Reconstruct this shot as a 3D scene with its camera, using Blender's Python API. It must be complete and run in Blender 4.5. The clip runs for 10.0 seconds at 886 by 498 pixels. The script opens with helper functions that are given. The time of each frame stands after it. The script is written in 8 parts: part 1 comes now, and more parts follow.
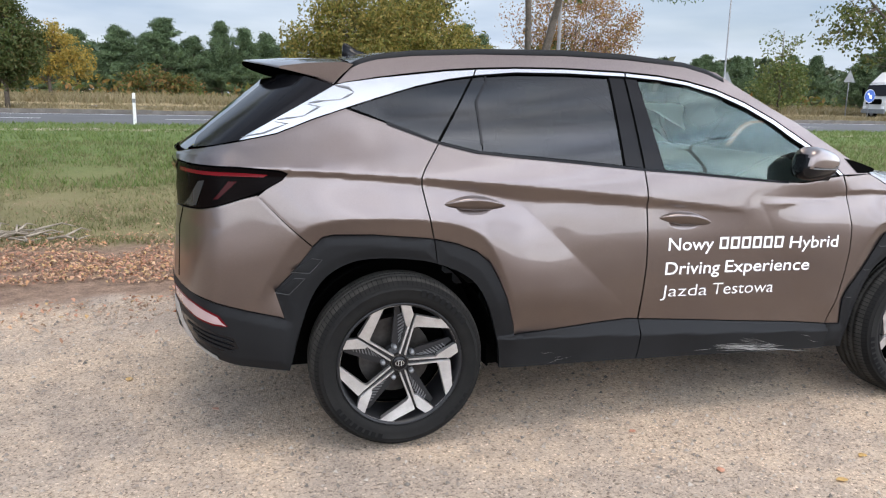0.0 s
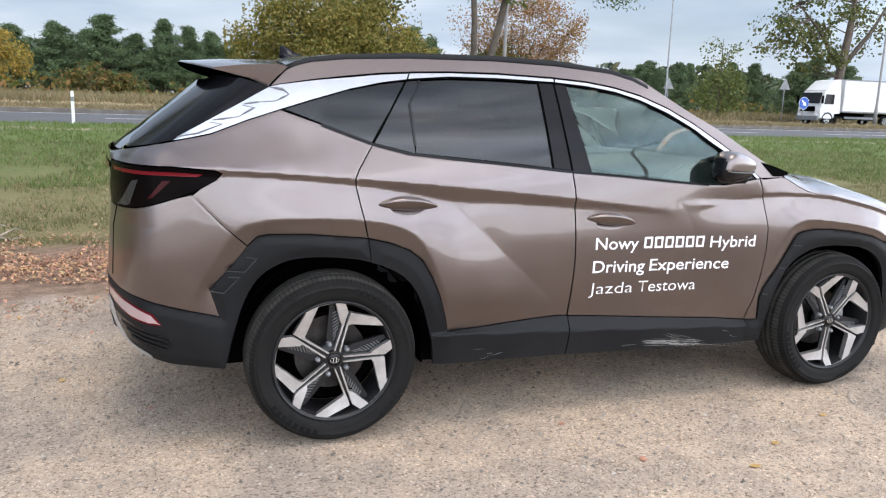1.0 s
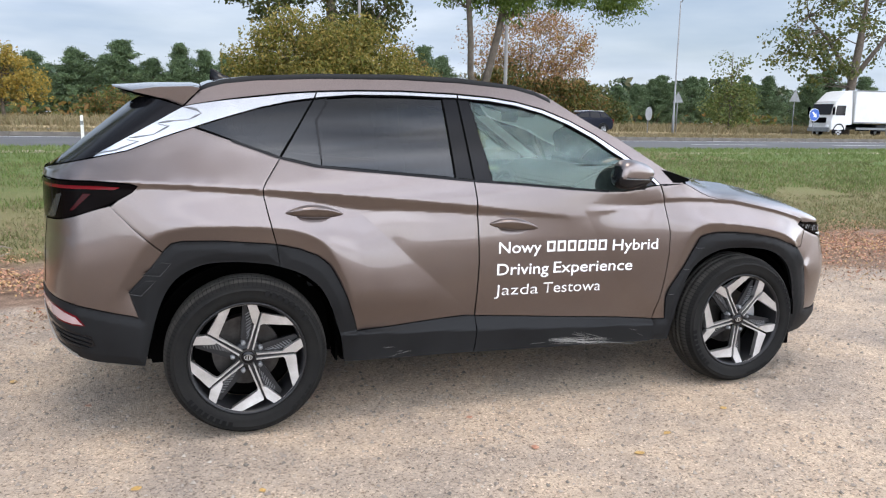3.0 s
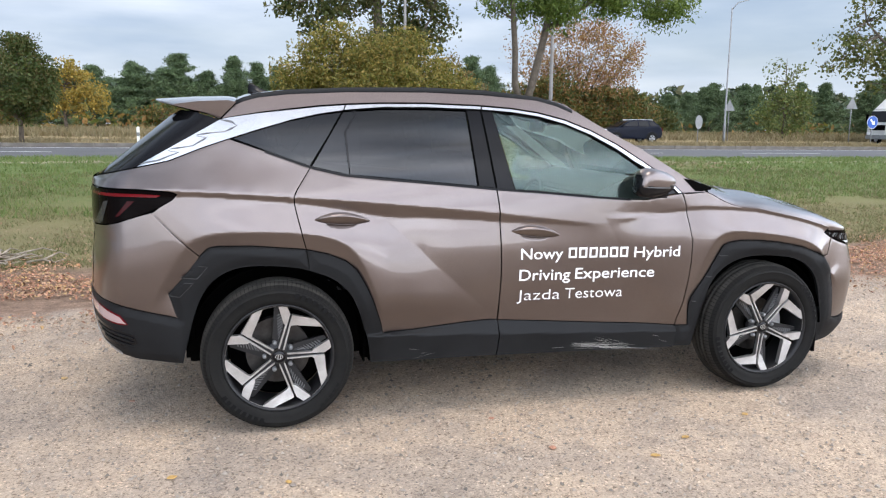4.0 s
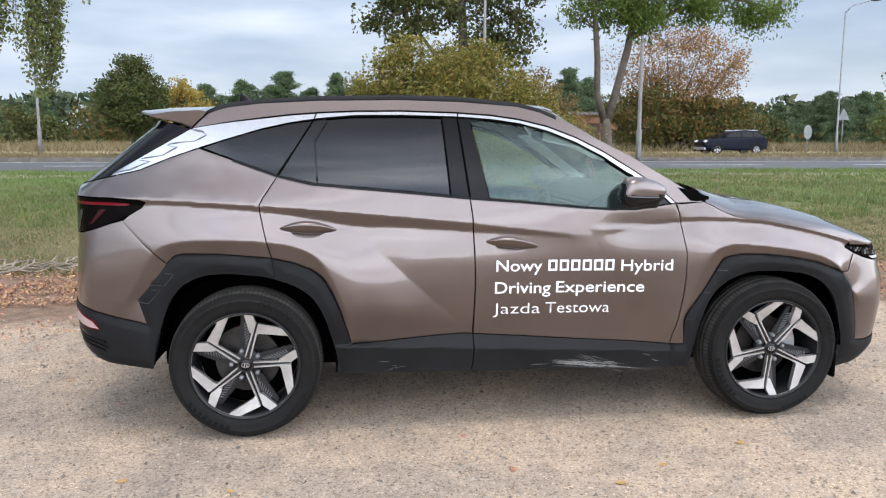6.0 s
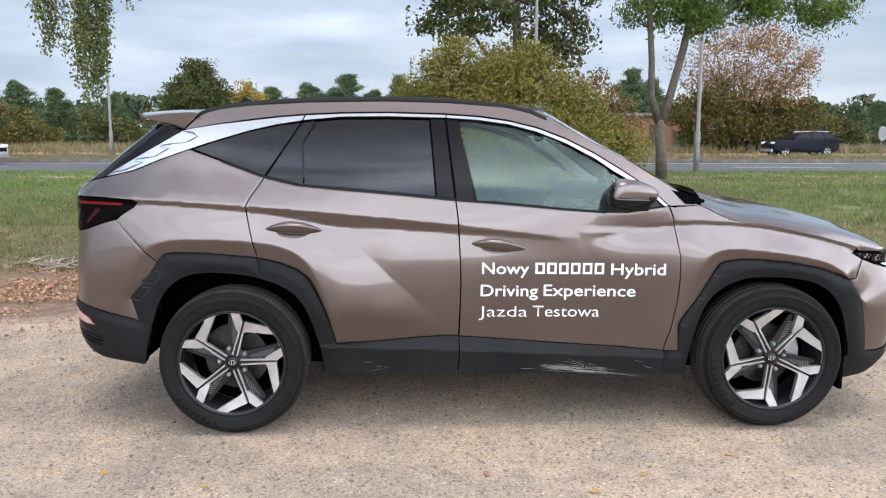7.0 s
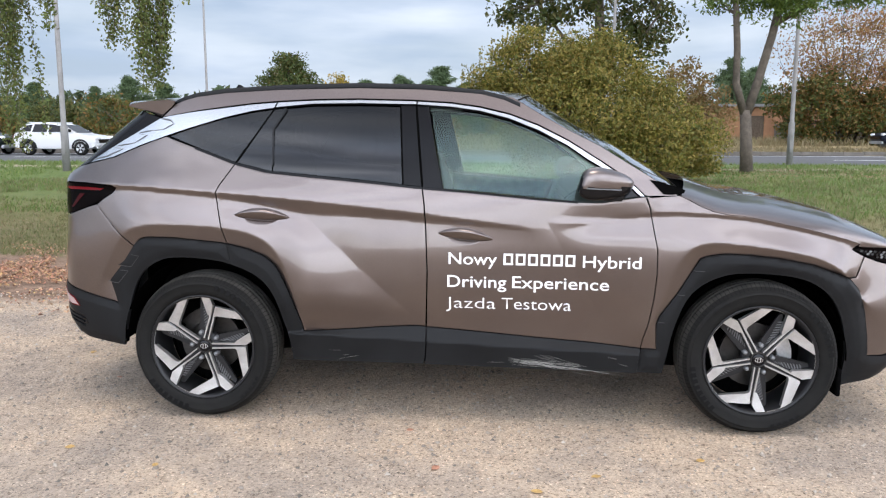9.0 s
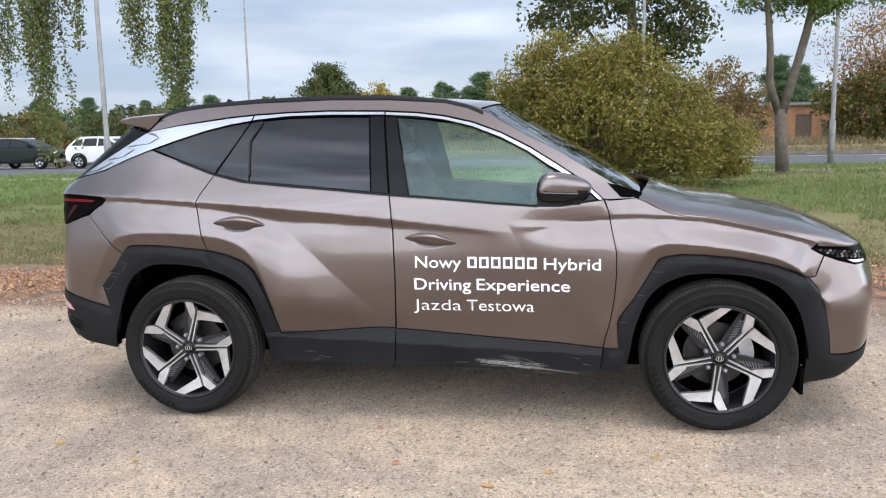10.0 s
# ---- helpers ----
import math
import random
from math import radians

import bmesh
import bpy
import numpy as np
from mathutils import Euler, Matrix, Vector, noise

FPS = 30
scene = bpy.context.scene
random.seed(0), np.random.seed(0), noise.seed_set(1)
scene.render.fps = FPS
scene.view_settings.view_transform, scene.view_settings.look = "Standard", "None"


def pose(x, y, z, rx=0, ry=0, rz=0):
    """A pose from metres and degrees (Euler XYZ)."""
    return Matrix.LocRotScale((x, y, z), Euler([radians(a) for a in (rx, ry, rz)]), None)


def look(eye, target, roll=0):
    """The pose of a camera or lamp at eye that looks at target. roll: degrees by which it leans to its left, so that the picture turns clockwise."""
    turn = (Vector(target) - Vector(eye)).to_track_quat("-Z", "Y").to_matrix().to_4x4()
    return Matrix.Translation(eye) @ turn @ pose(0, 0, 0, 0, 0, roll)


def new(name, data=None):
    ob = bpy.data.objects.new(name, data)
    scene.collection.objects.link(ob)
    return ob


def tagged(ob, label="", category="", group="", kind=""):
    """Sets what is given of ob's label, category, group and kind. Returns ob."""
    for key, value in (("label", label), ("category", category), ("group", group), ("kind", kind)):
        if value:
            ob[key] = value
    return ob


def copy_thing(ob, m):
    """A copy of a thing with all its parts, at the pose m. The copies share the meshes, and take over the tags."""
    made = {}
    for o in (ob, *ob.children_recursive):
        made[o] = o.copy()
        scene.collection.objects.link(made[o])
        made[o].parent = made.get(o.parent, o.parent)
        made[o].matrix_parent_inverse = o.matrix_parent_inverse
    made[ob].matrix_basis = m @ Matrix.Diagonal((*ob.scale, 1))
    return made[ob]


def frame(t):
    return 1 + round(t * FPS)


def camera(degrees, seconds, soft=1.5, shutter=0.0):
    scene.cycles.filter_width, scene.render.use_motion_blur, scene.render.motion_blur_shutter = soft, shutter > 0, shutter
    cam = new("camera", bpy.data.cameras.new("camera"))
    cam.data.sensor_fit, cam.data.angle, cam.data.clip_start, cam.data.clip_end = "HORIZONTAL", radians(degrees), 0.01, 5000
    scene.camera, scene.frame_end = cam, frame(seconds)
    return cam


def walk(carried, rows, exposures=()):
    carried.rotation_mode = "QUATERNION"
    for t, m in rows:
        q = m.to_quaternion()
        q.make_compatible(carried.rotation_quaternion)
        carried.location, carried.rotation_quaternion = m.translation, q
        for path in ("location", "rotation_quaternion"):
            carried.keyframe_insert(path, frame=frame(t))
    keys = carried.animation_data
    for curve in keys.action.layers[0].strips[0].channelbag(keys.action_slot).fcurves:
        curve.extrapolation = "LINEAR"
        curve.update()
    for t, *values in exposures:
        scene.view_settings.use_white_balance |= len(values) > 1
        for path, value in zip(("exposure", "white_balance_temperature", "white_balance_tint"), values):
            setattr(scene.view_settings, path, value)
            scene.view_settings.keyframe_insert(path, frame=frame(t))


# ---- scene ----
cam = camera(59.7, 10.0, soft=1.2)
PATH = [
    (0, (-0.662, -3.834, 1.447), (-0.13, -1.945, 1.062), 1.2),
    (0.5, (-0.685, -3.921, 1.445), (-0.099, -2.045, 1.072), 1.6),
    (1, (-0.625, -3.934, 1.452), (0.033, -2.083, 1.076), 1.9),
    (1.5, (-0.499, -3.958, 1.457), (0.192, -2.119, 1.079), 2.4),
    (2, (-0.366, -4.042, 1.452), (0.316, -2.204, 1.055), 2.8),
    (2.2, (-0.304, -4.104, 1.429), (0.37, -2.26, 1.045), 2.7),
    (3.3, (-0.21, -4.43, 1.457), (0.369, -2.543, 1.138), 0.2),
    (3.5, (-0.201, -4.475, 1.455), (0.345, -2.577, 1.144), 0.1),
    (4, (-0.141, -4.518, 1.459), (0.354, -2.606, 1.149), 0.6),
    (4.5, (0.053, -4.541, 1.459), (0.494, -2.612, 1.166), 0.9),
    (5, (0.213, -4.566, 1.455), (0.591, -2.62, 1.19), 0.5),
    (6.5, (0.684, -4.53, 1.43), (0.839, -2.556, 1.148), 0.1),
    (7, (0.886, -4.556, 1.434), (0.962, -2.577, 1.16), 0.1),
    (7.5, (1.07, -4.591, 1.439), (1.119, -2.611, 1.159), -0.2),
    (8, (1.18, -4.571, 1.415), (1.188, -2.593, 1.12), -0.9),
    (8.5, (1.332, -4.517, 1.406), (1.248, -2.543, 1.099), -0.3),
    (9, (1.501, -4.476, 1.41), (1.333, -2.505, 1.116), 0.1),
    (9.5, (1.714, -4.511, 1.415), (1.488, -2.544, 1.131), -0.2),
    (10, (1.904, -4.569, 1.418), (1.617, -2.61, 1.14), -1.1),
]
walk(cam, [(t, look(eye, target, roll)) for t, eye, target, roll in PATH])

# ---- light: an overcast sky with soft cloud and a veiled sun behind the viewer ----
SUN_ELEVATION, SUN_ROTATION = radians(78), radians(167)
SKY_LOW, SKY_HIGH, SUN_SIDE = 0.088, 0.19, 5.5
scene.view_settings.exposure = 0.52
world = bpy.data.worlds.new("overcast_sky")
scene.world = world
world.use_nodes = True
wn, wl = world.node_tree.nodes, world.node_tree.links
wn.clear()
w_out, w_bg = wn.new("ShaderNodeOutputWorld"), wn.new("ShaderNodeBackground")
w_sky = wn.new("ShaderNodeTexSky")
w_sky.sky_type, w_sky.sun_disc = "NISHITA", False
w_sky.sun_elevation, w_sky.sun_rotation, w_sky.altitude = SUN_ELEVATION, SUN_ROTATION, 80
w_sky.air_density, w_sky.dust_density, w_sky.ozone_density = 1.0, 2.0, 1.0
w_co, w_map = wn.new("ShaderNodeTexCoord"), wn.new("ShaderNodeMapping")
w_map.inputs["Scale"].default_value = (1.0, 1.0, 4.8)
w_noise, w_ramp, w_mix = wn.new("ShaderNodeTexNoise"), wn.new("ShaderNodeValToRGB"), wn.new("ShaderNodeMix")
w_noise.inputs["Scale"].default_value, w_noise.inputs["Detail"].default_value = 2.3, 5.0
w_noise.inputs["Roughness"].default_value, w_noise.inputs["Distortion"].default_value = 0.5, 0.3
w_ramp.color_ramp.elements[0].position, w_ramp.color_ramp.elements[1].position = 0.36, 0.66
w_ramp.color_ramp.elements[0].color, w_ramp.color_ramp.elements[1].color = (0.55, 0.55, 0.55, 1), (0.95, 0.95, 0.95, 1)
w_mix.data_type = "RGBA"
w_noise2, w_ramp2 = wn.new("ShaderNodeTexNoise"), wn.new("ShaderNodeValToRGB")
w_noise2.inputs["Scale"].default_value, w_noise2.inputs["Detail"].default_value = 4.1, 6.0
w_ramp2.color_ramp.elements[0].position, w_ramp2.color_ramp.elements[1].position = 0.32, 0.7
w_ramp2.color_ramp.elements[0].color, w_ramp2.color_ramp.elements[1].color = (4.3, 5.3, 7.0, 1), (7.4, 8.1, 9.2, 1)
wl.new(w_co.outputs["Generated"], w_map.inputs["Vector"])
wl.new(w_map.outputs["Vector"], w_noise.inputs["Vector"])
wl.new(w_map.outputs["Vector"], w_noise2.inputs["Vector"])
wl.new(w_noise.outputs["Fac"], w_ramp.inputs["Fac"])
wl.new(w_noise2.outputs["Fac"], w_ramp2.inputs["Fac"])
wl.new(w_ramp.outputs["Color"], w_mix.inputs["Factor"])
wl.new(w_sky.outputs["Color"], w_mix.inputs["A"])
wl.new(w_ramp2.outputs["Color"], w_mix.inputs["B"])
# an overcast sky is about three times brighter overhead than at the horizon
w_sep, w_grade = wn.new("ShaderNodeSeparateXYZ"), wn.new("ShaderNodeMapRange")
wl.new(w_co.outputs["Generated"], w_sep.inputs["Vector"])
wl.new(w_sep.outputs["Z"], w_grade.inputs["Value"])
w_grade.interpolation_type = "SMOOTHSTEP"
w_grade.inputs["From Min"].default_value = 0.6
w_grade.inputs["To Min"].default_value, w_grade.inputs["To Max"].default_value = SKY_LOW, SKY_HIGH
# and thinner, brighter cloud low on the viewer's side
w_dot, w_side, w_band, w_both, w_gain, w_mul = (wn.new("ShaderNodeVectorMath"), wn.new("ShaderNodeMapRange"), wn.new("ShaderNodeMapRange"), wn.new("ShaderNodeMath"), wn.new("ShaderNodeMath"), wn.new("ShaderNodeMath"))
w_dot.operation, w_both.operation, w_gain.operation, w_mul.operation = "DOT_PRODUCT", "MULTIPLY", "MULTIPLY_ADD", "MULTIPLY"
w_dot.inputs[1].default_value = (0.50, -0.866, 0.0)
wl.new(w_co.outputs["Generated"], w_dot.inputs[0])
w_side.interpolation_type = w_band.interpolation_type = "SMOOTHSTEP"
w_side.inputs["From Min"].default_value, w_side.inputs["From Max"].default_value = -0.35, 0.66
w_band.inputs["From Min"].default_value, w_band.inputs["From Max"].default_value = 0.56, 0.79
w_band.inputs["To Min"].default_value, w_band.inputs["To Max"].default_value = 1.0, 0.0
wl.new(w_dot.outputs["Value"], w_side.inputs["Value"])
wl.new(w_sep.outputs["Z"], w_band.inputs["Value"])
wl.new(w_side.outputs["Result"], w_both.inputs[0])
wl.new(w_band.outputs["Result"], w_both.inputs[1])
w_noise3, w_thick, w_break = wn.new("ShaderNodeTexNoise"), wn.new("ShaderNodeMapRange"), wn.new("ShaderNodeMath")
w_noise3.inputs["Scale"].default_value, w_noise3.inputs["Detail"].default_value, w_noise3.inputs["Distortion"].default_value = 3.4, 5.0, 0.4
w_thick.inputs["From Min"].default_value, w_thick.inputs["From Max"].default_value = 0.36, 0.64
w_thick.inputs["To Min"].default_value, w_thick.inputs["To Max"].default_value = 0.62, 1.45
w_break.operation = "MULTIPLY"
wl.new(w_map.outputs["Vector"], w_noise3.inputs["Vector"])
wl.new(w_noise3.outputs["Fac"], w_thick.inputs["Value"])
wl.new(w_both.outputs[0], w_break.inputs[0])
wl.new(w_thick.outputs["Result"], w_break.inputs[1])
wl.new(w_break.outputs[0], w_gain.inputs[0])
w_gain.inputs[1].default_value, w_gain.inputs[2].default_value = SUN_SIDE - 1.0, 1.0
w_warm = wn.new("ShaderNodeMix")
w_warm.data_type, w_warm.blend_type = "RGBA", "MULTIPLY"
w_warm.inputs["B"].default_value = (1.0, 0.92, 0.850, 1)
wl.new(w_side.outputs["Result"], w_warm.inputs["Factor"])
wl.new(w_mix.outputs["Result"], w_warm.inputs["A"])
wl.new(w_warm.outputs["Result"], w_bg.inputs["Color"])
wl.new(w_grade.outputs["Result"], w_mul.inputs[0])
wl.new(w_gain.outputs[0], w_mul.inputs[1])
wl.new(w_mul.outputs[0], w_bg.inputs["Strength"])
wl.new(w_bg.outputs["Background"], w_out.inputs["Surface"])

sun = new("sun", bpy.data.lights.new("sun", "SUN"))
sun.data.energy, sun.data.angle, sun.data.color = 0.95, radians(30), (1.0, 0.89, 0.78)
sun.matrix_world = look((0.5, -2.2, 11.0), (0, 0, 0))

# ---- materials ----
def nodes_of(name):
    m = bpy.data.materials.new(name)
    m.use_nodes = True
    return m, m.node_tree.nodes, m.node_tree.links, m.node_tree.nodes["Principled BSDF"]


def ramp(n, *stops):
    r = n.new("ShaderNodeValToRGB")
    els = r.color_ramp.elements
    while len(els) < len(stops):
        els.new(0.5)
    for e, (p, c) in zip(els, stops):
        e.position, e.color = p, (*c, 1)
    return r


def mixed(n, l, fac, a, b, blend="MIX"):
    m = n.new("ShaderNodeMix")
    m.data_type, m.blend_type = "RGBA", blend
    for key, v in (("Factor", fac), ("A", a), ("B", b)):
        if isinstance(v, (int, float)):
            m.inputs[key].default_value = v
        elif isinstance(v, tuple):
            m.inputs[key].default_value = (*v, 1)
        else:
            l.new(v, m.inputs[key])
    return m.outputs["Result"]


def noisy(n, l, scale, detail=4.0, rough=0.55, coords="Object", stretch=(1, 1, 1)):
    co, mp, no = n.new("ShaderNodeTexCoord"), n.new("ShaderNodeMapping"), n.new("ShaderNodeTexNoise")
    mp.inputs["Scale"].default_value = stretch
    no.inputs["Scale"].default_value, no.inputs["Detail"].default_value, no.inputs["Roughness"].default_value = scale, detail, rough
    l.new(co.outputs[coords], mp.inputs["Vector"])
    l.new(mp.outputs["Vector"], no.inputs["Vector"])
    return no.outputs["Fac"]


def bumped(n, l, p, height, strength, distance):
    b = n.new("ShaderNodeBump")
    b.inputs["Strength"].default_value, b.inputs["Distance"].default_value = strength, distance
    l.new(height, b.inputs["Height"])
    l.new(b.outputs["Normal"], p.inputs["Normal"])


def surface(name, dark, light, rough=0.6, metal=0.0, scale=8.0, bump=0.15, dist=0.004, fine=90.0, spec=0.5, coat=0.0):
    """A worn surface: colour varies broadly and finely between two tones, with a fine relief."""
    m, n, l, p = nodes_of(name)
    broad, small = noisy(n, l, scale), noisy(n, l, fine, 3.0)
    c = ramp(n, (0.3, dark), (0.72, light))
    l.new(broad, c.inputs["Fac"])
    l.new(mixed(n, l, 0.25, c.outputs["Color"], small, "OVERLAY"), p.inputs["Base Color"])
    r = n.new("ShaderNodeMapRange")
    r.inputs["To Min"].default_value, r.inputs["To Max"].default_value = max(rough - 0.12, 0.02), min(rough + 0.12, 1)
    l.new(broad, r.inputs["Value"])
    l.new(r.outputs["Result"], p.inputs["Roughness"])
    p.inputs["Metallic"].default_value, p.inputs["Specular IOR Level"].default_value = metal, spec
    p.inputs["Coat Weight"].default_value = coat
    if bump:
        bumped(n, l, p, small, bump, dist)
    return m


def plain(name, colour, rough=0.5, metal=0.0, coat=0.0, spec=0.5):
    m, n, l, p = nodes_of(name)
    p.inputs["Base Color"].default_value = (*colour, 1)
    p.inputs["Metallic"].default_value, p.inputs["Coat Weight"].default_value = metal, coat
    p.inputs["Specular IOR Level"].default_value = spec
    f = noisy(n, l, 25.0, 3.0)
    r = n.new("ShaderNodeMapRange")
    r.inputs["To Min"].default_value, r.inputs["To Max"].default_value = max(rough - 0.06, 0.01), rough + 0.06
    l.new(f, r.inputs["Value"])
    l.new(r.outputs["Result"], p.inputs["Roughness"])
    return m


def leafy(name, tones, rough=0.55, through_light=0.35):
    """Foliage: every leaf takes its own tone, and lets some light through."""
    m, n, l, p = nodes_of(name)
    g = n.new("ShaderNodeNewGeometry")
    steps = [(i / max(len(tones) - 1, 1), t) for i, t in enumerate(tones)]
    c = ramp(n, *steps)
    l.new(g.outputs["Random Per Island"], c.inputs["Fac"])
    big = noisy(n, l, 0.9, 2.0)
    tone = mixed(n, l, 0.35, c.outputs["Color"], big, "OVERLAY")
    l.new(tone, p.inputs["Base Color"])
    p.inputs["Roughness"].default_value, p.inputs["Specular IOR Level"].default_value = rough, 0.35
    t = n.new("ShaderNodeBsdfTranslucent")
    l.new(tone, t.inputs["Color"])
    mx = n.new("ShaderNodeMixShader")
    mx.inputs[0].default_value = through_light
    l.new(p.outputs["BSDF"], mx.inputs[1])
    l.new(t.outputs["BSDF"], mx.inputs[2])
    l.new(mx.outputs["Shader"], n["Material Output"].inputs["Surface"])
    return m


def glazing(name, tint, ior=1.5, gain=1.0, gloss=(0.95, 0.97, 1.0, 1)):
    """A thin pane: tinted clear glass, with a gloss that grows towards grazing."""
    m, n, l, p = nodes_of(name)
    n.remove(p)
    t, gl, fr, mx = n.new("ShaderNodeBsdfTransparent"), n.new("ShaderNodeBsdfGlossy"), n.new("ShaderNodeFresnel"), n.new("ShaderNodeMixShader")
    t.inputs["Color"].default_value = (*tint, 1)
    gl.inputs["Roughness"].default_value = 0.015
    gl.inputs["Color"].default_value = gloss
    fr.inputs["IOR"].default_value = ior
    k = n.new("ShaderNodeMath")
    k.operation, k.use_clamp = "MULTIPLY", True
    k.inputs[1].default_value = gain
    l.new(fr.outputs["Fac"], k.inputs[0])
    l.new(k.outputs[0], mx.inputs[0])
    l.new(t.outputs["BSDF"], mx.inputs[1])
    l.new(gl.outputs["BSDF"], mx.inputs[2])
    l.new(mx.outputs["Shader"], n["Material Output"].inputs["Surface"])
    return m


def car_paint():
    """Metallic brown-grey paint: fine flakes under a clear coat, with a little dust."""
    m, n, l, p = nodes_of("metallic_paint")
    co, vo = n.new("ShaderNodeTexCoord"), n.new("ShaderNodeTexVoronoi")
    vo.inputs["Scale"].default_value = 900.0
    l.new(co.outputs["Object"], vo.inputs["Vector"])
    c = ramp(n, (0.0, (0.113, 0.090, 0.0835)), (1.0, (0.167, 0.134, 0.125)))
    l.new(vo.outputs["Color"], c.inputs["Fac"])
    dust = noisy(n, l, 3.0, 5.0)
    d = ramp(n, (0.45, (0, 0, 0)), (0.8, (0.10, 0.10, 0.10)))
    l.new(dust, d.inputs["Fac"])
    l.new(mixed(n, l, d.outputs["Color"], c.outputs["Color"], (0.30, 0.26, 0.22)), p.inputs["Base Color"])
    p.inputs["Metallic"].default_value, p.inputs["Roughness"].default_value = 0.93, 0.29
    p.inputs["Coat Weight"].default_value, p.inputs["Coat Roughness"].default_value = 1.0, 0.05
    return m


PAINT = car_paint()
CLADDING = surface("black_grained_plastic", (0.0052, 0.0056, 0.0064), (0.0095, 0.0100, 0.0108), 0.55, scale=5, fine=400, bump=0.12, dist=0.001, spec=0.19)
GLOSS_BLACK = plain("gloss_black_trim", (0.006, 0.006, 0.007), 0.14, spec=0.25)
PILLAR_BLACK = plain("black_pillar_film", (0.006, 0.006, 0.007), 0.12, spec=0.13)
# near-black without gloss: wheel wells, underside and gaps are kept dark by colour
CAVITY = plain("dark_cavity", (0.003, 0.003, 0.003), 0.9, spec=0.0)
SATIN_CHROME = plain("satin_chrome", (0.43, 0.44, 0.455), 0.24, metal=1.0)
RUBBER = surface("tyre_rubber", (0.0055, 0.0054, 0.0053), (0.0120, 0.0115, 0.0105), 0.74, scale=14, fine=160, bump=0.15, dist=0.001, spec=0.16)
RUBBER_DUST = surface("dusty_tread_rubber", (0.022, 0.021, 0.019), (0.048, 0.045, 0.040), 0.85, scale=18, fine=200, bump=0.2, dist=0.001, spec=0.15)
RUBBER_MARK = surface("tyre_lettering", (0.006, 0.006, 0.006), (0.009, 0.009, 0.009), 0.8, scale=30, spec=0.1)
ALLOY = surface("machined_alloy", (0.44, 0.435, 0.43), (0.57, 0.56, 0.55), 0.38, metal=0.85, scale=20, fine=300, bump=0.05, dist=0.0006)
ALLOY_DARK = plain("dark_painted_alloy", (0.014, 0.014, 0.015), 0.38, spec=0.3)
RIB_GREY = plain("grey_painted_alloy", (0.115, 0.115, 0.118), 0.4)
PALE_EDGE = surface("pale_edge_plastic", (0.035, 0.035, 0.035), (0.06, 0.06, 0.06), 0.6, scale=40)
# darker copy of the chrome, for the shaded side of its folds
FOLD_GREY = plain("shaded_chrome", (0.13, 0.133, 0.14), 0.35, metal=0.7)
STEEL = surface("brake_steel", (0.032, 0.029, 0.027), (0.065, 0.060, 0.056), 0.45, metal=0.8, scale=20)
GLASS_DARK = glazing("privacy_glass", (0.03, 0.034, 0.038), 1.5, 0.95)
GLASS_GREEN = glazing("green_tinted_glass", (0.72, 0.85, 0.79), 1.52, 1.5, (0.80, 1.0, 0.92, 1))
GLASS_SCREEN = glazing("clear_windscreen", (0.60, 0.70, 0.66), 1.5, 1.3)
LENS_RED = plain("red_lens", (0.105, 0.005, 0.008), 0.12, spec=0.12)
LENS_DIM = plain("deep_red_lens", (0.030, 0.003, 0.004), 0.14, spec=0.1)
LENS_SMOKE = plain("smoked_lens", (0.003, 0.002, 0.002), 0.10, spec=0.02)
SLIT_GREY = plain("grey_lamp_gap", (0.028, 0.029, 0.030), 0.25, spec=0.2)
LENS_PALE = plain("pale_reflector_lens", (0.38, 0.27, 0.27), 0.16, coat=0.8)
SILVER = surface("silver_plastic", (0.42, 0.43, 0.44), (0.52, 0.53, 0.54), 0.35, metal=0.6, scale=10)
SEAT_CLOTH = surface("charcoal_seat_cloth", (0.030, 0.031, 0.033), (0.050, 0.052, 0.055), 0.85, scale=30)
LIGHT_TRIM = surface("pale_headliner", (0.60, 0.61, 0.60), (0.70, 0.71, 0.70), 0.85, scale=20)
WHITE_VINYL = plain("white_vinyl", (0.86, 0.86, 0.86), 0.35)
SCRATCH = plain("scraped_plastic", (0.24, 0.235, 0.22), 0.7)

BARK = surface("grey_brown_bark", (0.060, 0.047, 0.035), (0.14, 0.112, 0.086), 0.9, scale=6, fine=30, bump=0.9, dist=0.02)
BIRCH_BARK = surface("white_birch_bark", (0.16, 0.15, 0.14), (0.62, 0.60, 0.56), 0.85, scale=4, fine=22, bump=0.4, dist=0.01)
TWIG = surface("brown_twig", (0.07, 0.05, 0.035), (0.14, 0.11, 0.08), 0.9, scale=9)
POLE = surface("pale_concrete_pole", (0.155, 0.15, 0.146), (0.24, 0.232, 0.224), 0.75, scale=3, fine=40, bump=0.2)
ZINC = surface("galvanised_steel", (0.17, 0.175, 0.18), (0.27, 0.275, 0.28), 0.55, metal=0.5, scale=6)
ASPHALT = surface("worn_asphalt", (0.060, 0.061, 0.063), (0.098, 0.098, 0.100), 0.85, scale=0.35, fine=45, bump=0.3, dist=0.01)
KERB = surface("weathered_kerb_concrete", (0.10, 0.089, 0.077), (0.19, 0.172, 0.149), 0.9, scale=2.0, fine=50, bump=0.4, dist=0.01)
WHITE_LINE = surface("worn_road_paint", (0.45, 0.45, 0.44), (0.72, 0.72, 0.70), 0.8, scale=5)
SIGN_BLUE = plain("blue_sign_face", (0.010, 0.075, 0.36), 0.4)
SIGN_WHITE = plain("white_sign_face", (0.80, 0.80, 0.80), 0.45)
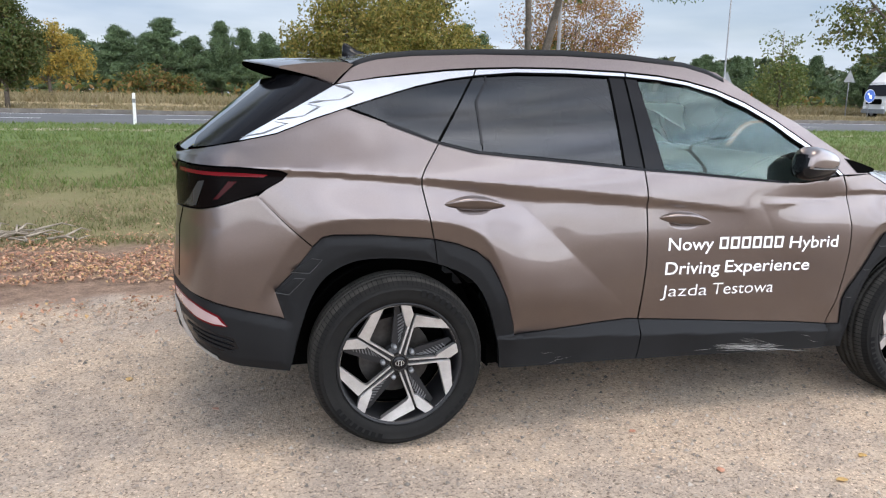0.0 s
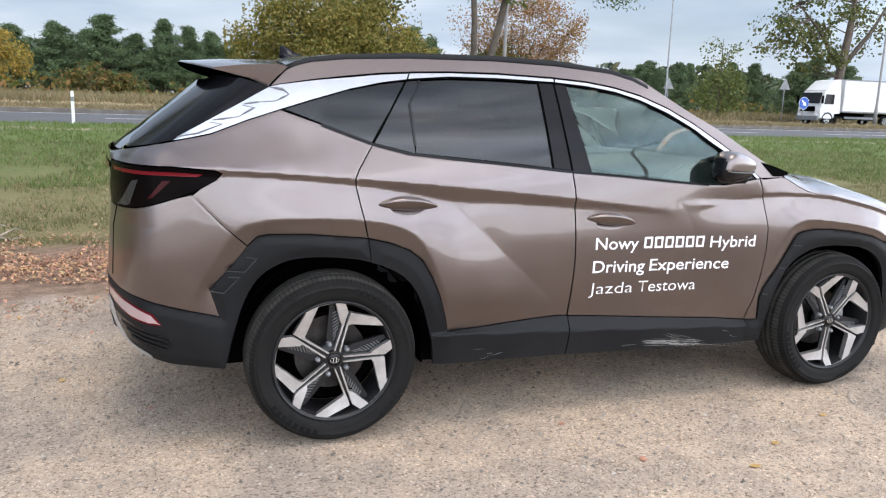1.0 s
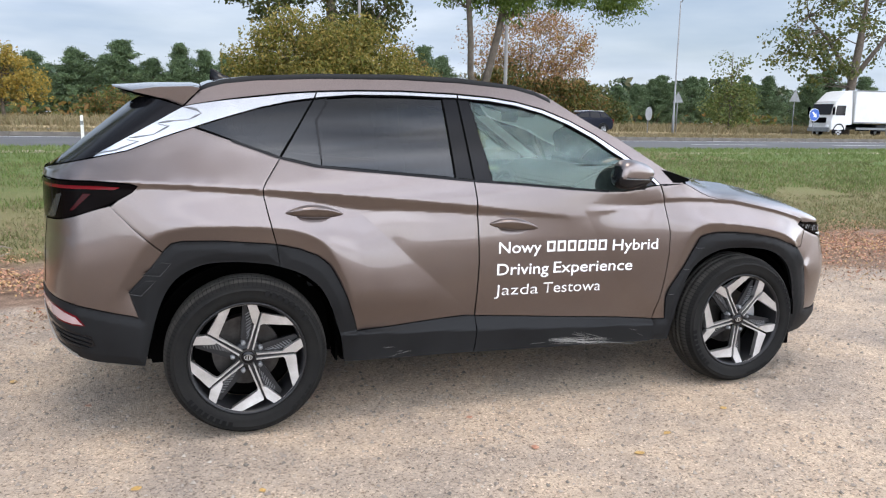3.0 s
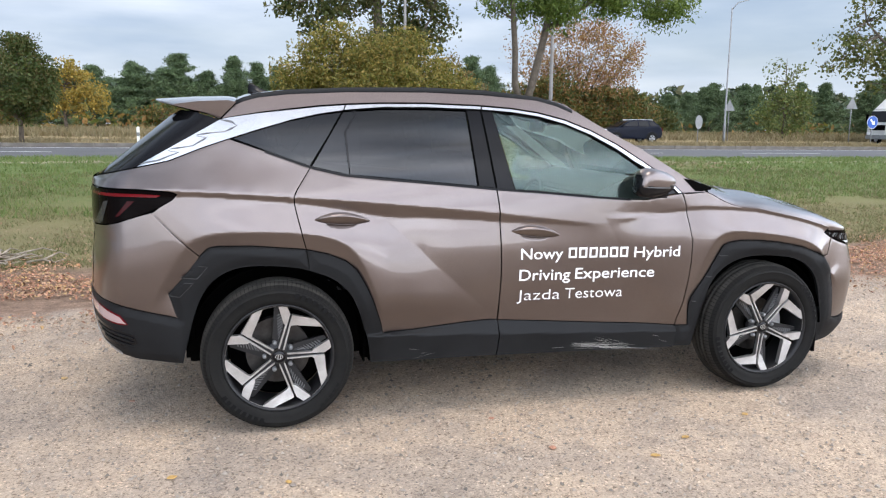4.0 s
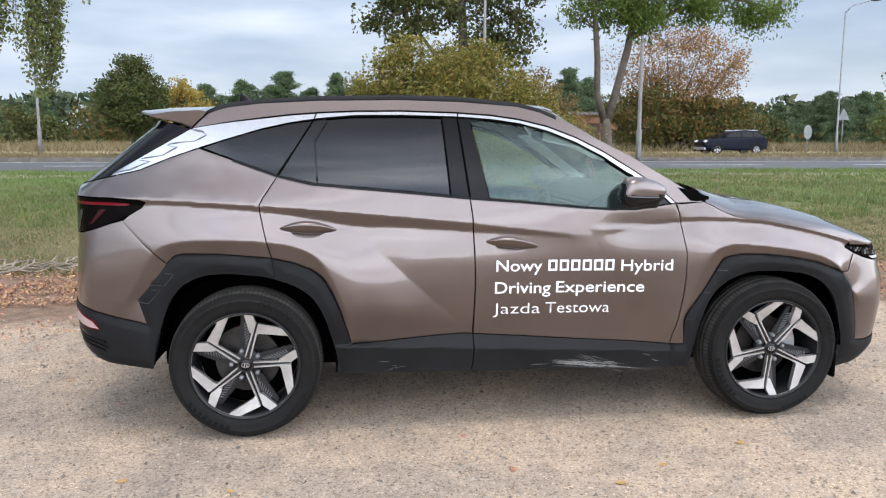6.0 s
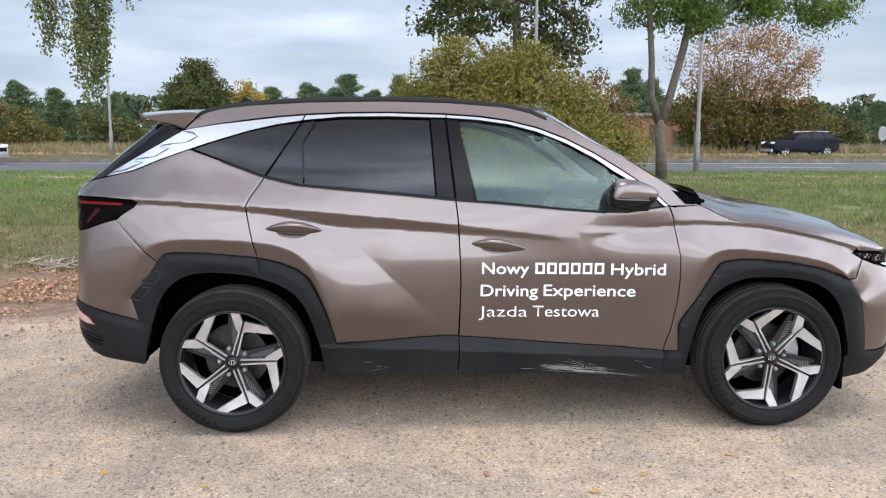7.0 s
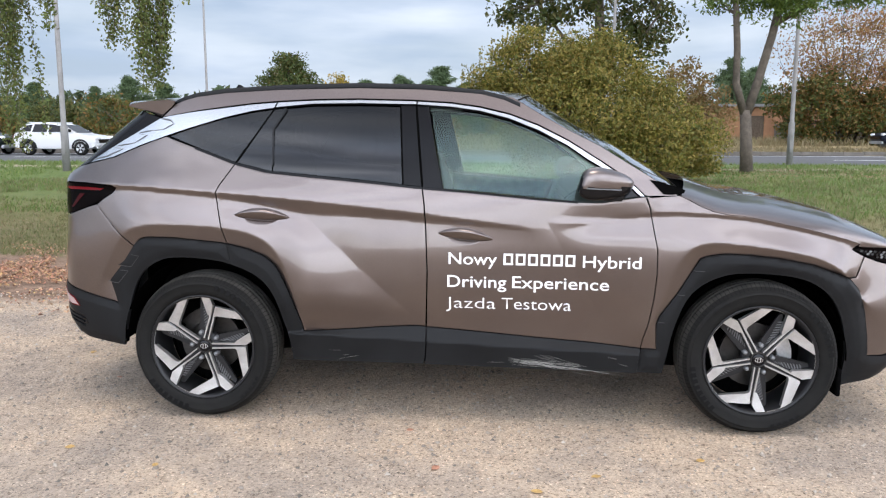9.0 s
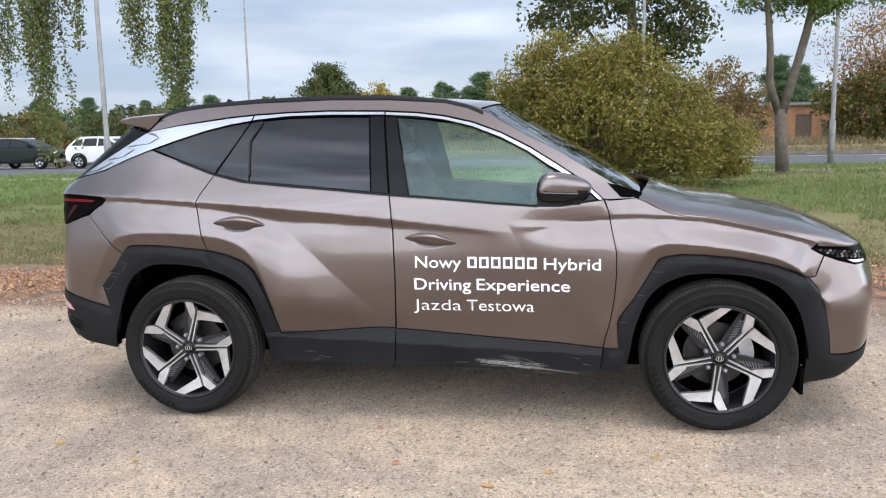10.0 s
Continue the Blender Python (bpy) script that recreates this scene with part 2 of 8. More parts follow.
SIGN_GREY = surface("grey_sign_back", (0.15, 0.155, 0.155), (0.22, 0.23, 0.23), 0.6, scale=5)
POST_WHITE = surface("white_post_paint", (0.62, 0.61, 0.57), (0.80, 0.79, 0.76), 0.6, scale=9)


# ---- helpers for building ----
def part(name, bm, material, parent=None, label="", smooth=False):
    """Links a bmesh as one mesh object, under a thing where one is given."""
    me = bpy.data.meshes.new(name)
    bm.to_mesh(me)
    bm.free()
    return linked(name, me, material, parent, label, smooth)


def linked(name, me, material, parent=None, label="", smooth=False):
    ob = new(name, me)
    for m in material if isinstance(material, (list, tuple)) else (material,):
        me.materials.append(m)
    if smooth:
        me.shade_smooth()
    if parent is not None:
        ob.parent = parent
    if label:
        ob["label"] = label
    return ob


def raw(name, verts, faces, material, parent=None, label="", smooth=False):
    me = bpy.data.meshes.new(name)
    me.from_pydata([tuple(v) for v in verts], [], [tuple(f) for f in faces])
    me.update()
    return linked(name, me, material, parent, label, smooth)


def box(bm, x0, x1, y0, y1, z0, z1, bevel=0.0):
    r = bmesh.ops.create_cube(bm, size=1.0, matrix=Matrix.LocRotScale(((x0 + x1) / 2, (y0 + y1) / 2, (z0 + z1) / 2), None, (x1 - x0, y1 - y0, z1 - z0)))
    if bevel:
        es = {e for v in r["verts"] for e in v.link_edges}
        bmesh.ops.bevel(bm, geom=list(es), offset=bevel, segments=2, affect="EDGES")
    return bm


def tube(bm, points, radii, sides=8, cap=True):
    """A tapered tube along points."""
    pts = [Vector(p) for p in points]
    rings = []
    for i, p in enumerate(pts):
        d = (pts[min(i + 1, len(pts) - 1)] - pts[max(i - 1, 0)]).normalized()
        u = d.cross(Vector((0.31, 0.17, 1.0)) if abs(d.z) < 0.95 else Vector((1, 0, 0))).normalized()
        v = d.cross(u)
        rings.append([bm.verts.new(p + radii[i] * (math.cos(a) * u + math.sin(a) * v)) for a in (2 * math.pi * k / sides for k in range(sides))])
    for a, b in zip(rings, rings[1:]):
        for k in range(sides):
            bm.faces.new((a[k], a[(k + 1) % sides], b[(k + 1) % sides], b[k]))
    if cap:
        bm.faces.new(rings[0][::-1])
        bm.faces.new(rings[-1])
    return bm


def lathe(bm, profile, segments=64, axis="y", cx=0.0, cz=0.0):
    """Turns (radius, y) pairs round the y axis through (cx, cz)."""
    rings = []
    for r, y in profile:
        rings.append([bm.verts.new((cx + r * math.sin(a), y, cz + r * math.cos(a))) for a in (2 * math.pi * k / segments for k in range(segments))])
    for a, b in zip(rings, rings[1:]):
        for k in range(segments):
            bm.faces.new((a[k], b[k], b[(k + 1) % segments], a[(k + 1) % segments]))
    return bm


def slab(bm, outline, y0, y1):
    """An upright plate from an (x, z) outline, between two depths."""
    a = [bm.verts.new((x, y0, z)) for x, z in outline]
    b = [bm.verts.new((x, y1, z)) for x, z in outline]
    bm.faces.new(a)
    bm.faces.new(b[::-1])
    for i in range(len(a)):
        j = (i + 1) % len(a)
        bm.faces.new((a[i], b[i], b[j], a[j]))
    bmesh.ops.recalc_face_normals(bm, faces=bm.faces[:])
    return bm


def smoothstep(a, b, v):
    t = np.clip((v - a) / (b - a), 0, 1)
    return t * t * (3 - 2 * t)


def ground_z(x, y):
    """The lie of the land: a level yard, a lawn that rises to the road, and flat fields."""
    z = 0.42 * smoothstep(4.5, 16.5, y) - 0.10 * smoothstep(22.3, 22.9, y) + 0.20 * smoothstep(36.0, 36.4, y)
    return z + 0.10 * smoothstep(36.5, 40.5, y) - 0.10 * smoothstep(40.6, 41.0, y) + 0.16 * smoothstep(47.5, 49, y) + 0.25 * smoothstep(49, 70, y)


# ---- the ground ----
def yard_material():
    """Compacted pale gravel, a littered bare edge, and thin autumn grass, by their place on the ground."""
    m, n, l, p = nodes_of("ground_surface")
    co, sep = n.new("ShaderNodeTexCoord"), n.new("ShaderNodeSeparateXYZ")
    l.new(co.outputs["Object"], sep.inputs["Vector"])

    def ranged(v, a, b):
        r = n.new("ShaderNodeMapRange")
        r.interpolation_type = "SMOOTHSTEP"
        r.inputs["From Min"].default_value, r.inputs["From Max"].default_value = a, b
        l.new(v, r.inputs["Value"])
        return r.outputs["Result"]

    def math2(op, a, b):
        k = n.new("ShaderNodeMath")
        k.operation = op
        for i, v in enumerate((a, b)):
            if isinstance(v, (int, float)):
                k.inputs[i].default_value = v
            else:
                l.new(v, k.inputs[i])
        return k.outputs[0]

    wander = math2("MULTIPLY", math2("SUBTRACT", noisy(n, l, 0.8, 5.0), 0.5), 2.6)
    y = math2("ADD", sep.outputs["Y"], wander)
    # gravel
    patches, grit, fine = noisy(n, l, 1.1, 6.0, 0.6), noisy(n, l, 62.0, 4.0, 0.75), noisy(n, l, 210.0, 2.0, 0.6)
    c1 = ramp(n, (0.32, (0.300, 0.252, 0.210)), (0.45, (0.410, 0.334, 0.264)), (0.55, (0.485, 0.385, 0.290)), (0.70, (0.535, 0.420, 0.308)))
    l.new(patches, c1.inputs["Fac"])
    c2 = ramp(n, (0.30, (0.10, 0.095, 0.09)), (0.46, (0.5, 0.5, 0.5)), (0.60, (0.52, 0.51, 0.50)), (0.74, (0.95, 0.92, 0.88)))
    l.new(grit, c2.inputs["Fac"])
    stones = mixed(n, l, 0.95, c1.outputs["Color"], c2.outputs["Color"], "OVERLAY")
    vo = n.new("ShaderNodeTexVoronoi")
    vo.inputs["Scale"].default_value = 125.0
    l.new(co.outputs["Object"], vo.inputs["Vector"])
    speck = ramp(n, (0.0, (0.10, 0.09, 0.08)), (0.22, (0.42, 0.41, 0.40)), (0.5, (0.5, 0.5, 0.5)), (0.80, (0.54, 0.53, 0.52)), (1.0, (0.97, 0.95, 0.92)))
    l.new(vo.outputs["Color"], speck.inputs["Fac"])
    gravel = mixed(n, l, 0.85, stones, speck.outputs["Color"], "OVERLAY")
    # coarse dark grit gathered in drifts, and small pits
    drift = ramp(n, (0.36, (0.33, 0.33, 0.33)), (0.52, (0.50, 0.50, 0.50)), (0.68, (0.58, 0.57, 0.55)))
    l.new(noisy(n, l, 7.5, 7.0, 0.75), drift.inputs["Fac"])
    gravel = mixed(n, l, 0.55, gravel, drift.outputs["Color"], "OVERLAY")
    pit = ramp(n, (0.60, (1, 1, 1)), (0.68, (0.42, 0.40, 0.38)))
    l.new(noisy(n, l, 38.0, 2.0, 0.5), pit.inputs["Fac"])
    gravel = mixed(n, l, 0.8, gravel, pit.outputs["Color"], "MULTIPLY")
    # bare edge
    c3 = ramp(n, (0.36, (0.080, 0.055, 0.040)), (0.50, (0.205, 0.135, 0.093)), (0.64, (0.36, 0.245, 0.175)))
    l.new(math2("ADD", math2("MULTIPLY", noisy(n, l, 7.0, 6.0, 0.75), 0.55), math2("MULTIPLY", noisy(n, l, 55.0, 4.0, 0.75), 0.45)), c3.inputs["Fac"])
    # grass
    c4 = ramp(n, (0.28, (0.098, 0.100, 0.038)), (0.46, (0.155, 0.143, 0.060)), (0.60, (0.205, 0.172, 0.085)), (0.78, (0.275, 0.210, 0.118)))
    l.new(math2("ADD", math2("MULTIPLY", noisy(n, l, 0.55, 6.0, 0.65), 0.5), math2("MULTIPLY", noisy(n, l, 48.0, 5.0, 0.75), 0.5)), c4.inputs["Fac"])
    c5 = ramp(n, (0.35, (0.072, 0.115, 0.028)), (0.65, (0.130, 0.170, 0.050)))
    l.new(noisy(n, l, 7.0, 4.0), c5.inputs["Fac"])
    lush = mixed(n, l, ranged(y, 7.0, 12.0), c4.outputs["Color"], c5.outputs["Color"])
    lawn = mixed(n, l, math2("MULTIPLY", ranged(y, 4.5, 8.0), 0.9), c4.outputs["Color"], lush)
    c6 = ramp(n, (0.3, (0.22, 0.165, 0.085)), (0.7, (0.36, 0.28, 0.16)))
    l.new(noisy(n, l, 1.5, 5.0), c6.inputs["Fac"])
    dry = mixed(n, l, ranged(sep.outputs["Y"], 35.0, 36.0), lawn, c6.outputs["Color"])
    path = math2("MULTIPLY", ranged(y, 17.6, 18.1), math2("SUBTRACT", 1.0, ranged(y, 19.0, 19.5)))
    dry = mixed(n, l, math2("MULTIPLY", path, 0.85), dry, (0.33, 0.27, 0.20))
    edge = mixed(n, l, ranged(y, 1.45, 2.0), gravel, c3.outputs["Color"])
    l.new(mixed(n, l, ranged(y, 3.6, 4.9), edge, dry), p.inputs["Base Color"])
    p.inputs["Roughness"].default_value, p.inputs["Specular IOR Level"].default_value = 0.92, 0.25
    relief = math2("ADD", math2("MULTIPLY", grit, 0.7), math2("MULTIPLY", fine, 0.5))
    bumped(n, l, p, relief, 0.8, 0.014)
    return m


def axis_steps(lo, hi, near, far):
    out, v, step = [], 0.0, near
    while v < hi:
        out.append(v)
        if v > 25:
            step *= 1.35
        v += step
    out.append(hi)
    v, step = -near, near
    while v > lo:
        out.insert(0, v)
        if v < -25:
            step *= 1.35
        v -= step
    out.insert(0, lo)
    return np.array(out)


def build_ground():
    xs, ys = axis_steps(-1500, 1500, 0.5, 0), axis_steps(-1500, 3000, 0.3, 0)
    ys = np.unique(np.concatenate([ys, np.arange(22.0, 50.0, 0.2)]))
    gx, gy = np.meshgrid(xs, ys)
    gz = ground_z(gx, gy)
    near = np.exp(-((gx / 14) ** 2)) * smoothstep(4.0, 6.0, gy) * (1 - smoothstep(19, 22, gy))
    gz = gz + near * np.array([[0.05 * noise.noise((a * 0.5, b * 0.5, 0.0)) if 3 < b < 23 and abs(a) < 40 else 0.0 for a in xs] for b in ys])
    nx = len(xs)
    verts = np.stack([gx, gy, gz], -1).reshape(-1, 3)
    idx = np.arange(len(verts)).reshape(len(ys), nx)
    faces = np.stack([idx[:-1, :-1], idx[:-1, 1:], idx[1:, 1:], idx[1:, :-1]], -1).reshape(-1, 4)
    ob = raw("ground", verts.tolist(), faces.tolist(), yard_material(), smooth=True)
    return tagged(ob, "pale compacted gravel yard meeting thin autumn grass", "ground", kind="structure")


ground = build_ground()


def road_strip(name, y0, y1, z, label):
    bm = bmesh.new()
    box(bm, -420, 420, y0, y1, z - 0.3, z)
    return tagged(part(name, bm, ASPHALT), label, "road", kind="structure")


road_strip("road", 23.0, 35.6, 0.36, "grey worn asphalt carriageway beyond the lawn")
road_strip("road_far", 41.2, 47.2, 0.56, "grey asphalt carriageway beyond the dry median")


def lane_lines():
    bm = bmesh.new()
    for x in range(-120, 140, 9):
        box(bm, x, x + 4.5, 29.2, 29.34, 0.36, 0.366)
    box(bm, -200, 200, 23.35, 23.5, 0.36, 0.366)
    box(bm, -200, 200, 35.1, 35.25, 0.36, 0.366)
    tagged(part("road_marking", bm, WHITE_LINE), "worn white lane lines on grey asphalt", "road marking", kind="structure")


lane_lines()


def build_kerb():
    """The stone edge between the carriageway and the dry median, stone by stone."""
    base = bmesh.new()
    box(base, -420, 420, 35.62, 35.9, 0.1, 0.40)
    kerb = tagged(part("kerb", base, KERB), "weathered concrete kerb beside the dry median", "kerb", kind="structure")
    one = bmesh.new()
    box(one, 0.0, 0.985, 35.6, 35.92, 0.40, 0.57, bevel=0.015)
    me = bpy.data.meshes.new("kerb_stone")
    one.to_mesh(me)
    one.free()
    me.materials.append(KERB)
    for i in range(-52, 62):
        s = new("kerb_stone", me)
        s.location = (i * 1.0, random.uniform(-0.012, 0.012), random.uniform(-0.012, 0.012))
        s.parent = kerb


build_kerb()


# ---- the parked car: shape of its side ----
from mathutils.geometry import delaunay_2d_cdt

# The right side is a height field: half-width over (x from the rear axle, z).
DX = 0.003
GX, GZ = np.arange(-1.0, 3.7, DX), np.arange(0.10, 1.75, DX)
SHOULDER = [(-0.95, 1.174), (-0.443, 1.161), (-0.17, 1.147), (0.086, 1.13), (0.382, 1.106), (0.657, 1.08), (0.932, 1.051), (1.111, 1.031), (1.346, 1.002), (1.588, 0.97), (1.7, 0.968), (1.777, 0.978)]
UNDERCUT = [(-0.95, 1.150), (-0.443, 1.142), (-0.17, 1.128), (0.086, 1.104), (0.246, 1.082), (0.383, 1.057), (0.521, 1.030), (0.657, 1.026), (0.795, 1.020), (1.111, 0.999), (1.346, 0.986), (1.588, 0.967)]
BELT = [(-0.615, 1.267), (-0.201, 1.399), (-0.042, 1.343), (0.169, 1.268), (0.322, 1.232), (0.516, 1.212), (0.794, 1.187), (1.09, 1.158), (1.349, 1.138), (1.627, 1.112), (1.821, 1.098), (2.131, 1.126)]
FLARE_REAR = [(-0.56, 0.66), (-0.414, 0.916), (-0.307, 0.960), (-0.164, 0.975), (0.11, 0.963), (0.245, 0.940), (0.353, 0.890), (0.405, 0.805), (0.457, 0.692), (0.495, 0.578)]
ARCH_REAR = [(-0.496, 0.684), (-0.424, 0.761), (-0.349, 0.861), (-0.311, 0.898), (-0.267, 0.907), (-0.112, 0.906), (0.106, 0.886), (0.242, 0.857), (0.323, 0.823), (0.377, 0.777), (0.416, 0.707), (0.455, 0.621), (0.493, 0.507), (0.506, 0.449)]
FLARE_FRONT = [(2.17, 0.50), (2.215, 0.62), (2.27, 0.775), (2.33, 0.880), (2.40, 0.917), (2.50, 0.919), (2.72, 0.892), (2.88, 0.862), (2.985, 0.820), (3.05, 0.766), (3.10, 0.70), (3.19, 0.60)]
ARCH_FRONT = [(2.21, 0.398), (2.206, 0.448), (2.203, 0.52), (2.216, 0.563), (2.291, 0.672), (2.389, 0.842), (2.425, 0.856), (2.495, 0.867), (2.608, 0.863), (2.751, 0.848), (2.902, 0.819), (3.066, 0.758), (3.122, 0.702), (3.162, 0.596), (3.187, 0.475), (3.195, 0.378)]
FENDER_LINE = [(1.777, 0.978), (1.929, 1.019), (2.154, 1.050), (2.322, 1.055), (2.599, 1.038), (2.742, 1.009), (2.891, 0.978), (3.052, 0.937), (3.16, 0.905), (3.4, 0.84)]
DOOR_FOLD = [(0.535, 1.005), (0.655, 0.901), (0.791, 0.774), (0.928, 0.646), (1.053, 0.530)]
FRONT_FOLD = [(1.722, 0.937), (1.794, 0.795), (1.912, 0.595), (2.001, 0.449)]


def spread(line, widths):
    """Gives every point of a line a half-width, running evenly through those given."""
    ws = np.interp(np.linspace(0, 1, len(line)), np.linspace(0, 1, len(widths)), widths)
    return [(x, z, w) for (x, z), w in zip(line, ws)]


def blur(a, times):
    for _ in range(times):
        for ax in (0, 1):
            p = np.concatenate([np.take(a, [0], ax), a, np.take(a, [-1], ax)], ax)
            k = a.shape[ax]
            a = 0.25 * np.take(p, range(0, k), ax) + 0.5 * np.take(p, range(1, k + 1), ax) + 0.25 * np.take(p, range(2, k + 2), ax)
    return a


def glass_plane(z):
    u = z - 1.158
    return 0.868 - 0.33 * u - 0.16 * u * abs(u)


def laid(value, weight, hinge, upright):
    """A pressed sheet: bends as little as it can between the lines that hold it, and freely along its creases."""
    out = None
    for k, rounds in ((8, 700), (4, 500), (2, 260)):
        n, m = value.shape[0] // k, value.shape[1] // k
        w = weight[: n * k, : m * k].reshape(n, k, m, k)
        v = (value * weight)[: n * k, : m * k].reshape(n, k, m, k).sum((1, 3))
        c = w.sum((1, 3))
        v = v / np.maximum(c, 1e-9)
        c = w.max((1, 3))
        stiff = 1.0 - 0.995 * hinge[: n * k, : m * k].reshape(n, k, m, k).max((1, 3))
        if out is None:
            out = np.full((n, m), 0.89)
            out = np.where(c > 0, v, out)
        else:
            gx, gz = np.minimum(np.arange(n) / 2.0, out.shape[0] - 1), np.minimum(np.arange(m) / 2.0, out.shape[1] - 1)
            gx, gz = np.clip(gx - 0.25, 0, None), np.clip(gz - 0.25, 0, None)
            out = np.stack([np.interp(gz, np.arange(out.shape[1]), row) for row in out])
            out = np.stack([np.interp(gx, np.arange(out.shape[0]), col) for col in out.T], 1)
        along = 1.0 - 0.995 * upright[: n * k, : m * k].reshape(n, k, m, k).max((1, 3))
        sx, sz, sc = along[1:-1, :], stiff[:, 1:-1], 2.0 * np.minimum.reduce([stiff[:-1, :-1], stiff[1:, :-1], stiff[:-1, 1:], stiff[1:, 1:]])

        def bend(f):
            g = c * f
            d = sx * (f[:-2] - 2 * f[1:-1] + f[2:])
            g[:-2] += d
            g[1:-1] -= 2 * d
            g[2:] += d
            d = sz * (f[:, :-2] - 2 * f[:, 1:-1] + f[:, 2:])
            g[:, :-2] += d
            g[:, 1:-1] -= 2 * d
            g[:, 2:] += d
            d = sc * (f[1:, 1:] - f[:-1, 1:] - f[1:, :-1] + f[:-1, :-1])
            g[1:, 1:] += d
            g[:-1, 1:] -= d
            g[1:, :-1] -= d
            g[:-1, :-1] += d
            return g
        pre = 1.0 / (c + 14.0)
        r = c * v - bend(out)
        z = pre * r
        p, rz = z.copy(), (r * z).sum()
        for _ in range(rounds):
            q = bend(p)
            a = rz / max((p * q).sum(), 1e-30)
            out = out + a * p
            r = r - a * q
            z = pre * r
            rz, old = (r * z).sum(), rz
            p = z + (rz / max(old, 1e-30)) * p
    gx, gz = (np.arange(value.shape[0]) - 0.5) / k, (np.arange(value.shape[1]) - 0.5) / k
    out = np.stack([np.interp(gz, np.arange(out.shape[1]), row) for row in out])
    return np.stack([np.interp(gx, np.arange(out.shape[0]), col) for col in out.T], 1)


def fold_side(line, x, z):
    """The distance from a slanting fold, positive on its lower rear side."""
    (ax, az), (bx, bz) = line[0], line[-1]
    k = math.hypot(bx - ax, bz - az)
    return ((x - ax) * (bz - az) - (z - az) * (bx - ax)) / k


def eased(line, rounds=3):
    """Cuts the corners of a line, keeping its ends."""
    for _ in range(rounds):
        p = np.array(line)
        q = np.stack([0.75 * p[:-1] + 0.25 * p[1:], 0.25 * p[:-1] + 0.75 * p[1:]], 1).reshape(-1, 3)
        line = [tuple(p[0]), *map(tuple, q[1:-1]), tuple(p[-1])]
    return line


def side_field():
    shape = (len(GX), len(GZ))
    value, weight, hinge, upright = np.zeros(shape), np.zeros(shape), np.zeros(shape), np.zeros(shape)
    x, z = np.meshgrid(GX, GZ, indexing="ij")
    # the windows and all above the waistline lie on one curved plane
    waist = np.interp(x, [p[0] for p in BELT], [p[1] for p in BELT], left=1.26, right=9)
    over = (z > waist) | ((x > 2.1) & (z > 1.16))
    value[over], weight[over] = glass_plane(z[over]), 20
    low = z < 0.24
    value[low], weight[low] = 0.86, 1
    hard, firm, soft = 1.5, 0.4, 0.004
    lines = [
        (hard, 1, spread(SHOULDER, (0.895, 0.894, 0.892, 0.890, 0.890, 0.890, 0.891, 0.893, 0.896, 0.899, 0.897, 0.8925))),
        (hard, 1, spread(UNDERCUT, (0.888, 0.887, 0.885, 0.882, 0.878, 0.873, 0.871, 0.871, 0.873, 0.879, 0.888, 0.897))),
        (hard, 1, spread(FLARE_REAR, (0.915, 0.922, 0.922, 0.920, 0.918, 0.917, 0.917, 0.917, 0.914, 0.906))),
        (hard, 1, spread(ARCH_REAR, (0.895, 0.899, 0.902, 0.902, 0.902, 0.901, 0.899, 0.898, 0.898, 0.898, 0.899, 0.899, 0.894, 0.884))),
        (hard, 1, spread(FLARE_FRONT, (0.890, 0.920, 0.928, 0.930, 0.918))),
        (hard, 1, spread(ARCH_FRONT, (0.874, 0.892, 0.906, 0.910, 0.900))),
        (hard, 1, spread(FENDER_LINE, (0.8925, 0.8815, 0.8815, 0.886, 0.888, 0.889, 0.890, 0.890, 0.890, 0.890))),
        (hard, 1, spread([(a, b - d) for (a, b), d in zip(FENDER_LINE, (0.002, 0.008, 0.015, 0.017, 0.018, 0.018, 0.018, 0.018, 0.018, 0.018))], (0.8920, 0.8795, 0.8775, 0.881, 0.883, 0.884, 0.885, 0.885, 0.885, 0.885))),
        (soft, 0, spread([(0.60, 0.953), (1.0, 0.948), (1.35, 0.940), (1.62, 0.932), (1.85, 0.930), (2.18, 0.930)], (0.8865, 0.887, 0.8890, 0.9000, 0.903, 0.906))),
        (soft, 0, spread([(0.75, 0.860), (1.35, 0.860), (1.76, 0.860), (2.19, 0.860)], (0.8985, 0.8985, 0.9030, 0.908))),
        (soft, 0, spread([(0.85, 0.69), (1.5, 0.69), (1.85, 0.69), (2.18, 0.69)], (0.899, 0.8905, 0.8925, 0.898))),
        (soft, 0, spread([(0.66, 0.58), (0.90, 0.58), (1.5, 0.58), (1.92, 0.58), (2.17, 0.58)], (0.907, 0.888, 0.880, 0.882, 0.886))),
        (firm, 0, spread([(0.52, 0.45), (1.07, 0.487), (1.6, 0.443), (2.13, 0.398)], (0.876, 0.866, 0.864, 0.864))),
        (soft, 0, spread([(-0.95, 0.80), (-0.62, 0.80), (-0.50, 0.83)], (0.925, 0.922))),
        (soft, 0, spread([(-0.95, 0.66), (-0.60, 0.60), (-0.46, 0.57)], (0.915, 0.900))),
        (soft, 0, spread([(-0.95, 1.0), (-0.70, 1.01), (-0.52, 1.08)], (0.895, 0.903))),
        (soft, 0, spread([(3.25, 0.60), (3.65, 0.60)], (0.925, 0.925))),
        (firm, 0, spread([(-0.95, 0.40), (-0.45, 0.36)], (0.89, 0.885))),
        (soft, 0, spread([(2.16, 1.115), (2.45, 1.11), (3.0, 1.07), (3.6, 1.05)], (0.864, 0.850, 0.83))),
    ]
